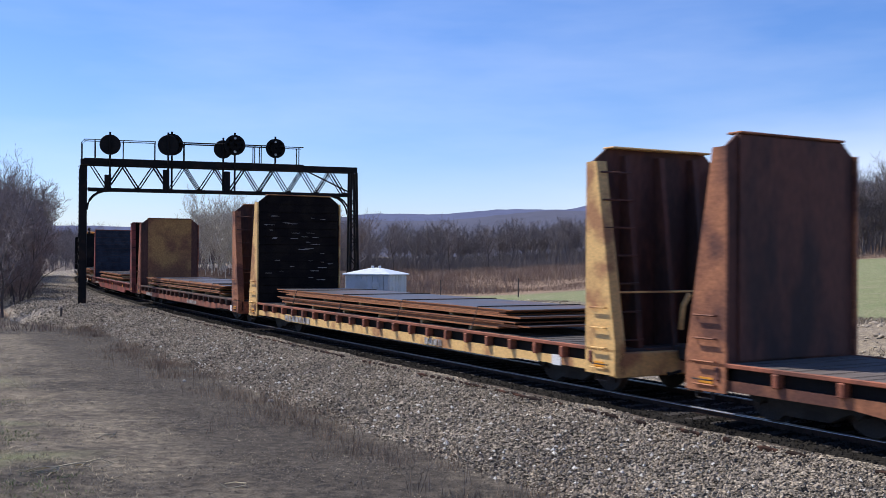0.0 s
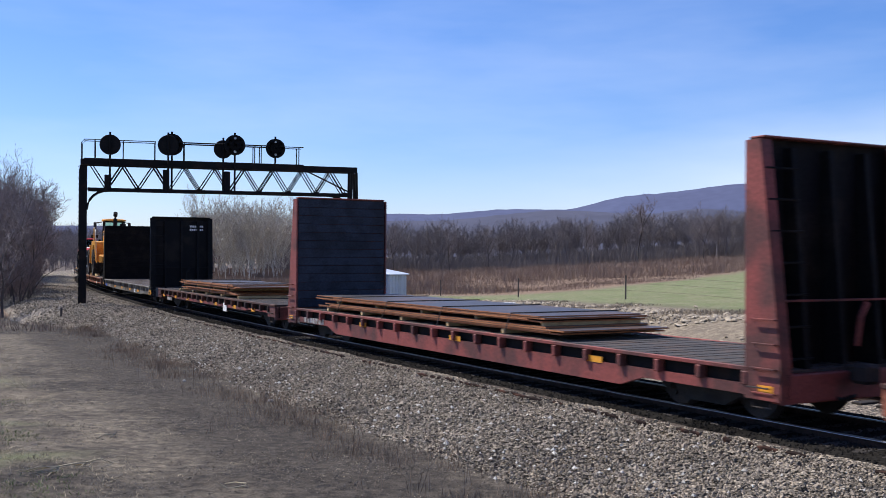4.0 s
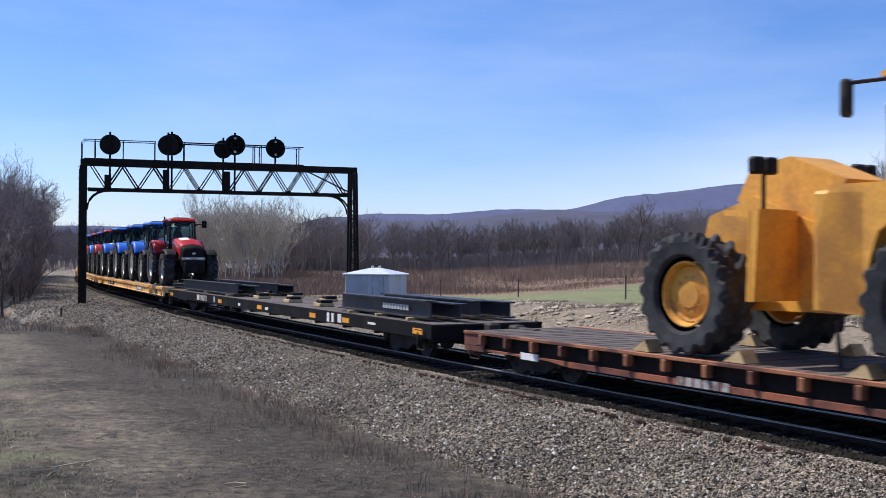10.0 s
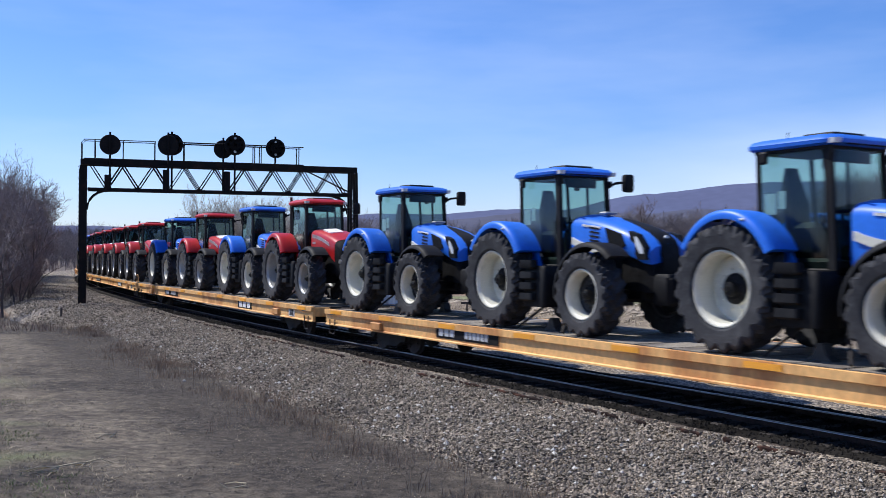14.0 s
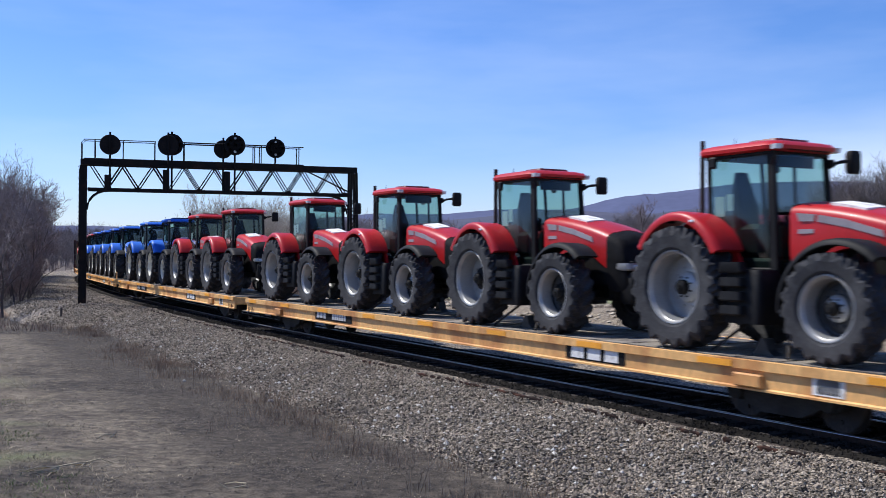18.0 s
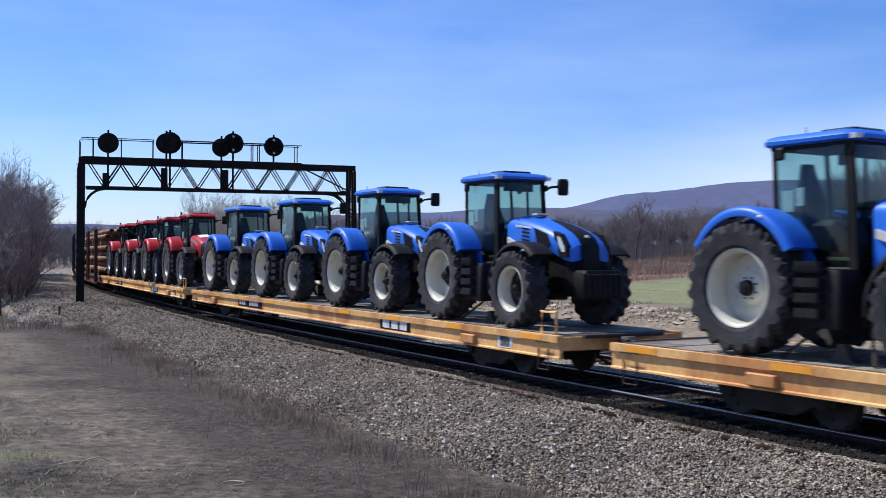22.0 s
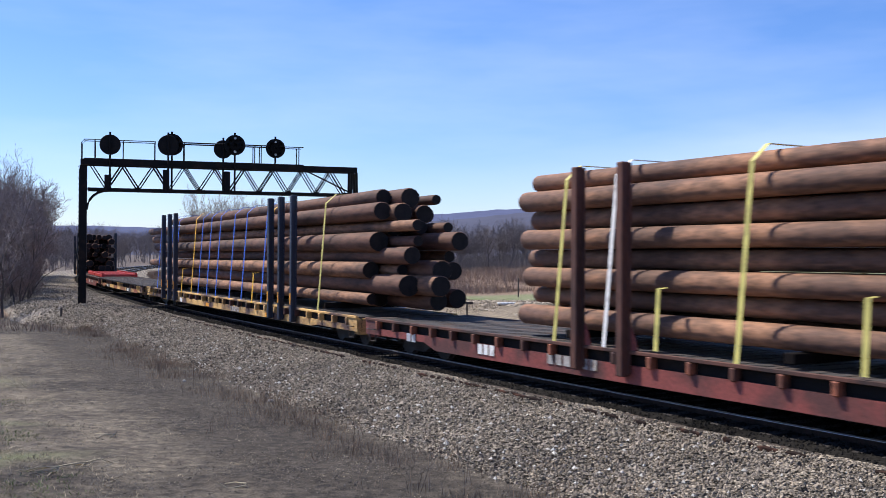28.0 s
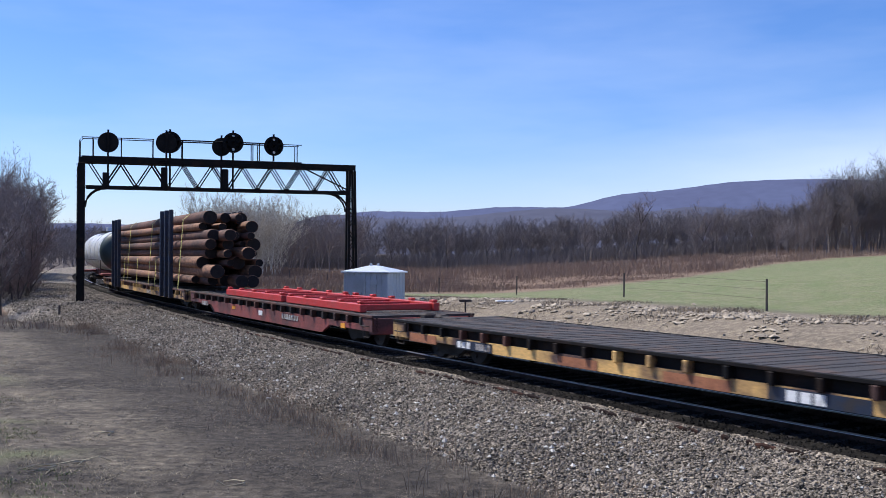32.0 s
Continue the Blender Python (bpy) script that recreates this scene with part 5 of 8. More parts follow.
def foreground():
    rng = np.random.default_rng(15)
    # weeds along the toe of the ballast
    s = rng.uniform(-30, 40, 1500)
    l = rng.normal(5.6, 0.55, 1500)
    x, y, _ = on_line(s, l)
    keep = wave(s, l, 1.9, 3) > -0.25
    stalks("toe_weeds", x[keep], y[keep], 0.16 + 0.12 * rng.random(keep.sum()) ** 2, np.full(keep.sum(), 0.16), "weed", "red-brown dead weed stalks along the ballast toe", 0.7, 16, 11, 0.0026)
    s2, l2 = rng.uniform(-6, 40, 90), rng.normal(5.9, 0.7, 90)
    x2, y2, _ = on_line(s2, l2)
    stalks("tall_weeds", x2, y2, np.full(90, 0.5), np.full(90, 0.08), "weed", "tall thin dead weed stalks", 0.35, 4, 17, 0.003)
    # short dead grass and litter over the earth
    s = rng.uniform(-32, 40, 22000)
    l = 5.2 + 12 * rng.random(22000)
    x, y, _ = on_line(s, l)
    keep = (wave(x, y, 1.3, 5) + 0.5 * (l > 9.5) > 0.05) & (np.hypot(x, y) > 5)
    stalks("dead_grass", x[keep], y[keep], 0.04 + 0.04 * smooth(8.5, 11.5, l[keep]), np.full(keep.sum(), 0.06), "litter", "short flattened dead grass on the earth", 1.8, 8, 12, 0.0030)
    keep = (wave(x + 3, y, 1.5, 7) > 0.2) & (l > 10.5) & (np.hypot(x, y) > 5)
    stalks("green_tufts", x[keep], y[keep], np.full(keep.sum(), 0.07), np.full(keep.sum(), 0.05), "blade", "thin tufts of new green grass", 0.8, 10, 13, 0.0035)
    # clods and cinders
    n = 210000
    s = rng.uniform(-14, 40, n)
    l = 4.9 + 10.0 * rng.random(n) ** 1.5
    x, y, _ = on_line(s, l)
    keep = (np.hypot(x, y) > 5) & (rng.random(n) < 0.08 + 0.92 * smooth(-0.4, 0.6, wave(x, y, 1.8, 9)) * (1 - 0.85 * smooth(7.6, 9.0, l)))
    x, y = x[keep], y[keep]
    n = len(x)
    r = np.minimum(0.012 * rng.lognormal(0, 0.45, n), 0.024)
    z = ground_z(x, y) + r * 0.2
    base = np.array([(1, 0, 0), (-1, 0, 0), (0, 1, 0), (0, -1, 0), (0, 0, 0.7), (0, 0, -0.7)], float)
    tri = np.array([(0, 2, 4), (2, 1, 4), (1, 3, 4), (3, 0, 4)])
    P = base[None] * rng.uniform(0.6, 1.3, (n, 6, 1)) * r[:, None, None]
    a = rng.uniform(0, 6.28, n)
    ca, sa = np.cos(a)[:, None], np.sin(a)[:, None]
    V = np.stack([P[..., 0] * ca - P[..., 1] * sa + x[:, None], P[..., 0] * sa + P[..., 1] * ca + y[:, None], P[..., 2] + z[:, None]], -1).reshape(-1, 3)
    bulk("cinder_clods", V, (tri[None] + (np.arange(n) * 6)[:, None, None]).reshape(-1, 3), "mud", "stuff", "dark cinders and clods on the earth")


foreground()


def fallen_twigs():
    rng = np.random.default_rng(16)
    for x, y, n, ln in ((-5.25, 14.0, 6, 0.55), (-5.05, 14.5, 4, 0.4), (-5.5, 17.2, 3, 0.45), (-2.6, 13.6, 2, 0.35)):
        z = float(ground_z(x, y))
        ob = thing("fallen_twig", "bleached dry twig lying on the earth", "twig", "twigs on the path", pose(x, y, z + 0.03))
        for k in range(n):
            a = rng.uniform(0, 6.28)
            p = [Vector((math.cos(a) * ln * f, math.sin(a) * ln * f, 0.03 * math.sin(f * 3 + k))) + Vector(rng.normal(0, 0.03, 3)) * (f > 0) for f in (0, 0.5, 1.0)]
            part("branch", Shape().tube(p, 0.011, 5, True, 0.006), "litter", ob)
    for x, y in ((-6.5, 25.7), (-3.77, 22.4)):
        z = float(ground_z(x, y))
        ob = thing("pale_rock", "pale stone lying on the earth", "stone", "pale stones", pose(x, y, z, 0, 0, x * 40))
        part("stone", Shape().box(-0.06, 0.06, -0.04, 0.04, -0.03, 0.045, 0.02), "concrete", ob)


fallen_twigs()
# ---------------------------------------------------------------- rolling stock
ROLLING = []        # what rolls: (thing, front, rear, offset in the car's space)
WHEELS = []         # wheel sets that turn


def truck_mesh():
    sh = Shape()
    for y in (-0.98, 0.98):
        pr = [(-1.15, 0.52), (-0.95, 0.62), (-0.45, 0.66), (-0.25, 0.78), (0.25, 0.78), (0.45, 0.66), (0.95, 0.62), (1.15, 0.52), (1.1, 0.36), (0.72, 0.34), (0.38, 0.17), (-0.38, 0.17), (-0.72, 0.34), (-1.1, 0.36)]
        sh.prism(pr, y - 0.07, y + 0.07)
        for x in (-0.9, 0.9):
            sh.lathe([(0.0, y - 0.13 * (1 if y < 0 else -1)), (0.13, y - 0.13 * (1 if y < 0 else -1)), (0.15, y), (0.0, y)], (x, 0, 0.44), "y", 10)
        for x in (-0.16, 0.0, 0.16):
            sh.tube([(x, y, 0.2), (x, y, 0.62)], 0.06, 6)
    sh.box(-0.2, 0.2, -1.05, 1.05, 0.42, 0.68, 0.03)
    return sh.mesh("truck", "truck_grey")


def wheelset_mesh():
    sh = Shape()
    sh.tube([(0, -0.95, 0), (0, 0.95, 0)], 0.075, 8)
    for y in (-0.755, 0.755):
        o = 0.06 if y > 0 else -0.06
        sh.lathe([(0.08, y + o), (0.2, y + o * 0.6), (0.36, y + o * 0.8), (0.42, y + o), (0.42, y - o * 0.7), (0.455, y - o), (0.36, y - o * 0.8), (0.2, y - o * 0.6), (0.08, y - o)], (0, 0, 0), "y", 22)
        for k in range(4):
            a = k * math.pi / 2
            sh.box(0.24, 0.30, y - 0.075, y + 0.075, -0.03, 0.03, m=Matrix.Rotation(a, 4, "Y"))
    return sh.mesh("wheelset", "iron")


TRUCK, WHEELSET = truck_mesh(), wheelset_mesh()
COUPLER = Shape().box(-0.1, 0.75, -0.08, 0.08, 0.70, 0.92, 0.02).box(0.6, 0.95, -0.17, 0.13, 0.66, 0.96, 0.05).mesh("coupler", "iron")
HOSE = Shape().tube([(0.1, -0.35, 0.72), (0.35, -0.36, 0.5), (0.6, -0.34, 0.42), (0.8, -0.25, 0.5)], 0.03, 6).mesh("air_hose", "plastic")


def running_gear(car, half, inset=2.1):
    for e in (1, -1):
        tr = part("truck", TRUCK, None, car, at=(e * (half - inset), 0, 0))
        for w in (0.9, -0.9):
            WHEELS.append((part("wheelset", WHEELSET, None, tr, at=(w, 0, 0.44)), w))
        turn = pose(e * (half - 0.55), 0, 0, 0, 0, 0 if e > 0 else 180)
        part("coupler", COUPLER, None, car, at=turn)
        part("air_hose", HOSE, None, car, at=turn)
        br = Shape().box(-0.25, 0.25, -0.9, -0.82, 0.5, 0.62, 0.01).bar((-0.2, -0.86, 0.56), (0.9, -0.4, 0.45), 0.05, 0.05)
        part("brake_rigging", br, "iron", car, at=(e * (half - inset - 2.0), 0, 0))


def letter_bars(width, height, n):
    """Plain bars in place of writing, in the plane y = 0."""
    sh = Shape()
    w = width / n
    for i in range(n):
        a = -width / 2 + i * w
        sh.box(a + w * 0.12, a + w * 0.88, -0.004, 0.0, 0, height)
    return sh


def marks(car, half, face, rows):
    """Lettering, panels and reflectors on both sides; rows: x, z, width, height, material, number of characters (0: a plain patch)."""
    for x, z, w, h, mt, n in rows:
        mt = "faded" if mt == "white" and n > 3 else mt
        for side in (-1, 1):
            at = pose(x * -side if side > 0 else x, side * (face * WIDE + 0.006), z, 0, 0, 0 if side < 0 else 180)
            sh = letter_bars(w, h, n) if n else Shape().box(-w / 2, w / 2, -0.003, 0.003, 0, h)
            if n:
                at = at @ Matrix.Translation((0, -0.006, 0))
            part("lettering" if n else ("reflector" if mt == "orange_mark" else "panel"), sh, mt, car, at=at)


def roll(ob, front, rear, offset=None):
    ROLLING.append((ob, front, rear, offset or Matrix.Identity(4)))
    return ob


def grab_irons(car, x, y, z0, z1, n, mt, w=0.4):
    for i in range(n):
        z = z0 + (z1 - z0) * i / max(1, n - 1)
        o = 0.06 if y > 0 else -0.06
        part("grab_iron", Shape().tube([(x - w / 2, y, z), (x - w / 2, y + o, z), (x + w / 2, y + o, z), (x + w / 2, y, z)], 0.013, 5), mt, car)


def stirrup(car, x, y, mt):
    part("stirrup", Shape().tube([(x - 0.17, y, 0.72), (x - 0.17, y, 0.32), (x + 0.17, y, 0.32), (x + 0.17, y, 0.72)], 0.018, 5), mt, car)


WIDE = 1.085


# ---- long yellow piggyback flat
def long_flat(front, rear, label, stand=True):
    half = (front - rear) / 2
    car = thing("flat_car", label, "railway wagon", "long yellow flat cars")
    Z, H = 1.00, 0.45
    part("deck", Shape().box(-half + 0.02, half - 0.02, -1.34, 1.34, Z - 0.09, Z - 0.012, 0.005), "deck_dark", car, "dark worn steel deck")
    n = 30
    for i in range(n):
        x = -half + 0.3 + (2 * half - 0.6) * (i + 0.5) / n
        part("tread_plate", Shape().box(x - 0.40, x + 0.40, -1.22, 1.22, Z - 0.010, Z + 0.004), "deck_pale", car)
    for y in (-1, 1):
        e = Shape()
        e.prism([(y * 1.30, Z - H), (y * 1.40, Z - H), (y * 1.40, Z - H + 0.03), (y * 1.37, Z - H + 0.05), (y * 1.37, Z - 0.15), (y * 1.42, Z - 0.14), (y * 1.42, Z - 0.004), (y * 1.30, Z - 0.004)], -half, half, "x")
        part("side_sill", e, "yellow", car, "weathered orange-yellow side sill")
    for x in (-half, half):
        d = 1 if x > 0 else -1
        part("end_sill", Shape().box(min(x, x - d * 0.25), max(x, x - d * 0.25), -1.30, 1.30, 0.70, Z - 0.02, 0.02), "yellow", car)
        part("end_plate", Shape().box(min(x + d * 0.01, x + d * 0.12), max(x + d * 0.01, x + d * 0.12), -0.9, 0.9, Z - 0.06, Z + 0.01, 0.01), "iron", car)
        for y in (-1.40, 1.40):
            stirrup(car, x - d * 0.5, y, "iron")
            grab_irons(car, x - d * 0.5, y, Z - 0.14, Z - 0.14, 1, "iron")
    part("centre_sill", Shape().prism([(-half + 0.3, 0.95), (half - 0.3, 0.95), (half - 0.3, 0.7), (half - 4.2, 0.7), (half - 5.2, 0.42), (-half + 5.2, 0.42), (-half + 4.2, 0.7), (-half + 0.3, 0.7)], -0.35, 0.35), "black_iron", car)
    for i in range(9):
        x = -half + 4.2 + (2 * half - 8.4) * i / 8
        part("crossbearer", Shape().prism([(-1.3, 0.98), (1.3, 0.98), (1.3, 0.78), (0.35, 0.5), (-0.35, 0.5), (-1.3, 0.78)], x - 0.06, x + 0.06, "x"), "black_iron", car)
    bx = half - 0.55
    if stand:
        part("brake_wheel_stand", Shape().tube([(bx - 0.25, -1.25, Z), (bx - 0.25, -1.25, Z + 0.42), (bx + 0.25, -1.25, Z + 0.42), (bx + 0.25, -1.25, Z)], 0.03, 6), "yellow", car, "yellow folding brake stand")
    running_gear(car, half, 3.2)
    rows = [(-half + 7.85, Z - 0.36, 2.7, 0.30, "black", 0), (-half + 7.0, Z - 0.31, 0.75, 0.19, "chrome", 3), (-half + 8.3, Z - 0.31, 1.0, 0.19, "chrome", 6),
            (half - 7.2, Z - 0.38, 1.75, 0.34, "black", 0), (half - 7.2, Z - 0.35, 1.5, 0.27, "white", 3), (half - 1.95, Z - 0.38, 0.55, 0.28, "white", 0), (half - 1.95, Z - 0.36, 0.40, 0.24, "stake_blue", 0)]
    rows += [(x, Z - 0.125, 0.75, 0.10, "orange_mark", 0) for x in np.linspace(-half + 0.8, half - 0.9, 9)]
    marks(car, half, 1.372, [r for r in rows if r[4] != "orange_mark"])
    marks(car, half, 1.421, [r for r in rows if r[4] == "orange_mark"])
    for x in (-half + 3.4, half - 3.4):
        for y in (-1, 1):
            part("jack_pad", Shape().box(x - 0.28, x + 0.28, min(y * 1.37, y * 1.46), max(y * 1.37, y * 1.46), Z - 0.40, Z - 0.2, 0.02), "yellow", car)
    return roll(car, front, rear)


# ---- flat with stake pockets, with or without end bulkheads
def pocket_flat(front, rear, label, sill, top, deck, lettering=(), pockets=24, drop=0.0, name="flat_car", deck_top=0.90, band=(0.26, 0.48), pocket_mat=None, group=""):
    half = (front - rear) / 2
    car = thing(name, label, "railway wagon", group)
    Z = deck_top
    n = int(half * 2 / 0.24)
    for i in range(n):
        a, b = -half + 0.1 + (2 * half - 0.2) * i / n, -half + 0.1 + (2 * half - 0.2) * (i + 1) / n
        part("deck_plank", Shape().box(a + 0.006, b - 0.006, -1.36, 1.36, Z - 0.06, Z - 0.018 * ((i * 37 % 11) / 11)), deck, car)
    for y in (-1, 1):
        e = Shape().box(-half, half, min(y * 1.36, y * 1.43), max(y * 1.36, y * 1.43), Z - 0.06, Z + 0.008, 0.01)
        part("deck_edge", e, top, car)
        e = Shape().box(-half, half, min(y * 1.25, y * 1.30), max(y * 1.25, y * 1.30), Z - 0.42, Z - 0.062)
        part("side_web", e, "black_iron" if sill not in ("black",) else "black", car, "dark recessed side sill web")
        d = drop
        u, w = Z - band[0], Z - band[1]
        pr = [(-half, u), (half, u), (half, w + 0.06), (half - 3.1, w + 0.06), (half - 3.7, w - d), (-half + 3.7, w - d), (-half + 3.1, w + 0.06), (-half, w + 0.06)]
        part("side_sill", Shape().prism(pr, min(y * 1.30, y * 1.375), max(y * 1.30, y * 1.375)), sill, car)
        for i in range(pockets):
            x = -half + 0.7 + (2 * half - 1.4) * i / (pockets - 1)
            part("stake_pocket", Shape().box(x - 0.055, x + 0.055, min(y * 1.30, y * 1.45), max(y * 1.30, y * 1.45), Z - 0.27, Z - 0.062, 0.015), (pocket_mat or (top,))[(i * 7 + i // 3) % len(pocket_mat or (top,))], car)
    for x in (-half, half):
        d = 1 if x > 0 else -1
        part("end_sill", Shape().box(min(x, x - d * 0.3), max(x, x - d * 0.3), -1.36, 1.36, Z - 0.50, Z - 0.065, 0.02), sill, car)
        for y in (-1.39, 1.39):
            stirrup(car, x - d * 0.4, y, "iron")
            part("corner_plate", Shape().box(min(x, x - d * 0.8), max(x, x - d * 0.8), min(y, y * 1.01), max(y, y * 1.01), Z - 0.42, Z - 0.065, 0.004), sill, car)
            grab_irons(car, x - d * 0.4, y * 1.012, Z - 0.28, Z - 0.28, 1, "iron")
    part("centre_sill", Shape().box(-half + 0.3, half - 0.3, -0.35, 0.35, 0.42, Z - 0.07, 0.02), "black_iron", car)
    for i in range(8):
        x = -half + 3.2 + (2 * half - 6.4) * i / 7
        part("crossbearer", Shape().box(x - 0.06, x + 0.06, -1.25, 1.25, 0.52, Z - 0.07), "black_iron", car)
    running_gear(car, half, 2.0)
    marks(car, half, 1.376, lettering)
    return roll(car, front, rear), half, Z


def bulkhead(car, x, d, Z, height, post, face, outer, cut=0.3, depth=0.78, name="bulkhead", planks=13, cap=None):
    """An end wall; d is the side its ribbed back faces along the car."""
    W = 1.38
    height += 0.12
    top = Z + height
    bk = part(name, Shape().prism([(-W, Z - 0.1), (W, Z - 0.1), (W, top - cut), (W - cut * 1.15, top), (-W + cut * 1.15, top), (-W, top - cut)], min(x, x + d * 0.05), max(x, x + d * 0.05), "x"), outer, car)
    for i in range(planks):
        a, b = Z + 0.02 + (height - 0.04) * i / planks, Z + 0.02 + (height - 0.04) * (i + 1) / planks
        w = W - 0.02 if b < top - cut else max(0.3, W - 0.02 - cut * 1.15 * max(0.0, (b - top + cut) / max(cut, 1e-3)))
        part("plank", Shape().box(min(x - d * 0.05, x - d * 0.002), max(x - d * 0.05, x - d * 0.002), -w, w, a + 0.006, b - 0.006, 0.006), face, bk)
    for y in (-1, 1):
        e = Shape().prism([(x - d * 0.07, Z - 0.46), (x + d * depth, Z - 0.46), (x + d * depth, Z + 0.1), (x + d * 0.22, top - cut), (x - d * 0.07, top - cut)], min(y * 1.385, y * 1.43), max(y * 1.385, y * 1.43))
        p = part("post", e, post, bk)
        part("reflector", Shape().box(min(x + d * 0.2, x + d * 0.48), max(x + d * 0.2, x + d * 0.48), min(y * 1.431, y * 1.436), max(y * 1.431, y * 1.436), Z - 0.36, Z - 0.24), "orange_mark", p)
        e = Shape().prism([(x + d * (depth - 0.06), Z - 0.5), (x + d * depth, Z - 0.5), (x + d * depth, Z + 0.1), (x + d * 0.22, top - cut), (x + d * 0.16, top - cut), (x + d * (depth - 0.06), Z + 0.1)], min(y * 1.22, y * 1.384), max(y * 1.22, y * 1.384))
        part("flange", e, post, p)
        for i in range(4):
            z = Z - 0.35 + i * 0.36
            part("rung", Shape().tube([(x + d * 0.12, y * 1.43, z), (x + d * 0.12, y * 1.49, z), (x + d * 0.55, y * 1.49, z), (x + d * 0.55, y * 1.43, z)], 0.016, 5), post, p)
    for y in (-0.75, 0.0, 0.75):
        e = Shape().prism([(x + d * 0.05, Z - 0.2), (x + d * depth * 0.8, Z - 0.2), (x + d * 0.2, top - 0.12), (x + d * 0.05, top - 0.12)], y - 0.05, y + 0.05)
        part("rib", e, outer, bk)
    for i in range(7):
        z = Z + 0.15 + i * (height - 0.6) / 6
        ext = depth * (1 - i / 7.5)
        part("ladder_rung", Shape().tube([(x + d * (0.2 + ext * 0.6), -1.38, z), (x + d * (0.2 + ext * 0.6), -0.75, z)], 0.018, 5), outer, bk)
    part("cap", Shape().box(min(x - d * 0.07, x + d * 0.24), max(x - d * 0.07, x + d * 0.24), -W + cut * 1.15, W - cut * 1.15, top, top + 0.035, 0.01), cap or post, bk)
    part("cross_rail", Shape().tube([(x + d * 0.5, -1.3, Z + 1.0), (x + d * 0.5, 1.3, Z + 1.0)], 0.02, 5), post, bk)
    part("brake_lever", Shape().tube([(x + d * 0.55, 0.15, Z + 0.3), (x + d * 0.62, 0.15, Z + 0.75), (x + d * 0.58, 0.32, Z + 0.95)], 0.05, 6), post, bk)
    return bk


# ---- steel plates on dunnage
def plate_load(car_span, x0, x1, layers, base, label, seed, shifts=0.7, width=1.22):
    rng = np.random.default_rng(seed)
    ob = thing("steel_plate_stack", label, "steel plates", "steel plate loads")
    z = base
    for x in np.arange(x0 + 0.8, x1 - 0.5, 2.4):
        part("dunnage", Shape().box(x - 0.06, x + 0.06, -1.2, 1.2, z, z + 0.10, 0.01), "wood_block", ob, "sawn timber dunnage")
    z += 0.10
    for k in range(layers):
        a, b = x0 + rng.uniform(0, shifts), x1 - rng.uniform(0, shifts)
        o = rng.uniform(-0.05, 0.05)
        th = rng.uniform(0.022, 0.04)
        if k == layers // 2:
            for x in np.arange(x0 + 1.4, x1 - 0.8, 2.6):
                part("spacer", Shape().box(x - 0.05, x + 0.05, -1.15, 1.15, z, z + 0.07), "wood_block", ob)
            z += 0.07
        sh = Shape().box(a, b, -width + o, width + o, z, z + th)
        sh.slot = [0, 0, 0, 0, 0, 1]
        part("plate", sh, ("plate_edge", "plate_top"), ob)
        z += th + 0.004
    for x in np.linspace(x0 + 2.0, x1 - 2.0, 4):
        e = Shape()
        e.tube([(x, -1.42, base - 0.05), (x + 0.05, -width - 0.06, z + 0.012), (x + 0.05, width + 0.06, z + 0.012), (x, 1.42, base - 0.05)], 0.014, 5)
        part("tie_down", e, "iron", ob, "dark steel tie-down")
    return roll(ob, *car_span)


# ---- farm tractor
WIDE = 1.0


def tyre_shape(R, w, lugs):
    """One skin: side walls and a tread whose chevron lugs stand up from the carcass."""
    sh = Shape()
    ri, h, n = R * 0.60, w / 2, lugs * 4
    wall = [(ri, 0.72), (ri + 0.05, 0.92), (R * 0.82, 1.0)]
    tread = (1.02, 0.96, 0.70, 0.45, 0.22, 0.06)
    cols = [(r, -y * h, None) for r, y in wall] + [(None, -y * h, -1) for y in tread] + [(None, y * h, 1) for y in tread[::-1]] + [(r, y * h, None) for r, y in wall[::-1]]
    m = len(cols)
    vs, fs = [], []
    for k in range(n):
        t = 2 * math.pi * k / n
        for r, y, side in cols:
            if side is not None:
                ay = abs(y) / h
                ph = (k / 4 + (0.5 if side > 0 else 0.0) + (1 - ay) * 0.85) % 1.0
                up = 0.18 < ph < 0.60 if ay > 0.1 else 0.3 < ph < 0.5
                r = R * ((0.995 if up else 0.915) if ay < 0.9 else ((0.975 if ay < 1 else 0.93) if up else (0.885 if ay < 1 else 0.84)))
            vs.append((r * math.cos(t), y, r * math.sin(t)))
    for k in range(n):
        q = (k + 1) % n
        for j in range(m - 1):
            fs.append((k * m + j, k * m + j + 1, q * m + j + 1, q * m + j))
    return sh.add(vs, fs, False)


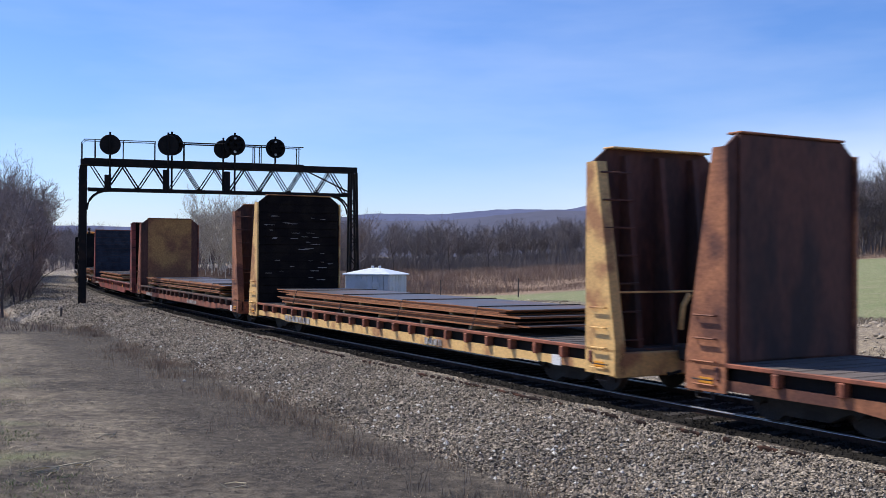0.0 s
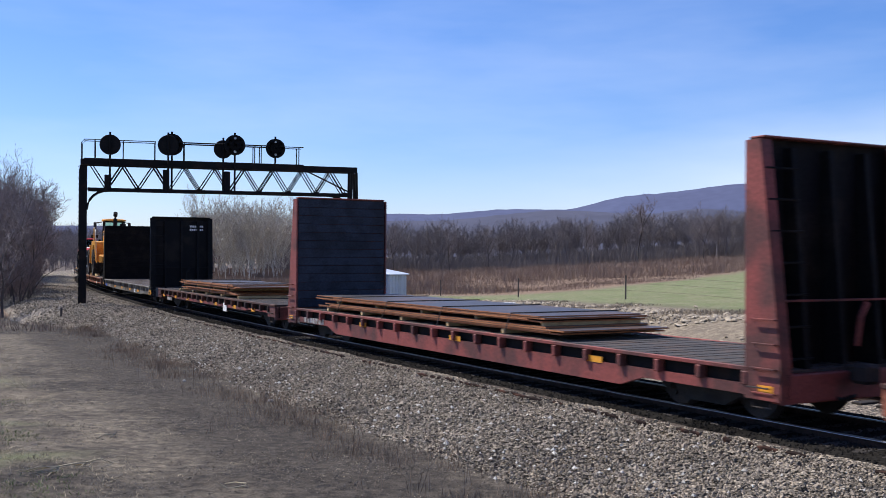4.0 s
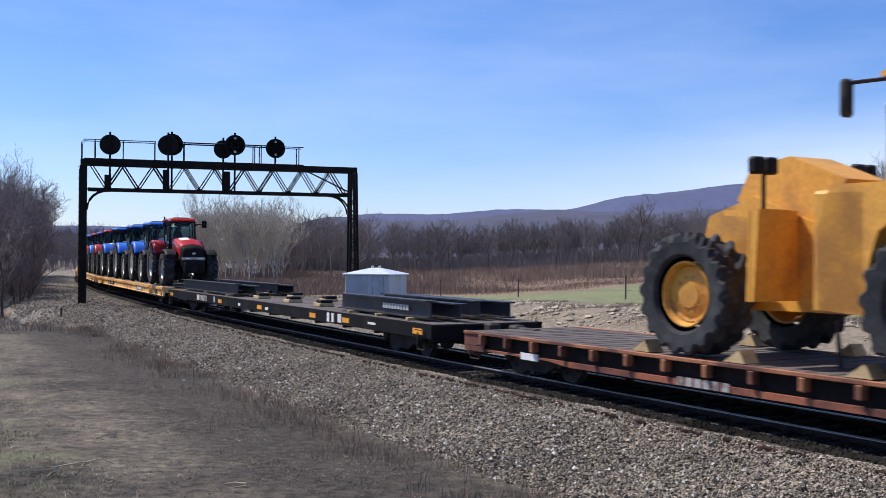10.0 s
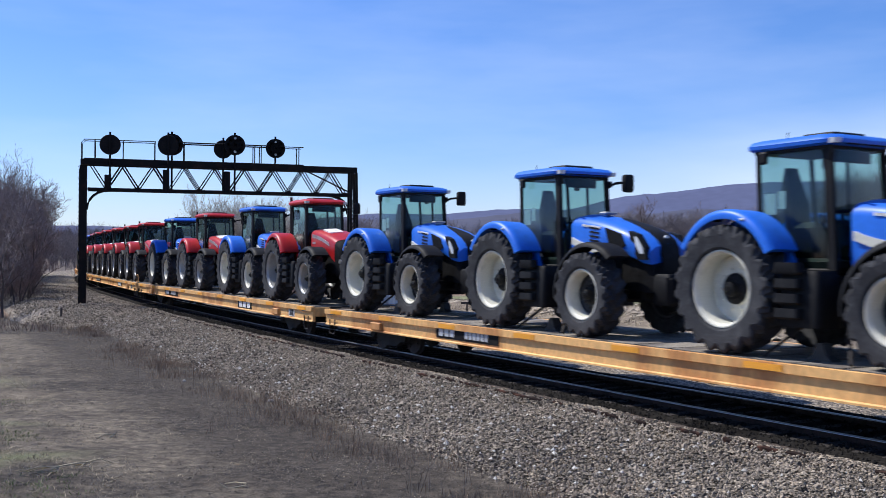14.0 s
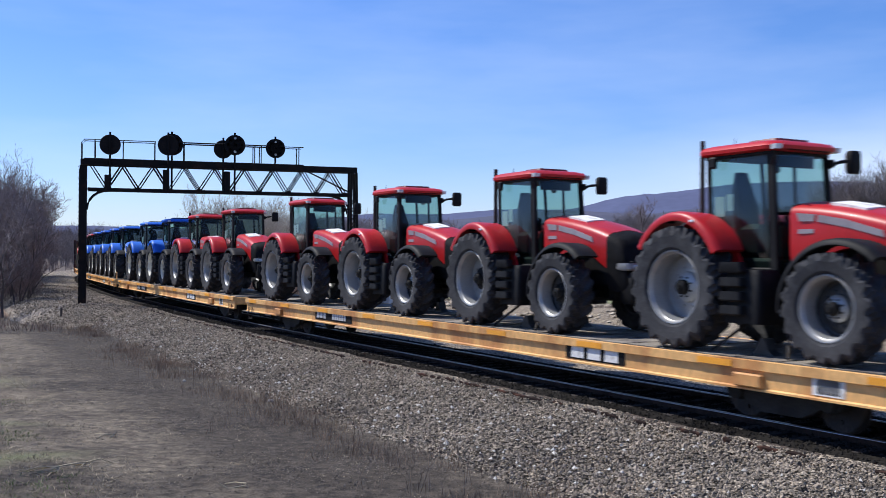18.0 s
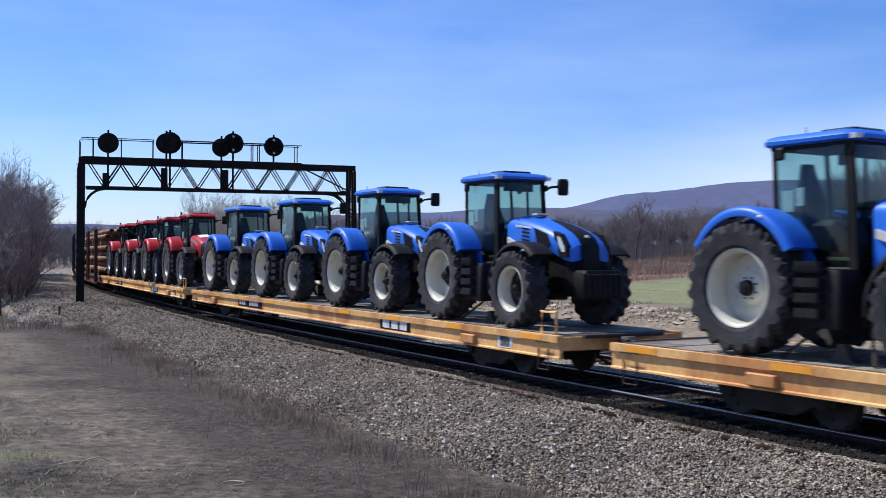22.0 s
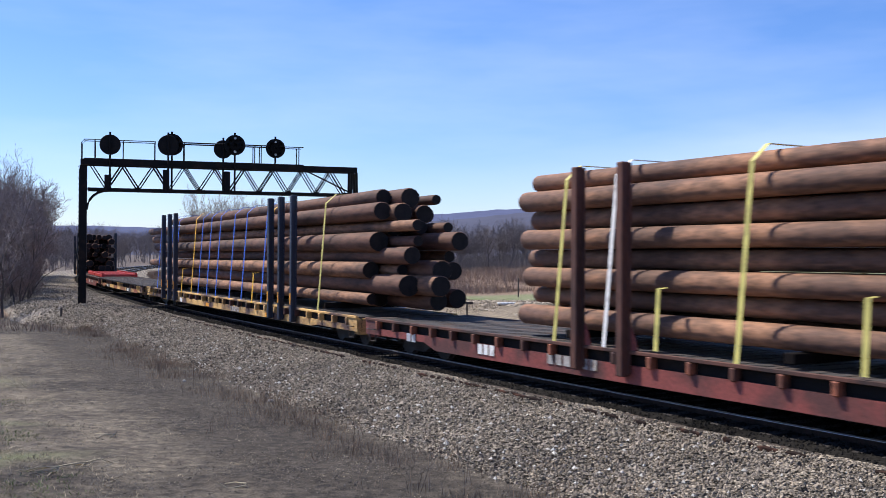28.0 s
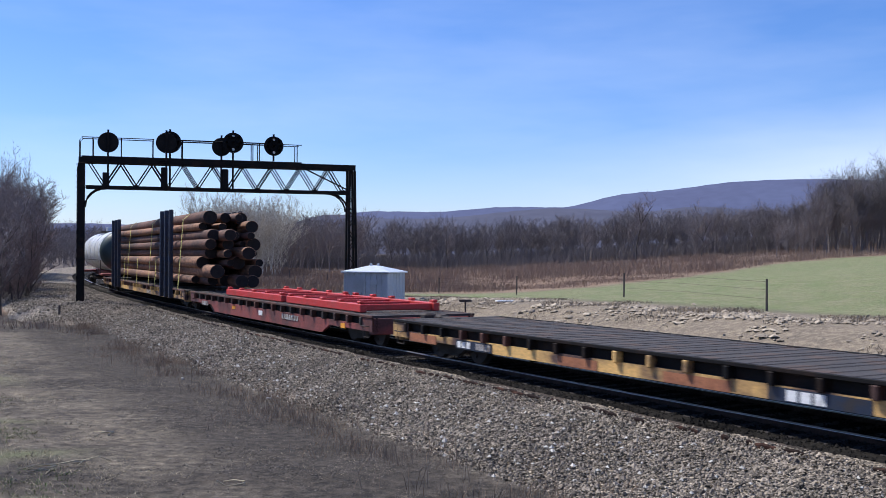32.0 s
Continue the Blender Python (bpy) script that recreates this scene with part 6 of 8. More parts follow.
def rim_shape(R, w, dish):
    """A deep rim: outer flange, stepped barrel and a dished disc with bolt ring."""
    ri, h = R * 0.60, w / 2
    sh = Shape()
    sh.lathe([(ri + 0.012, -h * 0.74), (ri - 0.004, -h * 0.80), (ri - 0.022, -h * 0.79), (ri - 0.030, -h * 0.66), (ri - 0.055, -h * 0.58), (ri - 0.075, dish * 0.4), (ri - 0.085, dish),
              (ri * 0.74, dish + 0.015), (ri * 0.62, dish - 0.015), (ri * 0.44, dish - 0.02), (ri * 0.42, dish - 0.045), (0.0, dish - 0.045)], (0, 0, 0), "y", 36)
    sh.slot = [1 if i % 11 >= 6 else 0 for i in range(len(sh.f))]
    sh.cur = 1
    sh.lathe([(ri + 0.012, h * 0.74), (ri - 0.03, h * 0.74), (ri - 0.10, h * 0.2), (ri - 0.09, dish + 0.02)], (0, 0, 0), "y", 28)
    for k in range(10):
        a = 2 * math.pi * k / 10
        sh.lathe([(0.0, dish - 0.05), (0.02, dish - 0.05), (0.024, dish - 0.01)], (ri * 0.54 * math.cos(a), 0, ri * 0.54 * math.sin(a)), "y", 6, False)
    return sh


def hub_shape(R, dish):
    sh = Shape()
    sh.lathe([(R * 0.25, dish - 0.03), (R * 0.245, dish - 0.07), (R * 0.21, dish - 0.10), (R * 0.15, dish - 0.12), (R * 0.13, dish - 0.125), (0.0, dish - 0.125)], (0, 0, 0), "y", 24)
    return sh


def cap_shape(R, dish):
    sh = Shape()
    sh.lathe([(R * 0.125, dish - 0.11), (R * 0.12, dish - 0.20), (R * 0.10, dish - 0.225), (R * 0.05, dish - 0.23), (R * 0.045, dish - 0.27), (0.0, dish - 0.27)], (0, 0, 0), "y", 16)
    for k in range(8):
        a = 2 * math.pi * (k + 0.5) / 8
        sh.lathe([(0.0, dish - 0.142), (0.017, dish - 0.142), (0.02, dish - 0.11)], (R * 0.165 * math.cos(a), 0, R * 0.165 * math.sin(a)), "y", 6, False)
    return sh


REAR_R, FRONT_R = 1.03, 0.81
TYRE_R = tyre_shape(REAR_R, 0.58, 20).mesh("tyre", "tyre")
TYRE_F = tyre_shape(FRONT_R, 0.52, 18).mesh("tyre", "tyre")
REAR_DISH, FRONT_DISH = 0.15, 0.10
# front discs are dark grey to paint the shade inside the rims
RIMS = {k: (rim_shape(REAR_R, 0.58, REAR_DISH).mesh("rim", k, k), rim_shape(FRONT_R, 0.52, FRONT_DISH).mesh("rim", k, "disc")) for k in ("silver", "cream")}
HUBS = {k: (hub_shape(REAR_R, REAR_DISH).mesh("hub", k), hub_shape(FRONT_R, FRONT_DISH).mesh("hub", k)) for k in ("plastic", "silver", "cream")}
HUB_CAP = (cap_shape(REAR_R, REAR_DISH).mesh("hub_cap", "plastic"), cap_shape(FRONT_R, FRONT_DISH).mesh("hub_cap", "plastic"))


def fender(x0, R, y0, y1, a0, a1, z0, thick=0.035, n=22, lip=0.07):
    """A curved mudguard over a wheel: a rounded shell with a turned-down outer lip, swept round the wheel."""
    d = 1 if y1 > y0 else -1
    ring = [(y0, 0.0), (y0, thick), (y1 - d * 0.14, thick + 0.012), (y1 - d * 0.06, thick + 0.004), (y1 - d * 0.015, thick - 0.03), (y1, thick - 0.075), (y1 - d * 0.01, -lip),
            (y1 - d * 0.035, -lip), (y1 - d * 0.04, thick - 0.09), (y1 - d * 0.07, -0.012)]
    m = len(ring)
    vs, fs = [], [tuple(range(m)), tuple(range(m * n - 1, m * n - m - 1, -1))]
    for i in range(n):
        a = a0 + (a1 - a0) * i / (n - 1)
        for y, r in ring:
            vs.append((x0 + (R + r) * math.cos(a), y, z0 + (R + r) * math.sin(a)))
    for i in range(n - 1):
        for k in range(m):
            fs.append((i * m + k, i * m + (k + 1) % m, (i + 1) * m + (k + 1) % m, (i + 1) * m + k))
    return Shape().add(vs, fs, True)


def loft(sections, smooth=False):
    """Joins rings of equal length (lists of points) into one closed body."""
    n = len(sections[0])
    vs = [p for s in sections for p in s]
    fs = [tuple(range(n))[::-1], tuple(range(len(vs) - n, len(vs)))]
    for i in range(len(sections) - 1):
        for k in range(n):
            fs.append((i * n + k, i * n + (k + 1) % n, (i + 1) * n + (k + 1) % n, (i + 1) * n + k))
    return Shape().add(vs, fs, smooth)


def hood_ring(x, w, z0, z1, ch=0.12, wt=0.8):
    """A cross-section of a bonnet: flat sides, chamfered shoulders, slightly crowned top."""
    t = w * wt
    return [(x, -w, z0), (x, w, z0), (x, w, z1 - ch * 1.2), (x, t, z1 - 0.03), (x, 0, z1), (x, -t, z1 - 0.03), (x, -w, z1 - ch * 1.2)]


def round_ring(x, w, z0, z1, r=0.2, tuck=0.02, lean=0.0):
    """A bonnet section with rounded shoulders and a crowned top; lean pushes the top back."""
    half = [(w - tuck, z0), (w, z0 + 0.25 * (z1 - r - z0)), (w, z1 - r)]
    half += [(w - r * 1.15 * (1 - math.cos(a)), z1 - r + (r - 0.04) * math.sin(a)) for a in np.linspace(0.3, math.pi / 2, 5)]
    half += [((w - r * 1.15) * 0.5, z1 - 0.012), (0.0, z1)]
    pts = [(y, z) for y, z in half] + [(-y, z) for y, z in half[-2::-1]]
    return [(x - lean * max(0.0, (z - z0) / (z1 - z0)), y, z) for y, z in pts]


def plan_ring(x0, x1, w, z, rf, rr, n=6):
    """A level ring with rounded corners: rf at the front end, rr at the rear end."""
    pts = []
    for cx, cy, r, a in ((x1 - rf, w - rf, rf, 0), (x0 + rr, w - rr, rr, 90), (x0 + rr, -w + rr, rr, 180), (x1 - rf, -w + rf, rf, 270)):
        pts += [(cx + r * math.cos(math.radians(a + q)), cy + r * math.sin(math.radians(a + q)), z) for q in np.linspace(0, 90, n)]
    return pts


def raised(sh):
    """Lifts the upper body over the wheels and draws the nose out."""
    sh.v = [(x + 0.22 * max(0.0, min(1.0, (x - 2.2) / 1.4)), y * 1.065, z if z < 1.25 else 1.25 + (z - 1.25) * 1.105) for x, y, z in sh.v]
    return sh


def tractor(paint, rims, hub, label, group, stack=True, paper=True):
    """Local x forward, rear axle over x = 0, wheels on z = 0."""
    tr = thing("tractor", label, "tractor", group)
    red = paint == "red"

    def tpart(name, sh, mats, parent, label="", at=None):
        return part(name, raised(sh), mats, parent, label, at)

    def housed(sh):
        """The cab stands narrower and further forward than the axle box."""
        sh.v = [(0.755 + x * 0.79, y * 0.74, z) for x, y, z in sh.v]
        return sh

    def cpart(name, sh, mats, parent, label="", at=None):
        return tpart(name, housed(sh), mats, parent, label, at)

    def both(a, b):
        return min(a, b), max(a, b)

    for x, R, w, yc, ty, k in ((0.0, REAR_R, 0.58, 1.08, TYRE_R, 0), (3.12, FRONT_R, 0.52, 1.06, TYRE_F, 1)):
        for side in (-1, 1):
            turn = pose(x, side * yc, R, 0, 0, 0 if side < 0 else 180)
            wh = part("wheel", HUBS[hub][k], None, tr, "dark wheel hub" if hub == "plastic" else "pale wheel hub", at=turn)
            part("tyre", ty, None, wh, "dusty black lugged tyre")
            part("rim", RIMS[rims][k], None, wh)
            part("hub_cap", HUB_CAP[k], None, wh, "black planetary hub cap")
    part("chassis", Shape().box(-0.7, 1.3, -0.32, 0.32, 0.62, 1.30, 0.08).box(1.2, 3.75, -0.27, 0.27, 0.66, 1.22, 0.06).box(-0.35, 0.35, -0.8, 0.8, 0.82, 1.12, 0.08), "plastic", tr, "black cast chassis and axles")
    part("front_axle", Shape().box(2.96, 3.28, -0.80, 0.80, 0.66, 0.92, 0.05), "plastic", tr)
    part("engine_block", Shape().box(1.75, 3.5, -0.36, 0.36, 1.1, 1.75, 0.06).box(2.0, 2.5, -0.5, 0.5, 0.98, 1.5, 0.05), "plastic", tr, "black engine block under the bonnet")
    part("steering_ram", Shape().tube([(3.34, -0.75, 0.86), (3.34, 0.75, 0.86)], 0.05, 8), "plastic", tr)
    # bonnet
    if red:
        secs = [(1.84, 0.53, 1.42, 2.31), (2.05, 0.54, 1.42, 2.305), (2.35, 0.55, 1.46, 2.28), (2.65, 0.555, 1.60, 2.24), (2.95, 0.555, 1.66, 2.185), (3.25, 0.55, 1.58, 2.12), (3.5, 0.54, 1.42, 2.055), (3.72, 0.525, 1.30, 1.985)]
        tpart("hood", loft([round_ring(x, w, a, b, 0.20, 0.015) for x, w, a, b in secs], True), paint, tr, "glossy red bonnet")
        nose = [round_ring(3.725, 0.522, 0.90, 1.975, 0.2, 0.05), round_ring(3.95, 0.52, 0.86, 1.915, 0.2, 0.06), round_ring(4.12, 0.505, 0.85, 1.84, 0.2, 0.06, 0.04), round_ring(4.26, 0.48, 0.86, 1.72, 0.2, 0.06, 0.10), round_ring(4.34, 0.45, 0.9, 1.5, 0.18, 0.06, 0.12)]
        tpart("grille", loft(nose, True), "grille", tr, "black mesh grille")
        tpart("hood_badge", Shape().box(4.27, 4.30, -0.07, 0.07, 1.52, 1.60, 0.01), "chrome", tr)
        for i in range(4):
            z = 1.42 - i * 0.12
            tpart("grille_bar", Shape().box(4.28 + 0.02 * i, 4.335 + 0.015 * i, -0.40, 0.40, z - 0.015, z + 0.015, 0.01), "plastic", tr)
        tpart("side_grille", Shape().prism([(2.9, 1.30), (3.3, 1.50), (3.71, 1.34), (3.71, 0.98), (2.9, 0.98)], -0.50, 0.50), "plastic", tr, "black lower engine side")
        tpart("lamp_bar", loft([plan_ring(4.0, 4.36, 0.50, 1.27, 0.12, 0.02), plan_ring(4.0, 4.38, 0.515, 1.30, 0.12, 0.02), plan_ring(4.0, 4.37, 0.51, 1.395, 0.12, 0.02)], True), "silver", tr, "silver headlamp band")
        for y in (-1, 1):
            tpart("headlamp", Shape().box(4.2, 4.385, *both(y * 0.14, y * 0.40), 1.295, 1.375, 0.02), "lens", tr)
            tpart("stripe", Shape().prism([(1.98, 2.13), (2.32, 2.10), (2.30, 2.005), (2.04, 2.01)], *both(y * 0.54, y * 0.560)), "decal", tr, "grey decal stripe")
            tpart("stripe", Shape().prism([(2.37, 2.095), (2.8, 2.02), (3.35, 1.86), (3.38, 1.77), (2.85, 1.905), (2.36, 2.0)], *both(y * 0.54, y * 0.563)), "decal", tr, "grey decal stripe")
            tpart("badge", Shape().box(2.02, 2.30, *both(y * 0.54, y * 0.556), 1.84, 1.90), "decal", tr)
            tpart("lower_panel", Shape().prism([(1.6, 1.43), (2.6, 1.5), (2.75, 1.25), (2.4, 1.0), (1.6, 1.05)], *both(y * 0.30, y * 0.48)), "plastic", tr)
        if paper:
            tpart("paper_sheet", loft([[(2.42, -0.36, 2.23), (2.42, 0.06, 2.27), (2.42, 0.06, 2.30), (2.42, -0.36, 2.268)], [(2.68, -0.36, 2.19), (2.68, 0.06, 2.23), (2.68, 0.06, 2.262), (2.68, -0.36, 2.228)], [(2.98, -0.36, 2.13), (2.98, 0.06, 2.16), (2.98, 0.06, 2.20), (2.98, -0.36, 2.165)]]), "white", tr, "white paper sheet taped on the bonnet")
    else:
        secs = [(1.84, 0.50, 1.36, 2.30), (2.05, 0.515, 1.36, 2.295), (2.35, 0.53, 1.46, 2.265), (2.7, 0.545, 1.62, 2.21), (3.0, 0.55, 1.66, 2.145), (3.3, 0.545, 1.60, 2.06), (3.6, 0.525, 1.48, 1.955), (3.82, 0.49, 1.40, 1.85), (3.95, 0.45, 1.38, 1.74)]
        tpart("hood", loft([round_ring(x, w, a, b, 0.24, 0.02) for x, w, a, b in secs], True), paint, tr, "glossy blue bonnet")
        top = [(2.75, 0.05, 2.19), (2.95, 0.10, 2.15), (3.2, 0.14, 2.085), (3.45, 0.17, 2.008), (3.7, 0.19, 1.912), (3.88, 0.20, 1.80), (3.98, 0.20, 1.64), (4.02, 0.20, 1.38)]
        tpart("hood_top", loft([[(x, -w, z - 0.14), (x, w, z - 0.14), (x + 0.012, w, z + 0.004), (x + 0.02, 0, z + 0.02), (x + 0.012, -w, z + 0.004)] for x, w, z in top], True), "plastic", tr, "black grille band over the bonnet")
        tpart("hood_badge", Shape().lathe([(0.0, 3.885), (0.05, 3.88), (0.055, 3.86)], (0, 0, 1.83), "x", 12), "chrome", tr)
        nose = [round_ring(3.2, 0.42, 0.92, 1.56, 0.12), round_ring(3.8, 0.42, 0.86, 1.52, 0.12), round_ring(4.02, 0.40, 0.88, 1.40, 0.12)]
        tpart("grille", loft(nose, True), "grille", tr, "black lower grille")
        for y in (-1, 1):
            tpart("headlamp", Shape().prism([(3.60, 1.86), (3.68, 1.84), (3.84, 1.66), (3.86, 1.56), (3.76, 1.56), (3.64, 1.70)], *both(y * 0.40, y * 0.524)), "lens", tr, "clear slanted headlamp")
            tpart("headlamp_rim", Shape().prism([(3.46, 1.95), (3.68, 1.89), (3.90, 1.67), (3.94, 1.46), (3.70, 1.46), (3.54, 1.65)], *both(y * 0.40, y * 0.522)), "plastic", tr)
            tpart("vent", Shape().prism([(2.88, 2.02), (3.30, 1.90), (3.42, 1.70), (3.30, 1.64), (2.98, 1.74)], *both(y * 0.50, y * 0.556)), "grille", tr, "black mesh air inlet")
            sh = Shape()
            for i in range(5):
                z = 2.05 - i * 0.075
                sh.prism([(2.46, z), (2.72, z - 0.03), (2.73, z - 0.065), (2.47, z - 0.035)], *both(y * 0.52, y * 0.553))
            tpart("louvres", sh, "plastic", tr)
            tpart("stripe", Shape().prism([(1.92, 1.86), (2.15, 1.79), (2.55, 1.70), (2.72, 1.60), (2.55, 1.58), (2.3, 1.62), (1.92, 1.74)], *both(y * 0.48, y * 0.553)), "cream", tr, "cream swoosh decal")
            tpart("badge", Shape().prism([(2.25, 2.10), (2.75, 2.04), (2.75, 2.0), (2.25, 2.06)], *both(y * 0.48, y * 0.545)), "white", tr)
        tpart("wiper_box", Shape().box(2.3, 2.5, -0.2, 0.1, 2.28, 2.33, 0.03), "silver", tr)
    # cab
    W = 0.84
    cab = tpart("cab_frame", Shape(), "plastic", tr, "black cab pillars")
    sh = Shape()
    corners = {"a": ((1.12, W, 1.30), (0.94, W - 0.06, 3.04)), "b": ((0.18, W + 0.02, 1.25), (0.10, W - 0.04, 3.02)), "c": ((-0.66, W, 1.60), (-0.80, W - 0.06, 3.04))}
    for side in (-1, 1):
        for nm, (lo, hi) in corners.items():
            if nm == "b" and side < 0:
                continue
            wide = {"a": 0.17 if side < 0 else 0.09, "b": 0.045, "c": 0.075}[nm]
            sh.bar((lo[0], side * lo[1], lo[2]), (hi[0], side * hi[1], hi[2]), wide, 0.10 if nm == "a" else 0.06)
        sh.box(0.0, 1.12, side * W - 0.04, side * W + 0.04, 1.20, 1.36, 0.02)
        sh.box(-0.75, 0.2, side * W - 0.04, side * W + 0.04, 1.58, 1.66, 0.02)
    sh.box(-0.78, -0.66, -W, W, 1.58, 1.68, 0.02).box(1.06, 1.14, -W, W, 1.35, 1.48, 0.02)
    sh.box(-0.72, 1.1, -W, W, 1.18, 1.26, 0.02).box(-0.85, 1.0, -W, W, 2.99, 3.05, 0.01)
    cab.data = raised(housed(sh)).mesh("cab_frame", "plastic")
    rows = ((1.34, 0.0, 0.02), (1.8, 0.0, 0.05), (2.4, 0.03, 0.04), (3.0, 0.06, 0.0))
    for side in (-1, 1):
        vs, fs = [], []
        for z, tip, bow in rows:
            k = (z - 1.34) / 1.66
            xa, xb = -0.66 - 0.13 * k, 1.09 - 0.16 * k
            for u in np.linspace(0, 1, 7):
                vs.append((xa + (xb - xa) * u, side * (W - tip + bow * math.sin(u * math.pi)), z))
        fs = [(r * 7 + c, r * 7 + c + 1, r * 7 + c + 8, r * 7 + c + 7) for r in range(3) for c in range(6)]
        cpart("side_window", Shape().add(vs, fs, True), "glass", cab, "tinted curved side glass")
        cpart("door_handle", Shape().tube([(0.98, side * (W + 0.05), 1.5), (0.9, side * (W + 0.06), 2.2)], 0.018, 6), "plastic", cab)
    cpart("windscreen", Shape().add([(1.12 + 0.07 * math.sin(u * math.pi) - 0.18 * k, (2 * u - 1) * (W - 0.05 - 0.05 * k), 1.44 + 1.58 * k) for k in (0, 0.5, 1) for u in np.linspace(0, 1, 7)],
                                    [(r * 7 + c, r * 7 + c + 1, r * 7 + c + 8, r * 7 + c + 7) for r in range(2) for c in range(6)], True), "glass", cab, "tinted curved windscreen")
    cpart("rear_window", Shape().add([(-0.70, -W + 0.04, 1.68), (-0.70, W - 0.04, 1.68), (-0.81, W - 0.1, 3.0), (-0.81, -W + 0.1, 3.0)], [(0, 1, 2, 3)]), "glass", cab)
    cpart("console", Shape().box(-0.7, 1.05, -0.74, 0.74, 1.27, 1.50, 0.05).box(0.0, 0.6, -0.72, -0.42, 1.5, 2.0, 0.08).box(0.80, 1.08, -0.55, 0.55, 1.45, 2.02, 0.08).box(-0.5, 0.2, 0.42, 0.72, 1.5, 1.95, 0.06), "plastic", tr, "black cab floor, armrest and dashboard")
    cpart("seat", loft([plan_ring(-0.45, 0.22, 0.30, 1.5, 0.1, 0.1), plan_ring(-0.5, 0.26, 0.33, 1.75, 0.12, 0.1), plan_ring(-0.5, 0.24, 0.31, 1.88, 0.12, 0.1)], True), "plastic", tr, "black operator seat")
    cpart("seat_back", loft([plan_ring(-0.55, -0.30, 0.28, 1.85, 0.08, 0.08), plan_ring(-0.64, -0.38, 0.31, 2.3, 0.08, 0.08), plan_ring(-0.70, -0.48, 0.26, 2.50, 0.08, 0.08), plan_ring(-0.72, -0.56, 0.15, 2.82, 0.07, 0.07)], True), "plastic", tr, "black seat back")
    cpart("steering_wheel", Shape().tube([(0.88, 0, 1.5), (0.62, 0, 2.12)], 0.05, 8).lathe([(0.19, -0.02), (0.215, 0.0), (0.19, 0.02), (0.17, 0.0), (0.19, -0.02)], (0.58, 0, 2.16), "z", 18), "plastic", tr)
    cpart("monitor", Shape().box(0.78, 0.83, -0.66, -0.42, 2.0, 2.26, 0.02).tube([(0.8, -0.6, 1.4), (0.8, -0.56, 2.05)], 0.025, 6), "plastic", tr, "dark cab monitor")
    cpart("cab_sticker", Shape().box(-0.58, -0.30, -W + 0.02, -W + 0.026, 2.12, 2.42), "paper", tr, "white paper sheet in the window")
    cpart("cab_sticker", Shape().box(-0.24, -0.06, -W + 0.02, -W + 0.026, 2.2, 2.45), "paper", tr, "white paper sheet in the window")
    cpart("sun_visor", Shape().box(0.84, 0.9, -0.5, 0.5, 2.82, 2.99, 0.01), "plastic", tr)
    roof = cpart("roof", loft([plan_ring(-0.93, 1.10, 0.90, 3.035, 0.30, 0.16), plan_ring(-0.99, 1.24, 0.96, 3.06, 0.34, 0.18), plan_ring(-0.99, 1.25, 0.97, 3.11, 0.34, 0.18), plan_ring(-0.95, 1.16, 0.91, 3.165, 0.32, 0.18),
                               plan_ring(-0.80, 0.98, 0.78, 3.195, 0.30, 0.16), plan_ring(-0.5, 0.7, 0.5, 3.205, 0.25, 0.14)], True), paint, tr, "rounded red cab roof" if red else "rounded blue cab roof")
    cpart("hatch", loft([plan_ring(0.0, 0.85, 0.52, 3.19, 0.1, 0.1), plan_ring(0.04, 0.80, 0.48, 3.245, 0.1, 0.1)], True), "red_dark" if red else "plastic", roof, "dark roof hatch")
    cpart("aerial", Shape().tube([(0.02, -0.84, 3.1), (0.02, -0.84, 3.27)], 0.008, 5), "plastic", roof)
    cpart("lamp_recess", Shape().box(0.98, 1.235, -0.6, 0.6, 3.045, 3.10, 0.02), "plastic", roof)
    for side in (-1, 1):
        cpart("work_lamp", loft([plan_ring(1.02, 1.22, 0.08, 3.05, 0.04, 0.02), plan_ring(1.02, 1.245, 0.09, 3.12, 0.05, 0.02)], True), "lens", roof, at=(0, side * 0.66, 0))
        cpart("work_lamp", Shape().box(-1.0, -0.9, side * 0.7 - 0.08, side * 0.7 + 0.08, 3.05, 3.13, 0.02), "plastic", roof)
        cpart("work_lamp", Shape().box(-0.62, -0.42, *both(side * 0.88, side * 0.98), 2.84, 3.02, 0.03), "plastic", roof)
        # rear fender
        fd = tpart("fender", fender(0.02, 1.09, side * 0.66, side * 1.24, math.radians(30), math.radians(146), 1.04, 0.06), paint, tr, "painted rear mudguard")
        tpart("fender_skirt", Shape().prism([(-0.85, 1.62), (-0.62, 1.88), (-0.32, 2.03), (0.0, 2.08), (0.32, 2.03), (0.66, 1.84), (0.88, 1.62), (1.03, 1.32), (0.6, 1.2), (0.0, 1.25), (-0.7, 1.4)], *both(side * 0.64, side * 0.69)), paint, fd)
        tpart("marker_lamp", Shape().box(0.40, 0.50, *both(side * 1.18, side * 1.25), 2.02, 2.06, 0.01), "lens", fd)
        tpart("rear_lamp", Shape().box(-0.52, -0.34, *both(side * 0.85, side * 1.05), 2.03, 2.17, 0.03), "plastic", fd, "black rear work lamp")
        tpart("front_fender", fender(3.10, 0.89, side * 0.70, side * 1.20, math.radians(48), math.radians(188), 0.83, 0.03, 20, 0.05), "plastic", tr, "black front mudguard")
        tpart("fender_arm", Shape().tube([(3.1, side * 0.4, 1.05), (3.1, side * 0.75, 1.2), (3.1, side * 0.85, 1.68)], 0.035, 6), "plastic", tr)
        cpart("cab_skirt", Shape().box(-0.35, 1.1, *both(side * 0.72, side * 0.9), 0.95, 1.32, 0.05), "plastic", tr, "black lower door panel")
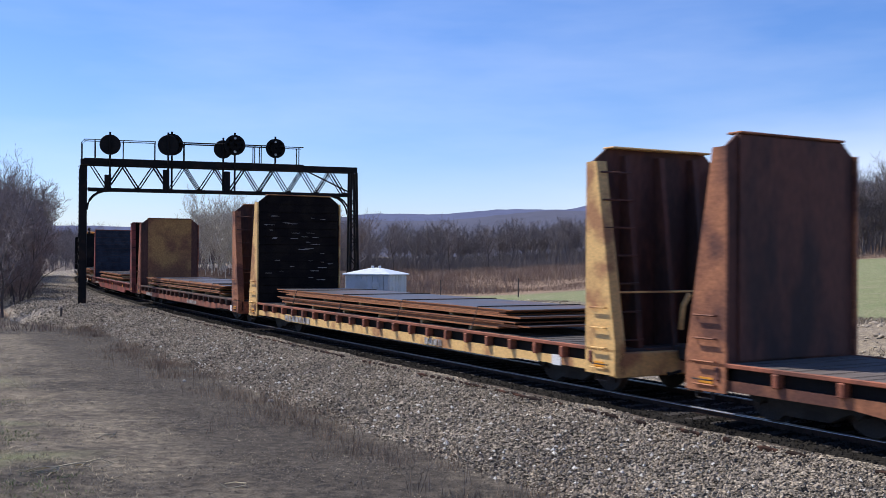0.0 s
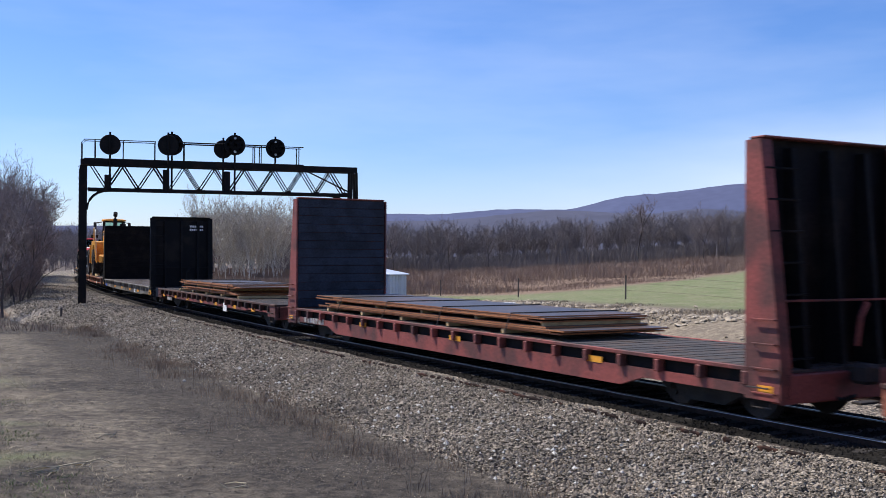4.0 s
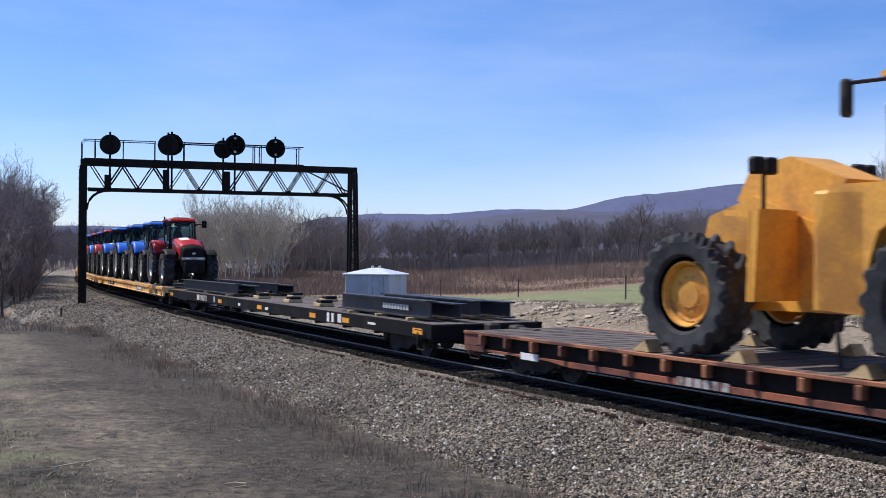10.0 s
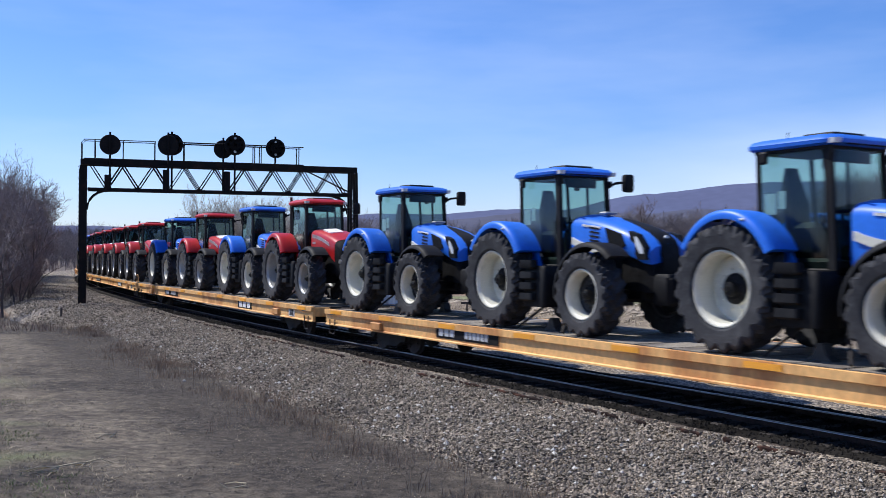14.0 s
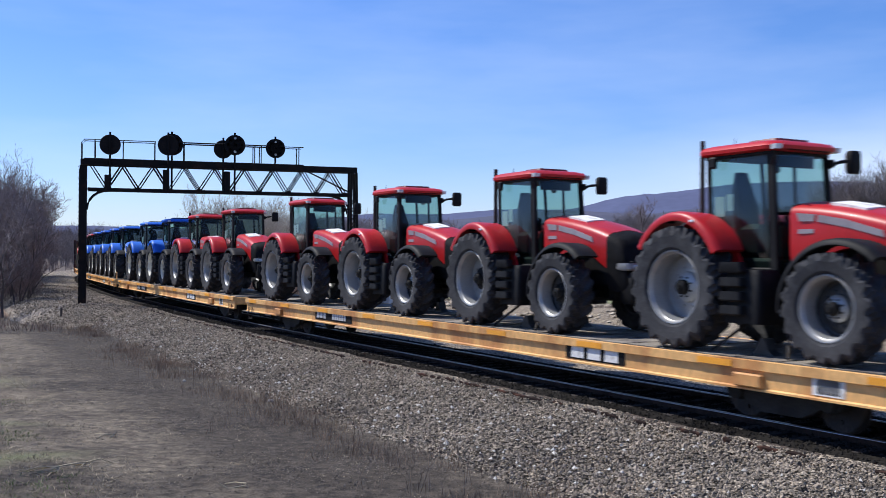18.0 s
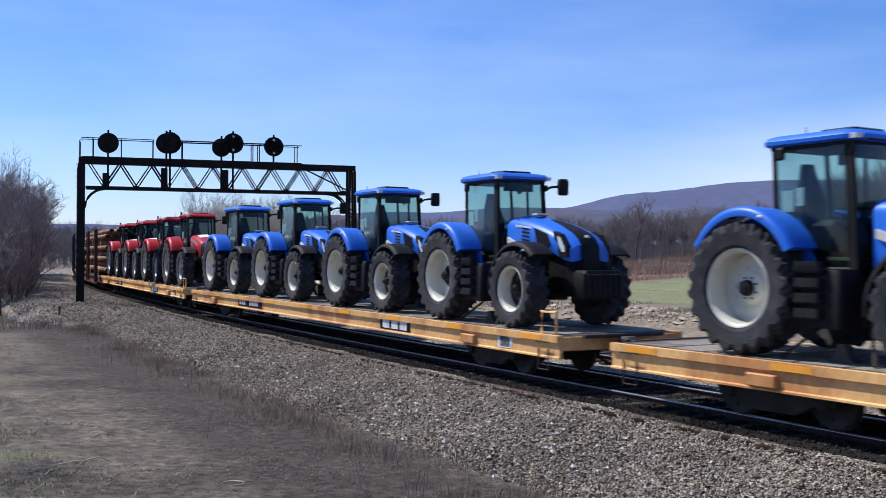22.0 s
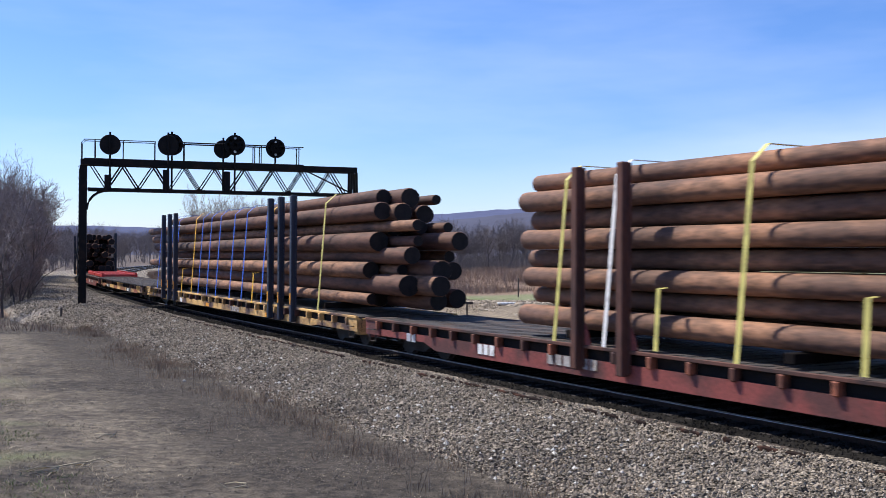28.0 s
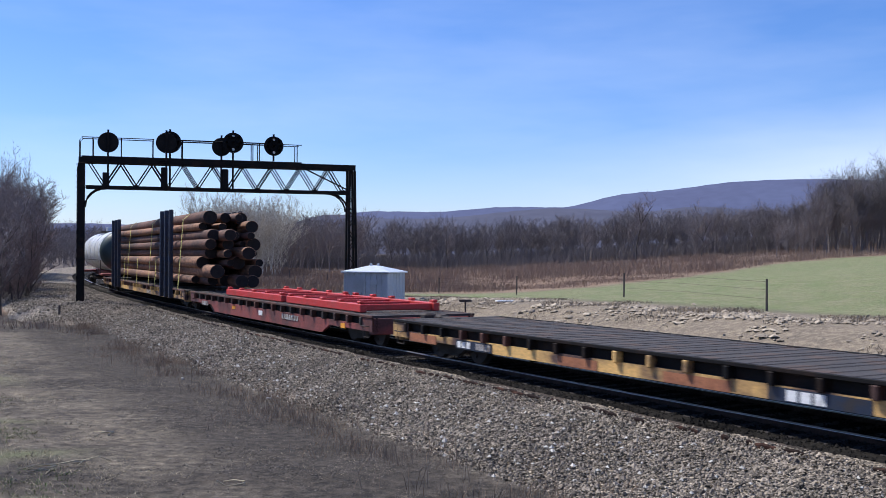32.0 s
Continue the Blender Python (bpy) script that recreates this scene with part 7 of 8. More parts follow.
        tpart("step_box", loft([plan_ring(1.04, 1.80, 0.25, 0.50, 0.08, 0.08), plan_ring(1.04, 1.82, 0.26, 0.62, 0.08, 0.08), plan_ring(1.06, 1.80, 0.25, 1.24, 0.08, 0.08), plan_ring(1.10, 1.74, 0.21, 1.33, 0.08, 0.08)], True), "plastic", tr, "black step and tank housing", at=(0, side * 0.92, 0))
        for z in (0.62, 0.84, 1.06, 1.28):
            tpart("step", loft([plan_ring(1.06, 1.50, 0.07, z, 0.05, 0.05), plan_ring(1.04, 1.53, 0.09, z + 0.03, 0.06, 0.06), plan_ring(1.06, 1.51, 0.08, z + 0.16, 0.06, 0.06)], True), "plastic", tr, "black ribbed step", at=(0, side * 1.22, 0))
        # mirror
        arm = cpart("mirror_arm", Shape().tube([(1.0, side * 0.82, 2.84), (1.14, side * 0.95, 2.92), (1.18, side * (1.18 if side > 0 else 1.0), 2.94)], 0.026, 6), "plastic", tr)
        if side > 0:
            cpart("mirror", loft([plan_ring(1.09, 1.24, 0.13, 2.76, 0.05, 0.05), plan_ring(1.07, 1.26, 0.16, 2.80, 0.06, 0.06), plan_ring(1.07, 1.26, 0.16, 3.06, 0.06, 0.06), plan_ring(1.09, 1.24, 0.13, 3.10, 0.05, 0.05)], True), "plastic", arm, "black door mirror", at=(0, 1.08, 0))
            cpart("mirror_glass", Shape().box(1.04, 1.062, -0.12, 0.12, 2.82, 3.04), "lens", arm, at=(0, 1.08, 0))
            cpart("work_lamp", Shape().box(1.0, 1.12, 0.78, 0.90, 2.84, 2.96, 0.03), "plastic", arm)
    tpart("weight_block", loft([plan_ring(4.04, 4.46, 0.42, 0.64, 0.08, 0.04), plan_ring(4.04, 4.48, 0.45, 0.70, 0.08, 0.04), plan_ring(4.04, 4.46, 0.45, 1.16, 0.08, 0.04), plan_ring(4.06, 4.42, 0.41, 1.22, 0.08, 0.04)], True), "plastic", tr, "black front weight block")
    sh = Shape()
    for i in range(7):
        y = -0.36 + i * 0.12
        sh.box(4.40, 4.50, y - 0.05, y + 0.05, 0.68, 1.15, 0.02)
    tpart("weights", sh, "plastic", tr)
    tpart("drawbar", Shape().box(-1.25, -0.6, -0.45, 0.45, 0.55, 1.15, 0.08), "plastic", tr)
    for y in (-0.42, 0.42):
        tpart("lift_arm", Shape().tube([(-0.5, y, 0.9), (-1.35, y * 1.1, 0.7)], 0.05, 6).tube([(-0.6, y, 1.5), (-1.1, y * 1.1, 0.8)], 0.035, 6), "plastic", tr)
    if stack:
        cpart("exhaust_pipe", Shape().tube([(-0.98, -0.8, 1.9), (-0.98, -0.8, 2.25), (-0.98, -0.8, 3.30)], 0.055, 10).tube([(-0.98, -0.8, 1.9), (-0.98, -0.8, 2.12)], 0.12, 10), "iron", tr, "rusty dark exhaust pipe")
    return tr


def chain_down(x):
    """A spread wheel chock and chain stand between the wheels."""
    ob = thing("chain_tie_down", "dusty grey chains and wheel chocks on the deck", "tie-down", "tie-downs beside the tractors")
    for y in (-0.7, 0.7):
        part("chock", Shape().prism([(x - 0.24, 0.0), (x + 0.24, 0.0), (x + 0.12, 0.08), (x + 0.05, 0.26), (x - 0.05, 0.26), (x - 0.14, 0.08)], y - 0.10, y + 0.10), "disc", ob)
    part("chain", Shape().tube([(x - 0.8, -1.1, 0.02), (x - 0.2, -0.4, 0.75)], 0.028, 5).tube([(x + 0.8, -1.1, 0.02), (x + 0.2, -0.4, 0.7)], 0.028, 5), "iron", ob)
    return ob


# ---------------------------------------------------------------- the train, from its head to its tail
LONG = "long orange-yellow flat car carrying farm tractors"
red_a = tractor("red", "silver", "plastic", "new red farm tractor chained on a yellow flat car", "tractors on the train")
blue_a = tractor("blue", "cream", "plastic", "new blue farm tractor with pale rims on a flat car", "tractors on the train", stack=False, paper=False)
red_b = tractor("red", "silver", "silver", "new red farm tractor with silver hubs on a yellow flat car", "tractors on the train")
blue_b = tractor("blue", "cream", "cream", "new blue farm tractor with pale rims on a flat car", "tractors on the train", stack=False, paper=False)
tie_a = chain_down(1.5)
FIRST = {"r": red_a, "b": blue_a, "R": red_b, "B": blue_b}
used = set()
LONG_FLATS = [((91.8, 65.0), "rbbb", (87.1, 80.4, 73.6, 66.6)), ((64.0, 36.8), "rbRB", (59.4, 53.3, 46.0, 39.25)), ((35.9, 8.6), "RrRr", (30.58, 23.9, 17.42, 10.7)),
              ((7.1, -19.8), "rrbB", (2.0, -4.3, -10.7, -17.1)), ((-21.3, -48.2), "bBbb", (-26.55, -32.9, -39.7, -46.2)), ((-49.7, -76.8), "rRrR", (-54.7, -60.9, -67.6, -74.5))]
for (f, r), kinds, places in LONG_FLATS:
    WIDE = 1.085
    long_flat(f, r, LONG, kinds[0] != "r" or f < 0)
    WIDE = 1.0
    mid = (f + r) / 2
    for k, s in zip(kinds, places):
        at = Matrix.Translation((s - mid, 0, 1.005))
        if k in used:
            ob = copy_thing(FIRST[k], at)
        else:
            ob = FIRST[k]
            used.add(k)
        roll(ob, f, r, at)
        td = tie_a if "tie" not in used else copy_thing(tie_a, at)
        used.add("tie")
        roll(td, f, r, Matrix.Translation((s - mid, 0, 1.008)))

# bulkhead flats with steel plates
WIDE = 1.085
car0, h0, z0 = pocket_flat(268.4, 247.8, "rusty red-brown bulkhead flat car with a planked deck", "rust_orange", "rust", "deck_wood", pockets=18, name="bulkhead_flat_car", group="bulkhead flat cars")
bulkhead(car0, -h0 + 0.8, -1, z0, 3.45, "rust_orange", "rust_dark", "rust_dark", 0.22, planks=1)
bulkhead(car0, h0 - 0.8, 1, z0, 3.45, "rust_orange", "rust_dark", "rust_dark", 0.22, planks=1)
car1, h1, z1 = pocket_flat(246.1, 225.6, "weathered yellow bulkhead flat car loaded with steel plates", "yellow_old", "rust", "deck_dark", pockets=22, name="bulkhead_flat_car", group="bulkhead flat cars",
                           lettering=[(-5.6, 0.45, 2.2, 0.17, "white", 7), (3.4, 0.45, 0.9, 0.15, "white", 4), (8.4, 0.46, 0.3, 0.2, "white", 0)])
bulkhead(car1, -h1 + 0.78, -1, z1, 3.6, "yellow_old", "dark_plank", "dark_plank", 0.25, cap="ochre")
bulkhead(car1, h1 - 0.78, 1, z1, 3.5, "yellow_old", "dark_plank", "rust_dark", 0.25, cap="yellow_old")
def scratches(car, x, z, count, seed):
    """Pale scrapes on the loaded face of an end wall."""
    rng = random.Random(seed)
    for _ in range(count):
        y, h, w = rng.uniform(-1.1, 1.15), z + rng.uniform(0.7, 3.0), rng.uniform(0.05, 0.2)
        part("scrape", Shape().box(x, x + 0.004, y - w, y + w, h, h + rng.uniform(0.008, 0.018)), "faded", car, "pale scrape in the planks")


scratches(car1, -h1 + 0.835, z1, 30, 41)
plate_load((246.1, 225.6), -8.0, 7.2, 10, z1, "stacked rusty steel plates on timber dunnage", 1, 1.2)
car2, h2, z2 = pocket_flat(224.3, 203.9, "rusty brown bulkhead flat car loaded with steel plates", "rust", "rust_dark", "deck_dark", pockets=22, name="bulkhead_flat_car", group="bulkhead flat cars",
                           lettering=[(-6.9, 0.45, 1.6, 0.16, "white", 6), (2.6, 0.45, 1.8, 0.14, "white", 8), (9.2, 0.45, 0.5, 0.22, "white", 2), (-9.3, 0.5, 0.25, 0.2, "white", 0)])
bulkhead(car2, -h2 + 0.98, -1, z2, 3.46, "rust", "ochre", "rust_dark", 0.28, planks=1)
bulkhead(car2, h2 - 0.78, 1, z2, 3.38, "rust_orange", "dark_plank", "rust_dark", 0.25)
plate_load((224.3, 203.9), -8.6, 7.8, 9, z2, "stacked rusty steel plates with staggered ends", 2, 1.6)
car3, h3, z3 = pocket_flat(202.3, 182.2, "faded red bulkhead flat car loaded with steel plates", "red_car", "red_car", "deck_dark", pockets=20, drop=0.12, name="bulkhead_flat_car", group="bulkhead flat cars",
                           lettering=[(-8.0, 0.5, 1.6, 0.16, "white", 7), (-4.5, 0.62, 0.4, 0.12, "orange_mark", 0), (0.5, 0.62, 0.5, 0.12, "orange_mark", 0), (5.6, 0.62, 0.5, 0.12, "orange_mark", 0), (-9.6, 0.45, 0.9, 0.15, "white", 4)])
bulkhead(car3, -h3 + 0.62, -1, z3, 3.3, "red_car", "navy", "rust_dark", 0.02, 0.62)
bulkhead(car3, h3 - 0.62, 1, z3, 3.3, "red_car", "navy", "black", 0.02, 0.62)
plate_load((202.3, 182.2), -8.2, 4.6, 8, z3, "stacked rusty steel plates on a red flat car", 3, 1.4)
car4, h4, z4 = pocket_flat(180.9, 162.5, "faded red flat car with orange reflectors loaded with steel plates", "red_car", "rust_dark", "deck_dark", pockets=20, band=(0.25, 0.36), group="plain flat cars",
                           lettering=[(x, 0.55, 0.42, 0.12, "orange_mark", 0) for x in (-8.0, -5.6, -3.2, -0.8, 1.5, 4.2, 6.6, 8.8)] + [(2.9, 0.38, 0.5, 0.32, "white", 0), (-6.8, 0.42, 1.0, 0.14, "white", 5)])
plate_load((180.9, 162.5), -6.4, 4.9, 10, z4, "stacked rusty steel plates with a bright orange edge", 4, 2.4)
car5, h5, z5 = pocket_flat(160.8, 141.2, "empty grey bulkhead flat car with black end walls", "grey_car", "grey_car", "deck_wood", pockets=22, name="bulkhead_flat_car", group="bulkhead flat cars",
                           lettering=[(-8.2, 0.45, 0.7, 0.2, "strap_blue", 0), (-6.6, 0.45, 1.5, 0.2, "white", 6), (-4.0, 0.5, 0.5, 0.13, "orange_mark", 0), (-1.0, 0.5, 0.5, 0.13, "orange_mark", 0), (2.2, 0.5, 0.5, 0.13, "orange_mark", 0), (5.2, 0.5, 0.5, 0.13, "orange_mark", 0), (4.0, 0.45, 0.5, 0.2, "white", 0)])
bulkhead(car5, -h5 + 0.85, -1, z5, 3.42, "black", "dark_plank", "black", 0.03, 0.8, cap="black")
bk5 = bulkhead(car5, h5 - 0.42, 1, z5, 3.42, "black", "dark_plank", "black", 0.03, 0.42, cap="black")
part("back_sheet", Shape().box(h5 - 0.40, h5 - 0.30, -1.37, 1.37, z5, z5 + 3.38, 0.02), "black", bk5, "black ribbed steel end sheet")
for y in (-0.8, 0.0, 0.8):
    part("sheet_rib", Shape().box(h5 - 0.30, h5 - 0.25, y - 0.04, y + 0.04, z5, z5 + 3.25, 0.01), "black", bk5)
part("lettering", letter_bars(0.7, 0.1, 6), "chrome", bk5, at=pose(h5 - 0.288, 0.75, z5 + 3.05, 0, 0, 90))
part("lettering", letter_bars(0.7, 0.1, 7), "chrome", bk5, at=pose(h5 - 0.288, 0.75, z5 + 2.88, 0, 0, 90))
for y in (-1.44, 1.44):
    part("reflector", Shape().box(h5 - 0.8, h5 - 0.05, y - 0.004, y + 0.004, 0.5, 0.75), "orange_mark", car5)

# flat car under the wheel loader
car6, h6, z6 = pocket_flat(139.9, 121.4, "orange-red flat car carrying a yellow wheel loader", "orange_car", "rust_orange", "deck_wood", pockets=19, band=(0.36, 0.46), group="plain flat cars",
                           lettering=[(-6.8, 0.46, 0.6, 0.14, "white", 0), (-2.0, 0.45, 1.2, 0.14, "white", 6), (5.2, 0.45, 0.5, 0.14, "white", 0)])


WIDE = 1.06


def wheel_loader():
    """Local x towards the train's head, where the loader's engine end points; tyres on z = 0."""
    ld = thing("wheel_loader", "large yellow articulated wheel loader without its bucket", "wheel loader")
    def lpart(name, sh, mats, parent, label="", at=None):
        sh.v = [(x + 0.42 - 0.28 * max(0.0, min(1.0, (-1.0 - x) / 1.5)), y, z if z < 0.9 else 0.9 + (z - 0.9) * 1.19) for x, y, z in sh.v]
        return part(name, sh, mats, parent, label, at)

    R = 1.02
    ty = tyre_shape(R, 0.72, 17).mesh("tyre", "tyre")
    rim = rim_shape(R * 0.88, 0.6, -0.12).mesh("rim", "cat", "cat")
    hub = hub_shape(R * 0.75, -0.02).mesh("hub", "cat")
    for x in (0.0, -4.4):
        for side in (-1, 1):
            wh = part("wheel", hub, None, ld, at=pose(x, side * 1.17, R, 0, 0, 0 if side < 0 else 180))
            part("tyre", ty, None, wh, "black deep-lugged tyre")
            part("rim", rim, None, wh, "yellow wheel rim")
    lpart("rear_frame", Shape().prism([(-1.9, 0.75), (2.7, 0.75), (3.0, 1.05), (3.0, 1.35), (-1.9, 1.6)], -0.5, 0.5), "cat", ld, "yellow rear frame")
    lpart("axle", Shape().box(-0.8, -0.3, -1.0, 1.0, 0.8, 1.2, 0.1).box(-5.1, -4.7, -1.0, 1.0, 0.8, 1.2, 0.1), "plastic", ld)
    body = loft([hood_ring(0.75, 0.86, 1.55, 3.05, 0.1, 0.9), hood_ring(2.2, 0.86, 1.5, 3.0, 0.1, 0.9), hood_ring(3.25, 0.85, 1.45, 2.88, 0.1, 0.9)])
    lpart("engine_hood", body, "cat", ld, "yellow engine hood")
    rad = lpart("radiator_grille", loft([hood_ring(3.255, 0.87, 1.25, 2.9, 0.08, 0.95), hood_ring(3.46, 0.86, 1.25, 2.85, 0.08, 0.95)]), "grille", ld, "black radiator grille")
    lpart("radiator_panel", Shape().box(3.462, 3.49, -0.22, 0.42, 1.62, 2.42, 0.01), "cat_dull", rad, "mustard panel on the grille")
    lpart("hood_rail", Shape().tube([(1.2, -0.76, 3.0), (1.2, -0.76, 3.08), (3.4, -0.76, 2.96), (3.4, -0.76, 2.82)], 0.02, 6), "cat", ld)
    cw = loft([[(2.45, -1.15, 1.0), (2.45, 1.15, 1.0), (2.45, 1.15, 1.5), (2.45, -1.15, 1.5)], [(3.0, -1.28, 1.0), (3.0, 1.28, 1.0), (3.0, 1.28, 1.42), (3.0, -1.28, 1.42)], [(3.4, -1.1, 1.1), (3.4, 1.1, 1.1), (3.4, 1.1, 1.38), (3.4, -1.1, 1.38)]])
    lpart("counterweight", cw, "cat", ld, "yellow counterweight bumper")
    for y in (-0.25, 0.35):
        lpart("hitch_chain", Shape().tube([(3.5, y, 1.1), (3.55, y + 0.05, 0.85), (3.5, y + 0.2, 0.7)], 0.04, 6), "iron", ld, "hanging hitch chain")
    for side in (-1, 1):
        lpart("louvre", Shape().box(2.3, 2.75, min(side * 0.85, side * 0.875), max(side * 0.85, side * 0.875), 1.95, 2.8, 0.01), "cat", ld)
        lpart("badge", Shape().box(0.95, 1.25, min(side * 0.855, side * 0.872), max(side * 0.855, side * 0.872), 2.62, 2.86), "white", ld)
        lpart("badge", Shape().box(1.35, 1.75, min(side * 0.855, side * 0.872), max(side * 0.855, side * 0.872), 2.66, 2.9), "black", ld)
        lpart("fender", Shape().prism([(-1.2, 1.5), (-1.1, 1.8), (-0.62, 2.1), (0.5, 2.1), (1.2, 1.4), (1.5, 1.1), (1.75, 1.1), (1.0, 2.28), (0.6, 2.36), (-1.75, 2.36), (-1.9, 1.9), (-1.9, 0.9), (-1.3, 0.85)], min(side * 0.85, side * 1.42), max(side * 0.85, side * 1.42)), "cat", ld, "yellow wheel arch")
        st = lpart("stair", Shape().prism([(1.65, 1.55), (2.2, 1.0), (2.35, 1.0), (1.85, 1.6), (1.45, 2.25), (1.3, 2.25)], min(side * 1.36, side * 1.42), max(side * 1.36, side * 1.42)), "cat", ld)
        for i in range(5):
            x, z = 2.20 - i * 0.2, 1.1 + i * 0.27
            lpart("tread", Shape().box(x - 0.14, x + 0.14, min(side * 0.98, side * 1.36), max(side * 0.98, side * 1.36), z - 0.03, z + 0.01), "cat", st)
        lpart("stair_rail", Shape().tube([(2.2, side * 1.4, 1.35), (2.05, side * 1.4, 2.0), (1.5, side * 1.4, 2.95), (1.05, side * 1.4, 3.08), (1.05, side * 1.4, 2.3)], 0.022, 6), "pale_rail", ld, "pale grab rail")
        pts = [(-1.0, side * 1.38, 2.32), (-1.0, side * 1.38, 3.2), (0.55, side * 1.38, 3.2), (0.95, side * 1.38, 2.32)]
        lpart("platform_rail", Shape().tube(pts, 0.026, 6), "pale_rail", ld, "pale platform rail")
        lpart("platform_rail", Shape().tube([(-1.0, side * 1.38, 2.78), (0.72, side * 1.38, 2.78)], 0.018, 6), "cat", ld)
        for x in (-0.5, 0.1):
            lpart("rail_post", Shape().tube([(x, side * 1.38, 2.32), (x, side * 1.38, 3.2)], 0.018, 6), "cat", ld)
        lpart("bracing", Shape().tube([(-2.1, side * 0.7, 0.02), (-2.3, side * 0.5, 0.7)], 0.03, 6), "iron", ld)
    def kpart(name, sh, mats, parent, label="", at=None):
        sh.v = [(-1.5 + (x + 1.5) * 0.8, y * 0.84, z) for x, y, z in sh.v]
        return lpart(name, sh, mats, parent, label, at)

    # cab
    W = 0.85
    cab = kpart("cab_frame", Shape().box(-1.45, 0.35, -W, W, 2.1, 2.45, 0.05), "plastic", ld, "black cab with tinted glass")
    for side in (-1, 1):
        for x, xt in ((-1.42, -1.22), (-0.55, -0.5), (0.32, 0.25)):
            kpart("pillar", Shape().bar((x, side * W, 2.4), (xt, side * (W - 0.08), 3.62), 0.09, 0.09), "plastic", cab)
    kpart("headlining", Shape().box(-1.3, 0.32, -W + 0.05, W - 0.05, 3.58, 3.64), "plastic", cab)
    for side in (-1, 1):
        kpart("side_window", Shape().add([(-1.4, side * W, 2.44), (0.3, side * W, 2.44), (0.24, side * (W - 0.07), 3.6), (-1.2, side * (W - 0.07), 3.6)], [(0, 1, 2, 3)]), "glass", cab)
    for x, xt in ((-1.43, -1.23), (0.33, 0.26)):
        kpart("window", Shape().add([(x, -W + 0.05, 2.44), (x, W - 0.05, 2.44), (xt, W - 0.1, 3.6), (xt, -W + 0.1, 3.6)], [(0, 1, 2, 3)]), "glass", cab)
    kpart("cab_roof", loft([hood_ring(-1.5, 0.92, 3.64, 3.76, 0.05), hood_ring(-0.6, 0.95, 3.64, 3.82, 0.05), hood_ring(0.5, 0.92, 3.64, 3.76, 0.05)]), "cat", ld, "yellow cab roof")
    kpart("seat", Shape().box(-0.7, -0.2, -0.25, 0.25, 2.45, 2.65, 0.05).box(-0.3, -0.15, -0.25, 0.25, 2.6, 3.2, 0.05), "plastic", ld)
    for side in (-1, 1):
        kpart("mirror", Shape().box(-1.78, -1.66, side * 1.42 - 0.12, side * 1.42 + 0.12, 3.15, 3.6, 0.04).tube([(-1.72, side * 1.42, 3.55), (-1.3, side * 0.9, 3.6)], 0.025, 6), "iron", cab, "dark mirror on an arm")
    lpart("air_filter", Shape().tube([(1.2, 0.45, 3.0), (1.2, 0.45, 3.45)], 0.2, 12), "plastic", ld, "black air pre-cleaner")
    lpart("exhaust_pipe", Shape().tube([(1.55, -0.1, 2.95), (1.55, -0.1, 3.72), (1.6, -0.1, 3.92), (1.75, -0.1, 4.1)], 0.14, 12), "plastic", ld, "black curved exhaust stack")
    # front frame and loader tower
    lpart("hinge", Shape().tube([(-2.15, 0, 0.8), (-2.15, 0, 1.9)], 0.22, 10), "plastic", ld)
    lpart("front_frame", Shape().prism([(-2.3, 0.8), (-5.0, 0.75), (-5.3, 1.1), (-4.9, 2.1), (-3.9, 2.35), (-2.5, 1.9)], -0.48, 0.48), "cat", ld, "yellow front frame")
    for side in (-1, 1):
        lpart("front_fender", Shape().prism([(-2.95, 0.95), (-2.85, 2.12), (-3.55, 2.12), (-3.55, 2.05), (-3.05, 2.02), (-3.1, 0.95)], min(side * 0.8, side * 1.45), max(side * 0.8, side * 1.45)), "cat", ld, "yellow front mudguard")
        lpart("mud_flap", Shape().box(-3.06, -2.98, min(side * 0.5, side * 1.45), max(side * 0.5, side * 1.45), 0.95, 2.12, 0.01), "cat", ld)
        lpart("lamp_post", Shape().tube([(-3.1, side * 1.1, 2.1), (-3.1, side * 1.1, 2.62)], 0.035, 6), "plastic", ld)
        lpart("work_lamp", Shape().box(-3.2, -3.02, side * 1.1 - 0.24, side * 1.1 - 0.03, 2.58, 2.8, 0.03).box(-3.2, -3.02, side * 1.1 + 0.03, side * 1.1 + 0.24, 2.58, 2.8, 0.03), "plastic", ld, "black twin work lamps")
    lpart("tower", Shape().prism([(-2.5, 1.8), (-4.3, 2.3), (-4.0, 2.75), (-3.2, 2.85), (-2.2, 2.5)], -0.45, 0.45), "cat", ld)
    lpart("tank", Shape().box(-2.0, -1.25, -1.42, 1.42, 0.85, 2.3, 0.04), "cat", ld)
    for x in (1.05, -1.05, -3.3, -5.45):
        for y in (-1.2, 1.2):
            part("wheel_chock", Shape().prism([(x - 0.22, 0), (x + 0.22, 0), (x + (0.1 if x < 0 else -0.1), 0.2)], y - 0.15, y + 0.15), "wood_block", ld, "pale timber wheel chock")
    return ld


loader = wheel_loader()
roll(loader, 139.9, 121.4, Matrix.Translation((132.55 - 130.65, 0, z6 + 0.012)))


# black flat with steel beams
WIDE = 1.085


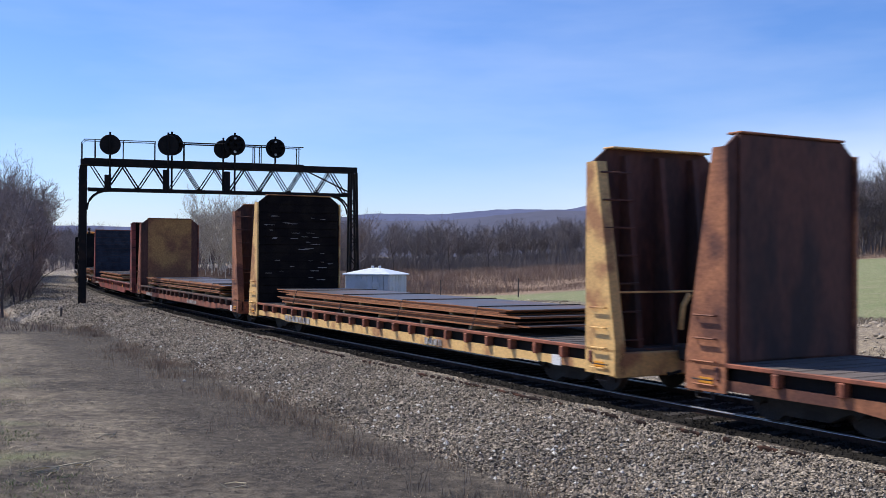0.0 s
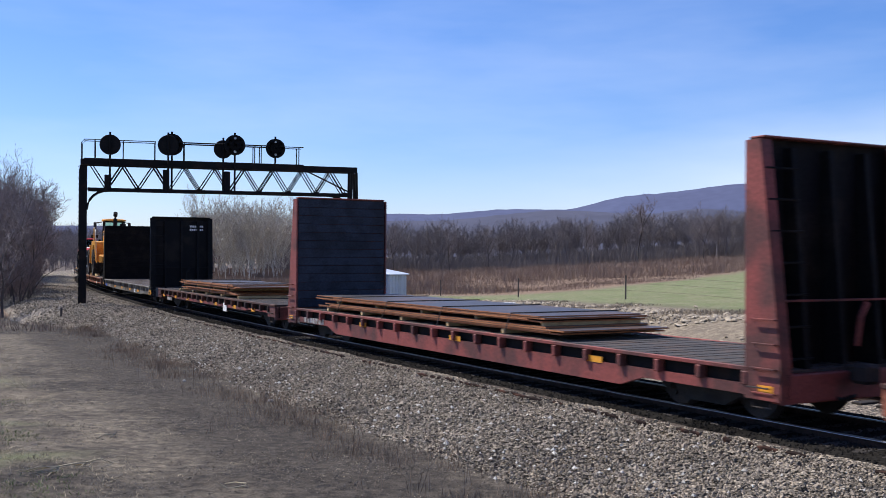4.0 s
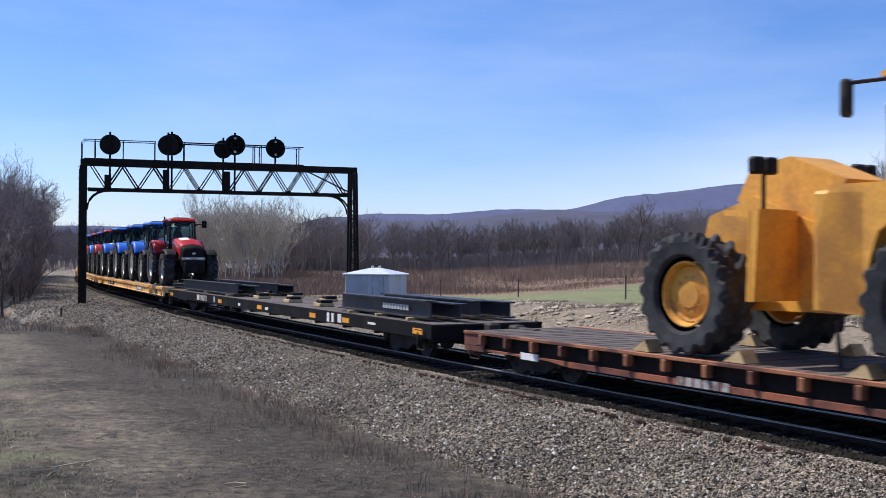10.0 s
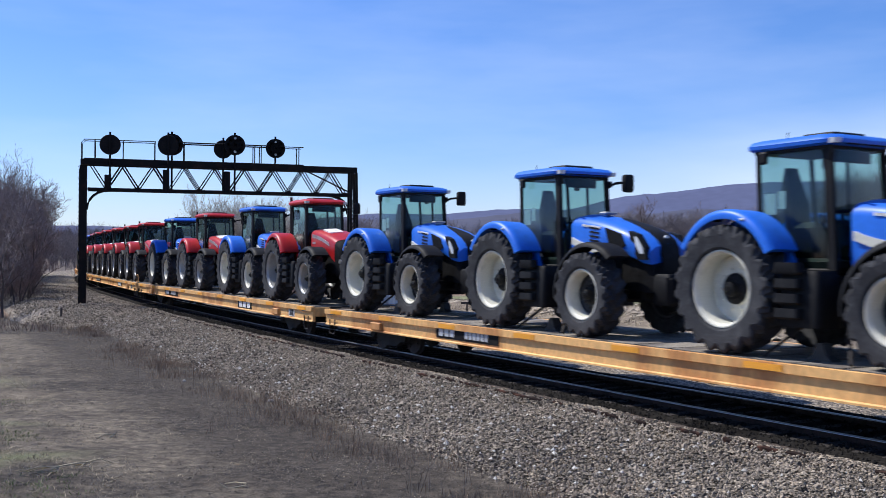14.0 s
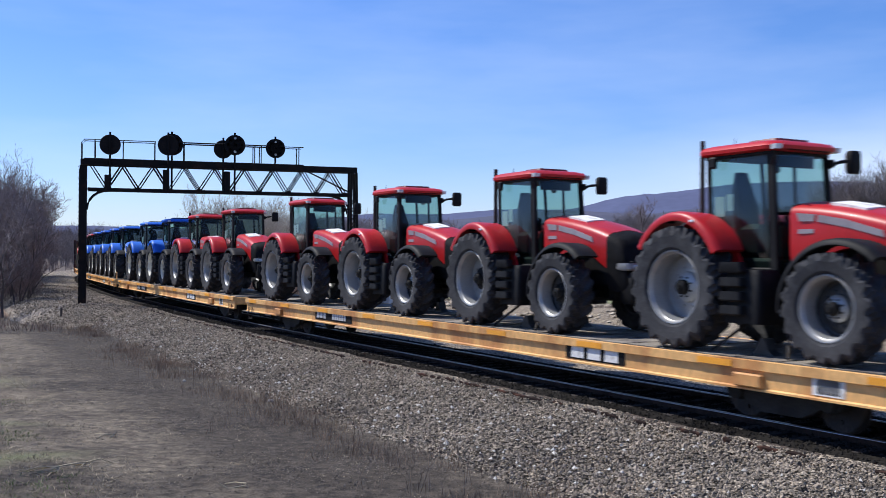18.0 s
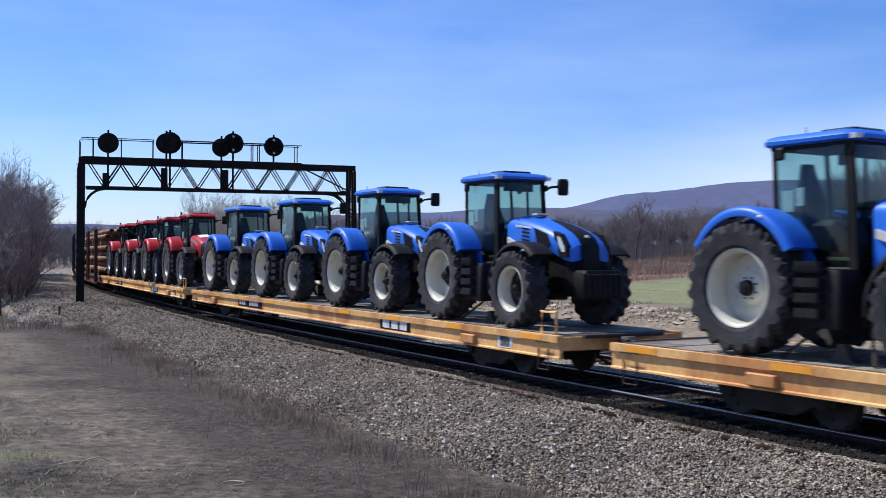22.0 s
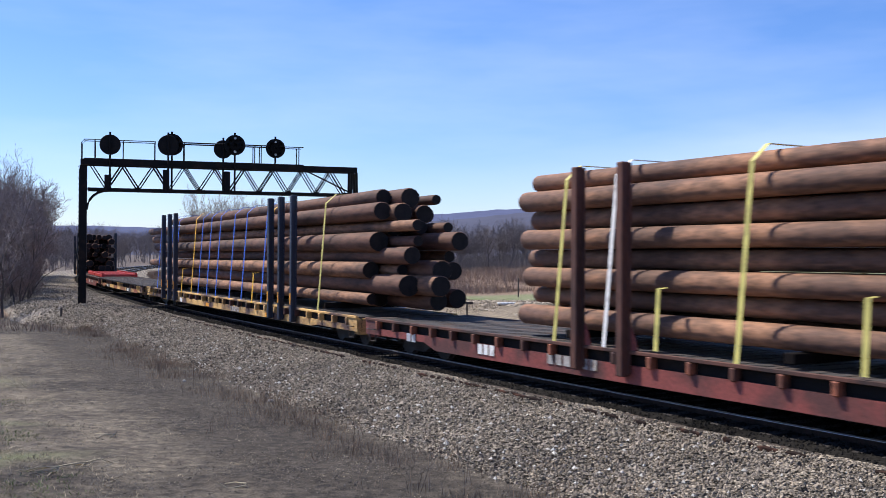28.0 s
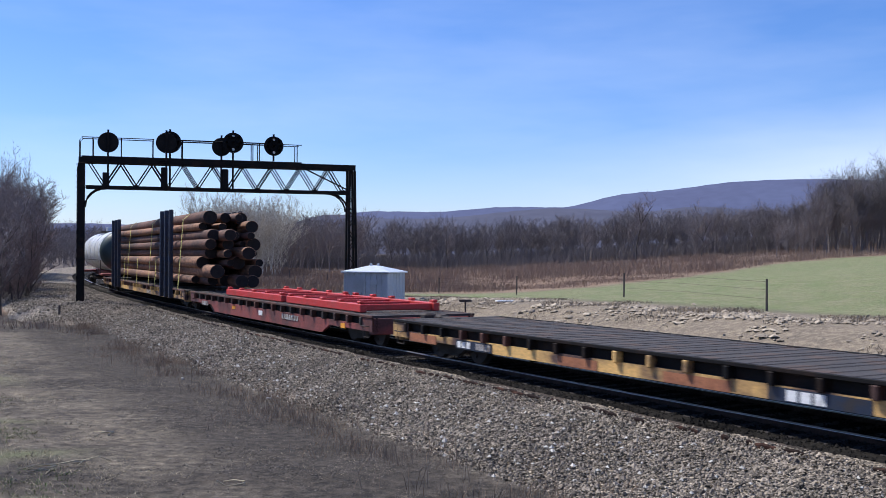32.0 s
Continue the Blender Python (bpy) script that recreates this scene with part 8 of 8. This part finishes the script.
def beam_flat(front, rear):
    half = (front - rear) / 2
    car = thing("flat_car", "long black flat car with white lettering and orange reflectors", "railway wagon")
    Z = 0.93
    n = int(half * 2 / 0.5)
    for i in range(n):
        a, b = -half + 0.1 + (2 * half - 0.2) * i / n, -half + 0.1 + (2 * half - 0.2) * (i + 1) / n
        part("deck_plank", Shape().box(a + 0.008, b - 0.008, -1.34, 1.34, Z - 0.06, Z - 0.004 * (i % 2)), "deck_wood", car)
    for y in (-1, 1):
        part("side_sill", Shape().prism([(-half, Z), (half, Z), (half, Z - 0.34), (-half, Z - 0.34)], min(y * 1.34, y * 1.42), max(y * 1.34, y * 1.42)), "black", car, "black side sill")
    for x in (-half, half):
        d = 1 if x > 0 else -1
        part("end_sill", Shape().box(min(x, x - d * 0.3), max(x, x - d * 0.3), -1.34, 1.34, 0.5, Z - 0.005, 0.02), "black", car)
        for y in (-1.43, 1.43):
            stirrup(car, x - d * 0.5, y, "iron")
            grab_irons(car, x - d * 0.5, y, Z - 0.15, Z - 0.15, 1, "iron")
    part("centre_sill", Shape().box(-half + 0.3, half - 0.3, -0.35, 0.35, 0.4, Z - 0.07, 0.02), "black_iron", car)
    for i in range(10):
        x = -half + 3.5 + (2 * half - 7) * i / 9
        part("crossbearer", Shape().box(x - 0.06, x + 0.06, -1.3, 1.3, 0.5, Z - 0.07), "black_iron", car)
    running_gear(car, half, 2.6)
    marks(car, half, 1.421, [(-7.9, Z - 0.27, 0.45, 0.22, "white", 2), (-7.1, Z - 0.27, 1.15, 0.22, "white", 6), (6.9, Z - 0.30, 0.24, 0.26, "white", 1), (7.25, Z - 0.30, 0.24, 0.26, "white", 1), (7.75, Z - 0.28, 0.26, 0.24, "white", 0),
                             (1.2, Z - 0.25, 0.3, 0.1, "white", 0), (-2.0, Z - 0.25, 0.25, 0.1, "white", 0), (10.0, Z - 0.2, 0.5, 0.06, "white", 0), (-5.4, Z - 0.26, 0.26, 0.22, "chrome", 2)]
          + [(x, Z - 0.26, 0.5, 0.14, "orange_mark", 0) for x in (-12.7, -4.6, 0.4, 5.6, 8.2, 12.7)])
    return roll(car, front, rear)


beam_flat(120.0, 93.2)


def i_beam(sh, x0, x1, y, z, h, w):
    t = 0.03
    sh.box(x0, x1, y - w / 2, y + w / 2, z, z + t).box(x0, x1, y - w / 2, y + w / 2, z + h - t, z + h).box(x0, x1, y - 0.015, y + 0.015, z + t, z + h - t)


for a, b, rows in ((-12.4, -3.4, ((-0.95, 0.42), (-0.45, 0.36), (0.5, 0.42), (0.95, 0.36))), (6.6, 12.8, ((-0.9, 0.44), (-0.4, 0.38), (0.35, 0.42), (0.9, 0.4)))):
    bl = thing("steel_beams", "dark blue-grey steel I-beams lying on a black flat car", "steel beams", "beam loads")
    for k in (a + 1.2, (a + b) / 2, b - 1.2):
        part("dunnage", Shape().box(k - 0.06, k + 0.06, -1.2, 1.2, 0.93, 1.00, 0.01), "wood_block", bl)
    for i, (y, h) in enumerate(rows):
        sh = Shape()
        i_beam(sh, a + 0.35 * (i % 2), b - 0.5 * ((i + 1) % 2), y, 1.002, h, 0.3)
        part("beam", sh, "beam", bl)
    part("chalk_marks", letter_bars(1.6, 0.14, 9), "chrome", bl, "pale chalk marks", at=(b - 2.4, rows[0][0] - 0.155, 1.15)) if a > 0 else None
    roll(bl, 120.0, 93.2)
for x in (-4.9, -2.1, 1.3, 4.2):
    for y in (-0.6, 0.6):
        tb = thing("timber_block", "pale yellow timber block with a dark cap on the deck", "timber block", "timber blocks on the black flat car")
        part("block", Shape().box(x - 0.3, x + 0.3, y - 0.22, y + 0.22, 0.932, 1.04, 0.01), "wood_block", tb)
        part("cap", Shape().box(x - 0.14, x + 0.30, y - 0.18, y + 0.18, 1.042, 1.13, 0.01), "plastic", tb)
        roll(tb, 120.0, 93.2)


# ---- poles
def pole_load(span, x0, x1, base, top, radius, label, seed, straps, ragged=0.25, back=0.25, long_ends=()):
    """Treated poles stacked crosswise in rows; straps: (x, material, from what height)."""
    rng = np.random.default_rng(seed)
    ob = thing("pole_stack", label, "wooden poles", "pole loads")
    rowh = radius * 1.87
    rows = max(3, int((top - base) / rowh))
    per = int(2.46 / (2 * radius))
    for x in np.linspace(x0 + 1.8, x1 - 1.8, 4):
        part("bearer", Shape().box(x - 0.1, x + 0.1, -1.3, 1.3, base - 0.16, base, 0.01), "dark_plank", ob, "blackened timber bearer")
    for r in range(rows):
        n = per - (r % 2)
        for k in range(n):
            y = (k - (n - 1) / 2) * (2.46 / per)
            z = base + radius + r * rowh
            rr = radius * (rng.uniform(0.86, 1.04) if ragged < 2 else rng.uniform(0.82, 1.1))
            near = (1.9, 1.6, 4.7, 2.4, 3.4, 5.2, 5.0, 1.0, 0.9)[min(r, 8)] if back > 2 else back
            a, b = x0 - (near if k == 0 and back > 2 else rng.uniform(0.2 * back, 0.95 * back) * (0.45 if r >= rows - 1 else 1.0)), x1 + rng.uniform(0, ragged) * (0.55 if r >= rows - 2 else 1.0)
            flip = rng.random() < (0.25 if ragged > 2 else 0.5)
            r0, r1 = (rr, rr * 0.82) if flip else (rr * 0.84, rr * (1.3 if ragged > 2 else 1.0))
            sh = Shape()
            prof = [(0.0, 0.0), (r0 * 0.94, 0.0), (r0, 0.03), (r1, b - a - 0.03), (r1 * 0.94, b - a), (0.0, b - a)]
            sh.lathe(prof, (0, 0, 0), "x", 14)
            sh.slot = [1 if i % 5 in (0, 4) else 0 for i in range(len(sh.f))]
            sh.smooth = [i % 5 not in (0, 4) for i in range(len(sh.f))]
            p = part("pole", sh, ("creosote_dark" if rng.random() < (0.55 if ragged > 2 else 0.25) else "creosote", "shaded_end"), ob, at=pose(a, y + rng.normal(0, 0.012), z + rng.normal(0, 0.012), 0, 0, 0))
    h = base + rows * rowh + radius * 0.3
    for x, mt, lo, hi in straps:
        hi = min(hi, h)
        w = 0.05
        e = Shape()
        if hi >= h - 0.01:
            e.add([(x - w, -1.42, lo), (x + w, -1.42, lo), (x + w + 0.12, -1.24, h - 0.28), (x - w + 0.12, -1.24, h - 0.28), (x + w + 0.14, -0.95, h + 0.005), (x - w + 0.14, -0.95, h + 0.005), (x + w + 0.14, 0.95, h + 0.005), (x - w + 0.14, 0.95, h + 0.005),
                   (x + w, 1.42, lo), (x - w, 1.42, lo)], [(0, 1, 2, 3), (3, 2, 4, 5), (5, 4, 6, 7), (7, 6, 8, 9)])
        else:
            e.add([(x - w, -1.44, lo), (x + w, -1.44, lo), (x + w, -1.38, hi), (x - w, -1.38, hi), (x + w, -1.2, hi + 0.02), (x - w, -1.2, hi + 0.02)], [(0, 1, 2, 3), (3, 2, 4, 5)])
        so = part("strap", e, mt, ob, "webbing strap")
        md = so.modifiers.new("thick", "SOLIDIFY")
        md.thickness = 0.008
    return roll(ob, *span)


def stakes(car, xs, base, top, mt, flare=True, foot=None, tip=None):
    for x in xs:
        for y in (-1, 1):
            p = part("stake", Shape().box(x - 0.09, x + 0.09, min(y * 1.40, y * 1.56), max(y * 1.40, y * 1.56), base - 0.45, top, 0.02).box(x - 0.13, x + 0.13, min(y * 1.40, y * 1.43), max(y * 1.40, y * 1.43), base - 0.4, top - 0.02), mt, car, "upright steel stake")
            if flare:
                part("gusset", Shape().prism([(x - 0.3, base - 0.02), (x + 0.3, base - 0.02), (x + 0.22, base + 0.22), (x + 0.1, base + 0.42), (x - 0.1, base + 0.42), (x - 0.22, base + 0.22)], min(y * 1.37, y * 1.40), max(y * 1.37, y * 1.40)), foot or mt, p)
            if tip:
                part("reflector", Shape().box(x - 0.03, x + 0.05, min(y * 1.561, y * 1.57), max(y * 1.561, y * 1.57), base + 0.1, base + 0.45), tip, p)


carg, hg, zg = pocket_flat(-77.5, -104.5, "red flat car with stakes carrying treated poles", "red_car", "rust_dark", "deck_dark", pockets=28, drop=0.10, group="pole cars",
                           lettering=[(-7.6, 0.42, 0.7, 0.22, "white", 3), (-4.6, 0.45, 1.6, 0.2, "white", 6), (3.0, 0.42, 0.9, 0.24, "white", 3), (-11.0, 0.45, 0.5, 0.2, "chrome", 2)], pocket_mat=("rust", "rust_dark"))
stakes(carg, (-4.3, -3.0, 2.6, 3.6, 10.4, 11.1), zg, 4.2, "rust_dark", True, "red_car")
pole_load((-77.5, -104.5), -6.6, 12.9, zg + 0.24, 4.40, 0.207, "long brown creosoted poles strapped in a stack", 21,
          [(x, "strap_pale", 0.9, 9) for x in (-5.1, -0.4, 4.4, 8.6, 12.0)] + [(x, "strap_pale", 0.95, 2.0) for x in (-2.2, 1.9, 9.6)] + [(-3.6, "white", 0.9, 9)], 0.5, 0.35)

carh, hh, zh = pocket_flat(-105.0, -132.9, "yellow flat car with blue-black stakes carrying treated poles", "patchy", "patchy", "deck_dark", pockets=26, group="pole cars",
                           lettering=[(-8.6, 0.44, 0.9, 0.18, "white", 4), (-6.6, 0.44, 0.5, 0.18, "white", 2), (2.0, 0.44, 1.2, 0.18, "white", 5), (-2.0, 0.44, 0.5, 0.14, "orange_mark", 0), (6.0, 0.44, 0.5, 0.14, "orange_mark", 0)], pocket_mat=("yellow_old", "patchy", "rust_dark", "patchy"))
MH = -118.95
stakes(carh, [s - MH for s in (-112.35, -111.25, -110.05, -128.8, -127.5, -126.3)], zh, 4.43, "stake_blue", False, tip="orange_mark")
pole_load((-105.0, -132.9), -129.6 - MH, -106.0 - MH, zh + 0.25, 4.32, 0.21, "brown creosoted poles with ragged ends and blue straps", 22,
          [(s - MH, "strap_blue", 0.85, 9) for s in (-130.5, -128.0, -126.8, -122.4, -121.0, -119.6, -117.6, -116.0, -113.6)] + [(s - MH, "strap_yellow", 0.85, 9) for s in (-123.6, -112.9)] + [(-108.0 - MH, "strap_pale", 0.85, 9)] + [(s - MH, "strap_yellow", 0.85, 1.9) for s in (-125.3, -114.6)], 3.6, 4.2)

# empty flat with a dark deck
cari, hi_, zi = pocket_flat(-134.7, -152.9, "empty yellow and grey patched flat car with a black deck", "patchy", "black_iron", "deck_dark", pockets=20, group="plain flat cars", pocket_mat=("black_iron", "rust_dark", "black_iron", "patchy", "black_iron", "rust_dark", "yellow_old"),
                            lettering=[(-5.3, 0.42, 1.5, 0.20, "stake_blue", 0), (-5.7, 0.45, 0.6, 0.14, "white", 3), (-4.9, 0.45, 0.6, 0.14, "white", 5), (3.9, 0.42, 1.8, 0.20, "stake_blue", 0), (3.7, 0.44, 0.75, 0.16, "white", 3),
                                       (-1.6, 0.42, 1.2, 0.18, "rust_orange", 0), (1.5, 0.42, 1.5, 0.18, "rust_orange", 0), (6.6, 0.42, 1.3, 0.2, "rust", 0), (-7.6, 0.42, 1.3, 0.2, "rust_orange", 0)])
# red flat with red steel frames
carj, hj, zj = pocket_flat(-154.1, -173.0, "faded red flat car carrying bright red steel frames", "red_car", "rust_dark", "deck_dark", pockets=20, drop=0.2, group="plain flat cars", pocket_mat=("rust_dark", "iron"),
                           lettering=[(-7.2, 0.42, 1.0, 0.16, "white", 4), (3.0, 0.42, 1.6, 0.16, "white", 7), (-3.2, 0.45, 0.4, 0.12, "orange_mark", 0), (7.4, 0.45, 0.3, 0.14, "orange_mark", 0), (0.0, 0.4, 0.4, 0.16, "white", 0)])
for a, b in ((-5.1, 1.4), (1.9, 8.0)):
    fr = thing("red_steel_frame", "bright red steel rack frame lying on a flat car", "steel frame", "red frames")
    for y in (-1.05, 1.05):
        part("side_beam", Shape().box(a, b, y - 0.09, y + 0.09, zj + 0.012, zj + 0.24, 0.02), "frame_red", fr)
    for x in np.linspace(a + 0.2, b - 0.2, 5):
        part("cross_beam", Shape().box(x - 0.08, x + 0.08, -0.96, 0.96, zj + 0.05, zj + 0.22, 0.02), "frame_red", fr)
        for y in (-1.05, 1.05):
            part("lug", Shape().box(x - 0.12, x + 0.12, y - 0.07, y + 0.07, zj + 0.242, zj + 0.32, 0.02), "frame_red", fr)
    roll(fr, -154.1, -173.0)

# second pole car and the cars behind it
cark, hk, zk = pocket_flat(-174.0, -200.0, "yellow flat car with dark stakes carrying treated poles", "patchy", "rust_dark", "deck_dark", pockets=24, group="pole cars", pocket_mat=("yellow_old", "patchy", "rust_dark", "patchy"),
                           lettering=[(-8.0, 0.44, 1.0, 0.18, "white", 5), (4.0, 0.44, 1.2, 0.18, "white", 6)])
MK = -187.0
stakes(cark, [s - MK for s in (-178.9, -177.8, -176.7, -195.0, -193.8, -192.6)], zk, 4.5, "stake_blue", False)
pole_load((-174.0, -200.0), -197.4 - MK, -174.6 - MK, zk + 0.25, 4.25, 0.205, "brown creosoted poles with ragged dark ends", 23,
          [(s - MK, "strap_pale", 0.85, 9) for s in (-190.0, -183.0, -175.4)] + [(s - MK, "strap_pale", 0.85, 2.2) for s in (-191.0, -186.5, -181.0)], 4.4, 1.0)


def tank_car(front, rear):
    half = (front - rear) / 2
    car = thing("tank_car", "silver tank car with a dark end on red trucks", "railway wagon")
    part("underframe", Shape().box(-half, half, -0.5, 0.5, 0.75, 1.15, 0.04).box(-half, -half + 2.2, -1.4, 1.4, 0.95, 1.1, 0.02).box(half - 2.2, half, -1.4, 1.4, 0.95, 1.1, 0.02), "red_car", car, "faded red underframe")
    part("tank", Shape().lathe([(1.45, -half + 1.6), (1.45, half - 1.6)], (0, 0, 2.62), "x", 36), "tank", car, "silver tank barrel")
    for d in (-1, 1):
        part("tank_end", Shape().lathe([(1.455, d * (half - 1.65)), (1.45, d * (half - 1.45)), (1.3, d * (half - 1.1)), (0.9, d * (half - 0.85)), (0.0, d * (half - 0.75))], (0, 0, 2.62), "x", 36), "tank_dark", car, "dark green domed tank end")
    for x in np.linspace(-half + 2.4, half - 2.4, 5):
        part("band", Shape().lathe([(1.45, x - 0.05), (1.47, x - 0.05), (1.47, x + 0.05), (1.45, x + 0.05)], (0, 0, 2.62), "x", 36), "tank", car)
    part("dome", Shape().lathe([(0.0, 4.45), (0.4, 4.42), (0.45, 4.0)], (0, 0, 0), "z", 16), "tank", car)
    part("walkway", Shape().box(-2.0, 2.0, -0.9, 0.9, 4.05, 4.1, 0.01), "iron", car)
    for y in (-1.5, 1.5):
        part("side_rail", Shape().tube([(-half + 0.2, y, 1.1), (-half + 0.2, y, 2.0), (half - 0.2, y, 2.0), (half - 0.2, y, 1.1)], 0.02, 6), "iron", car)
    running_gear(car, half, 2.0)
    return roll(car, front, rear)


tank_car(-201.0, -219.0)


# ---------------------------------------------------------------- what moves
def car_pose(front, rear, t):
    """The pose of a car between its trucks on the line at t seconds."""
    d = travelled(t)
    a, b = (front * 0.86 + rear * 0.14) + d, (front * 0.14 + rear * 0.86) + d
    xa, ya, _ = on_line(a)
    xb, yb, _ = on_line(b)
    return pose(float(xa + xb) / 2, float(ya + yb) / 2, 0, 0, 0, math.degrees(math.atan2(ya - yb, xa - xb)))


def motions():
    for ob, front, rear, offset in ROLLING:
        walk(ob, [(t, car_pose(front, rear, t) @ offset) for t in range(0, 33)])
    shared = {}
    for ob, w in WHEELS:
        if w not in shared:
            rows = []
            for k in range(0, 32 * 30 + 1):
                t = k / 30
                rows.append((t, Matrix.Translation((w, 0, 0.44)) @ Matrix.Rotation(travelled(t) / 0.44, 4, "Y")))
            walk(ob, rows)
            shared[w] = ob.animation_data
        else:
            ob.rotation_mode = "QUATERNION"
            ob.animation_data_create()
            ob.animation_data.action = shared[w].action
            ob.animation_data.action_slot = shared[w].action_slot


motions()
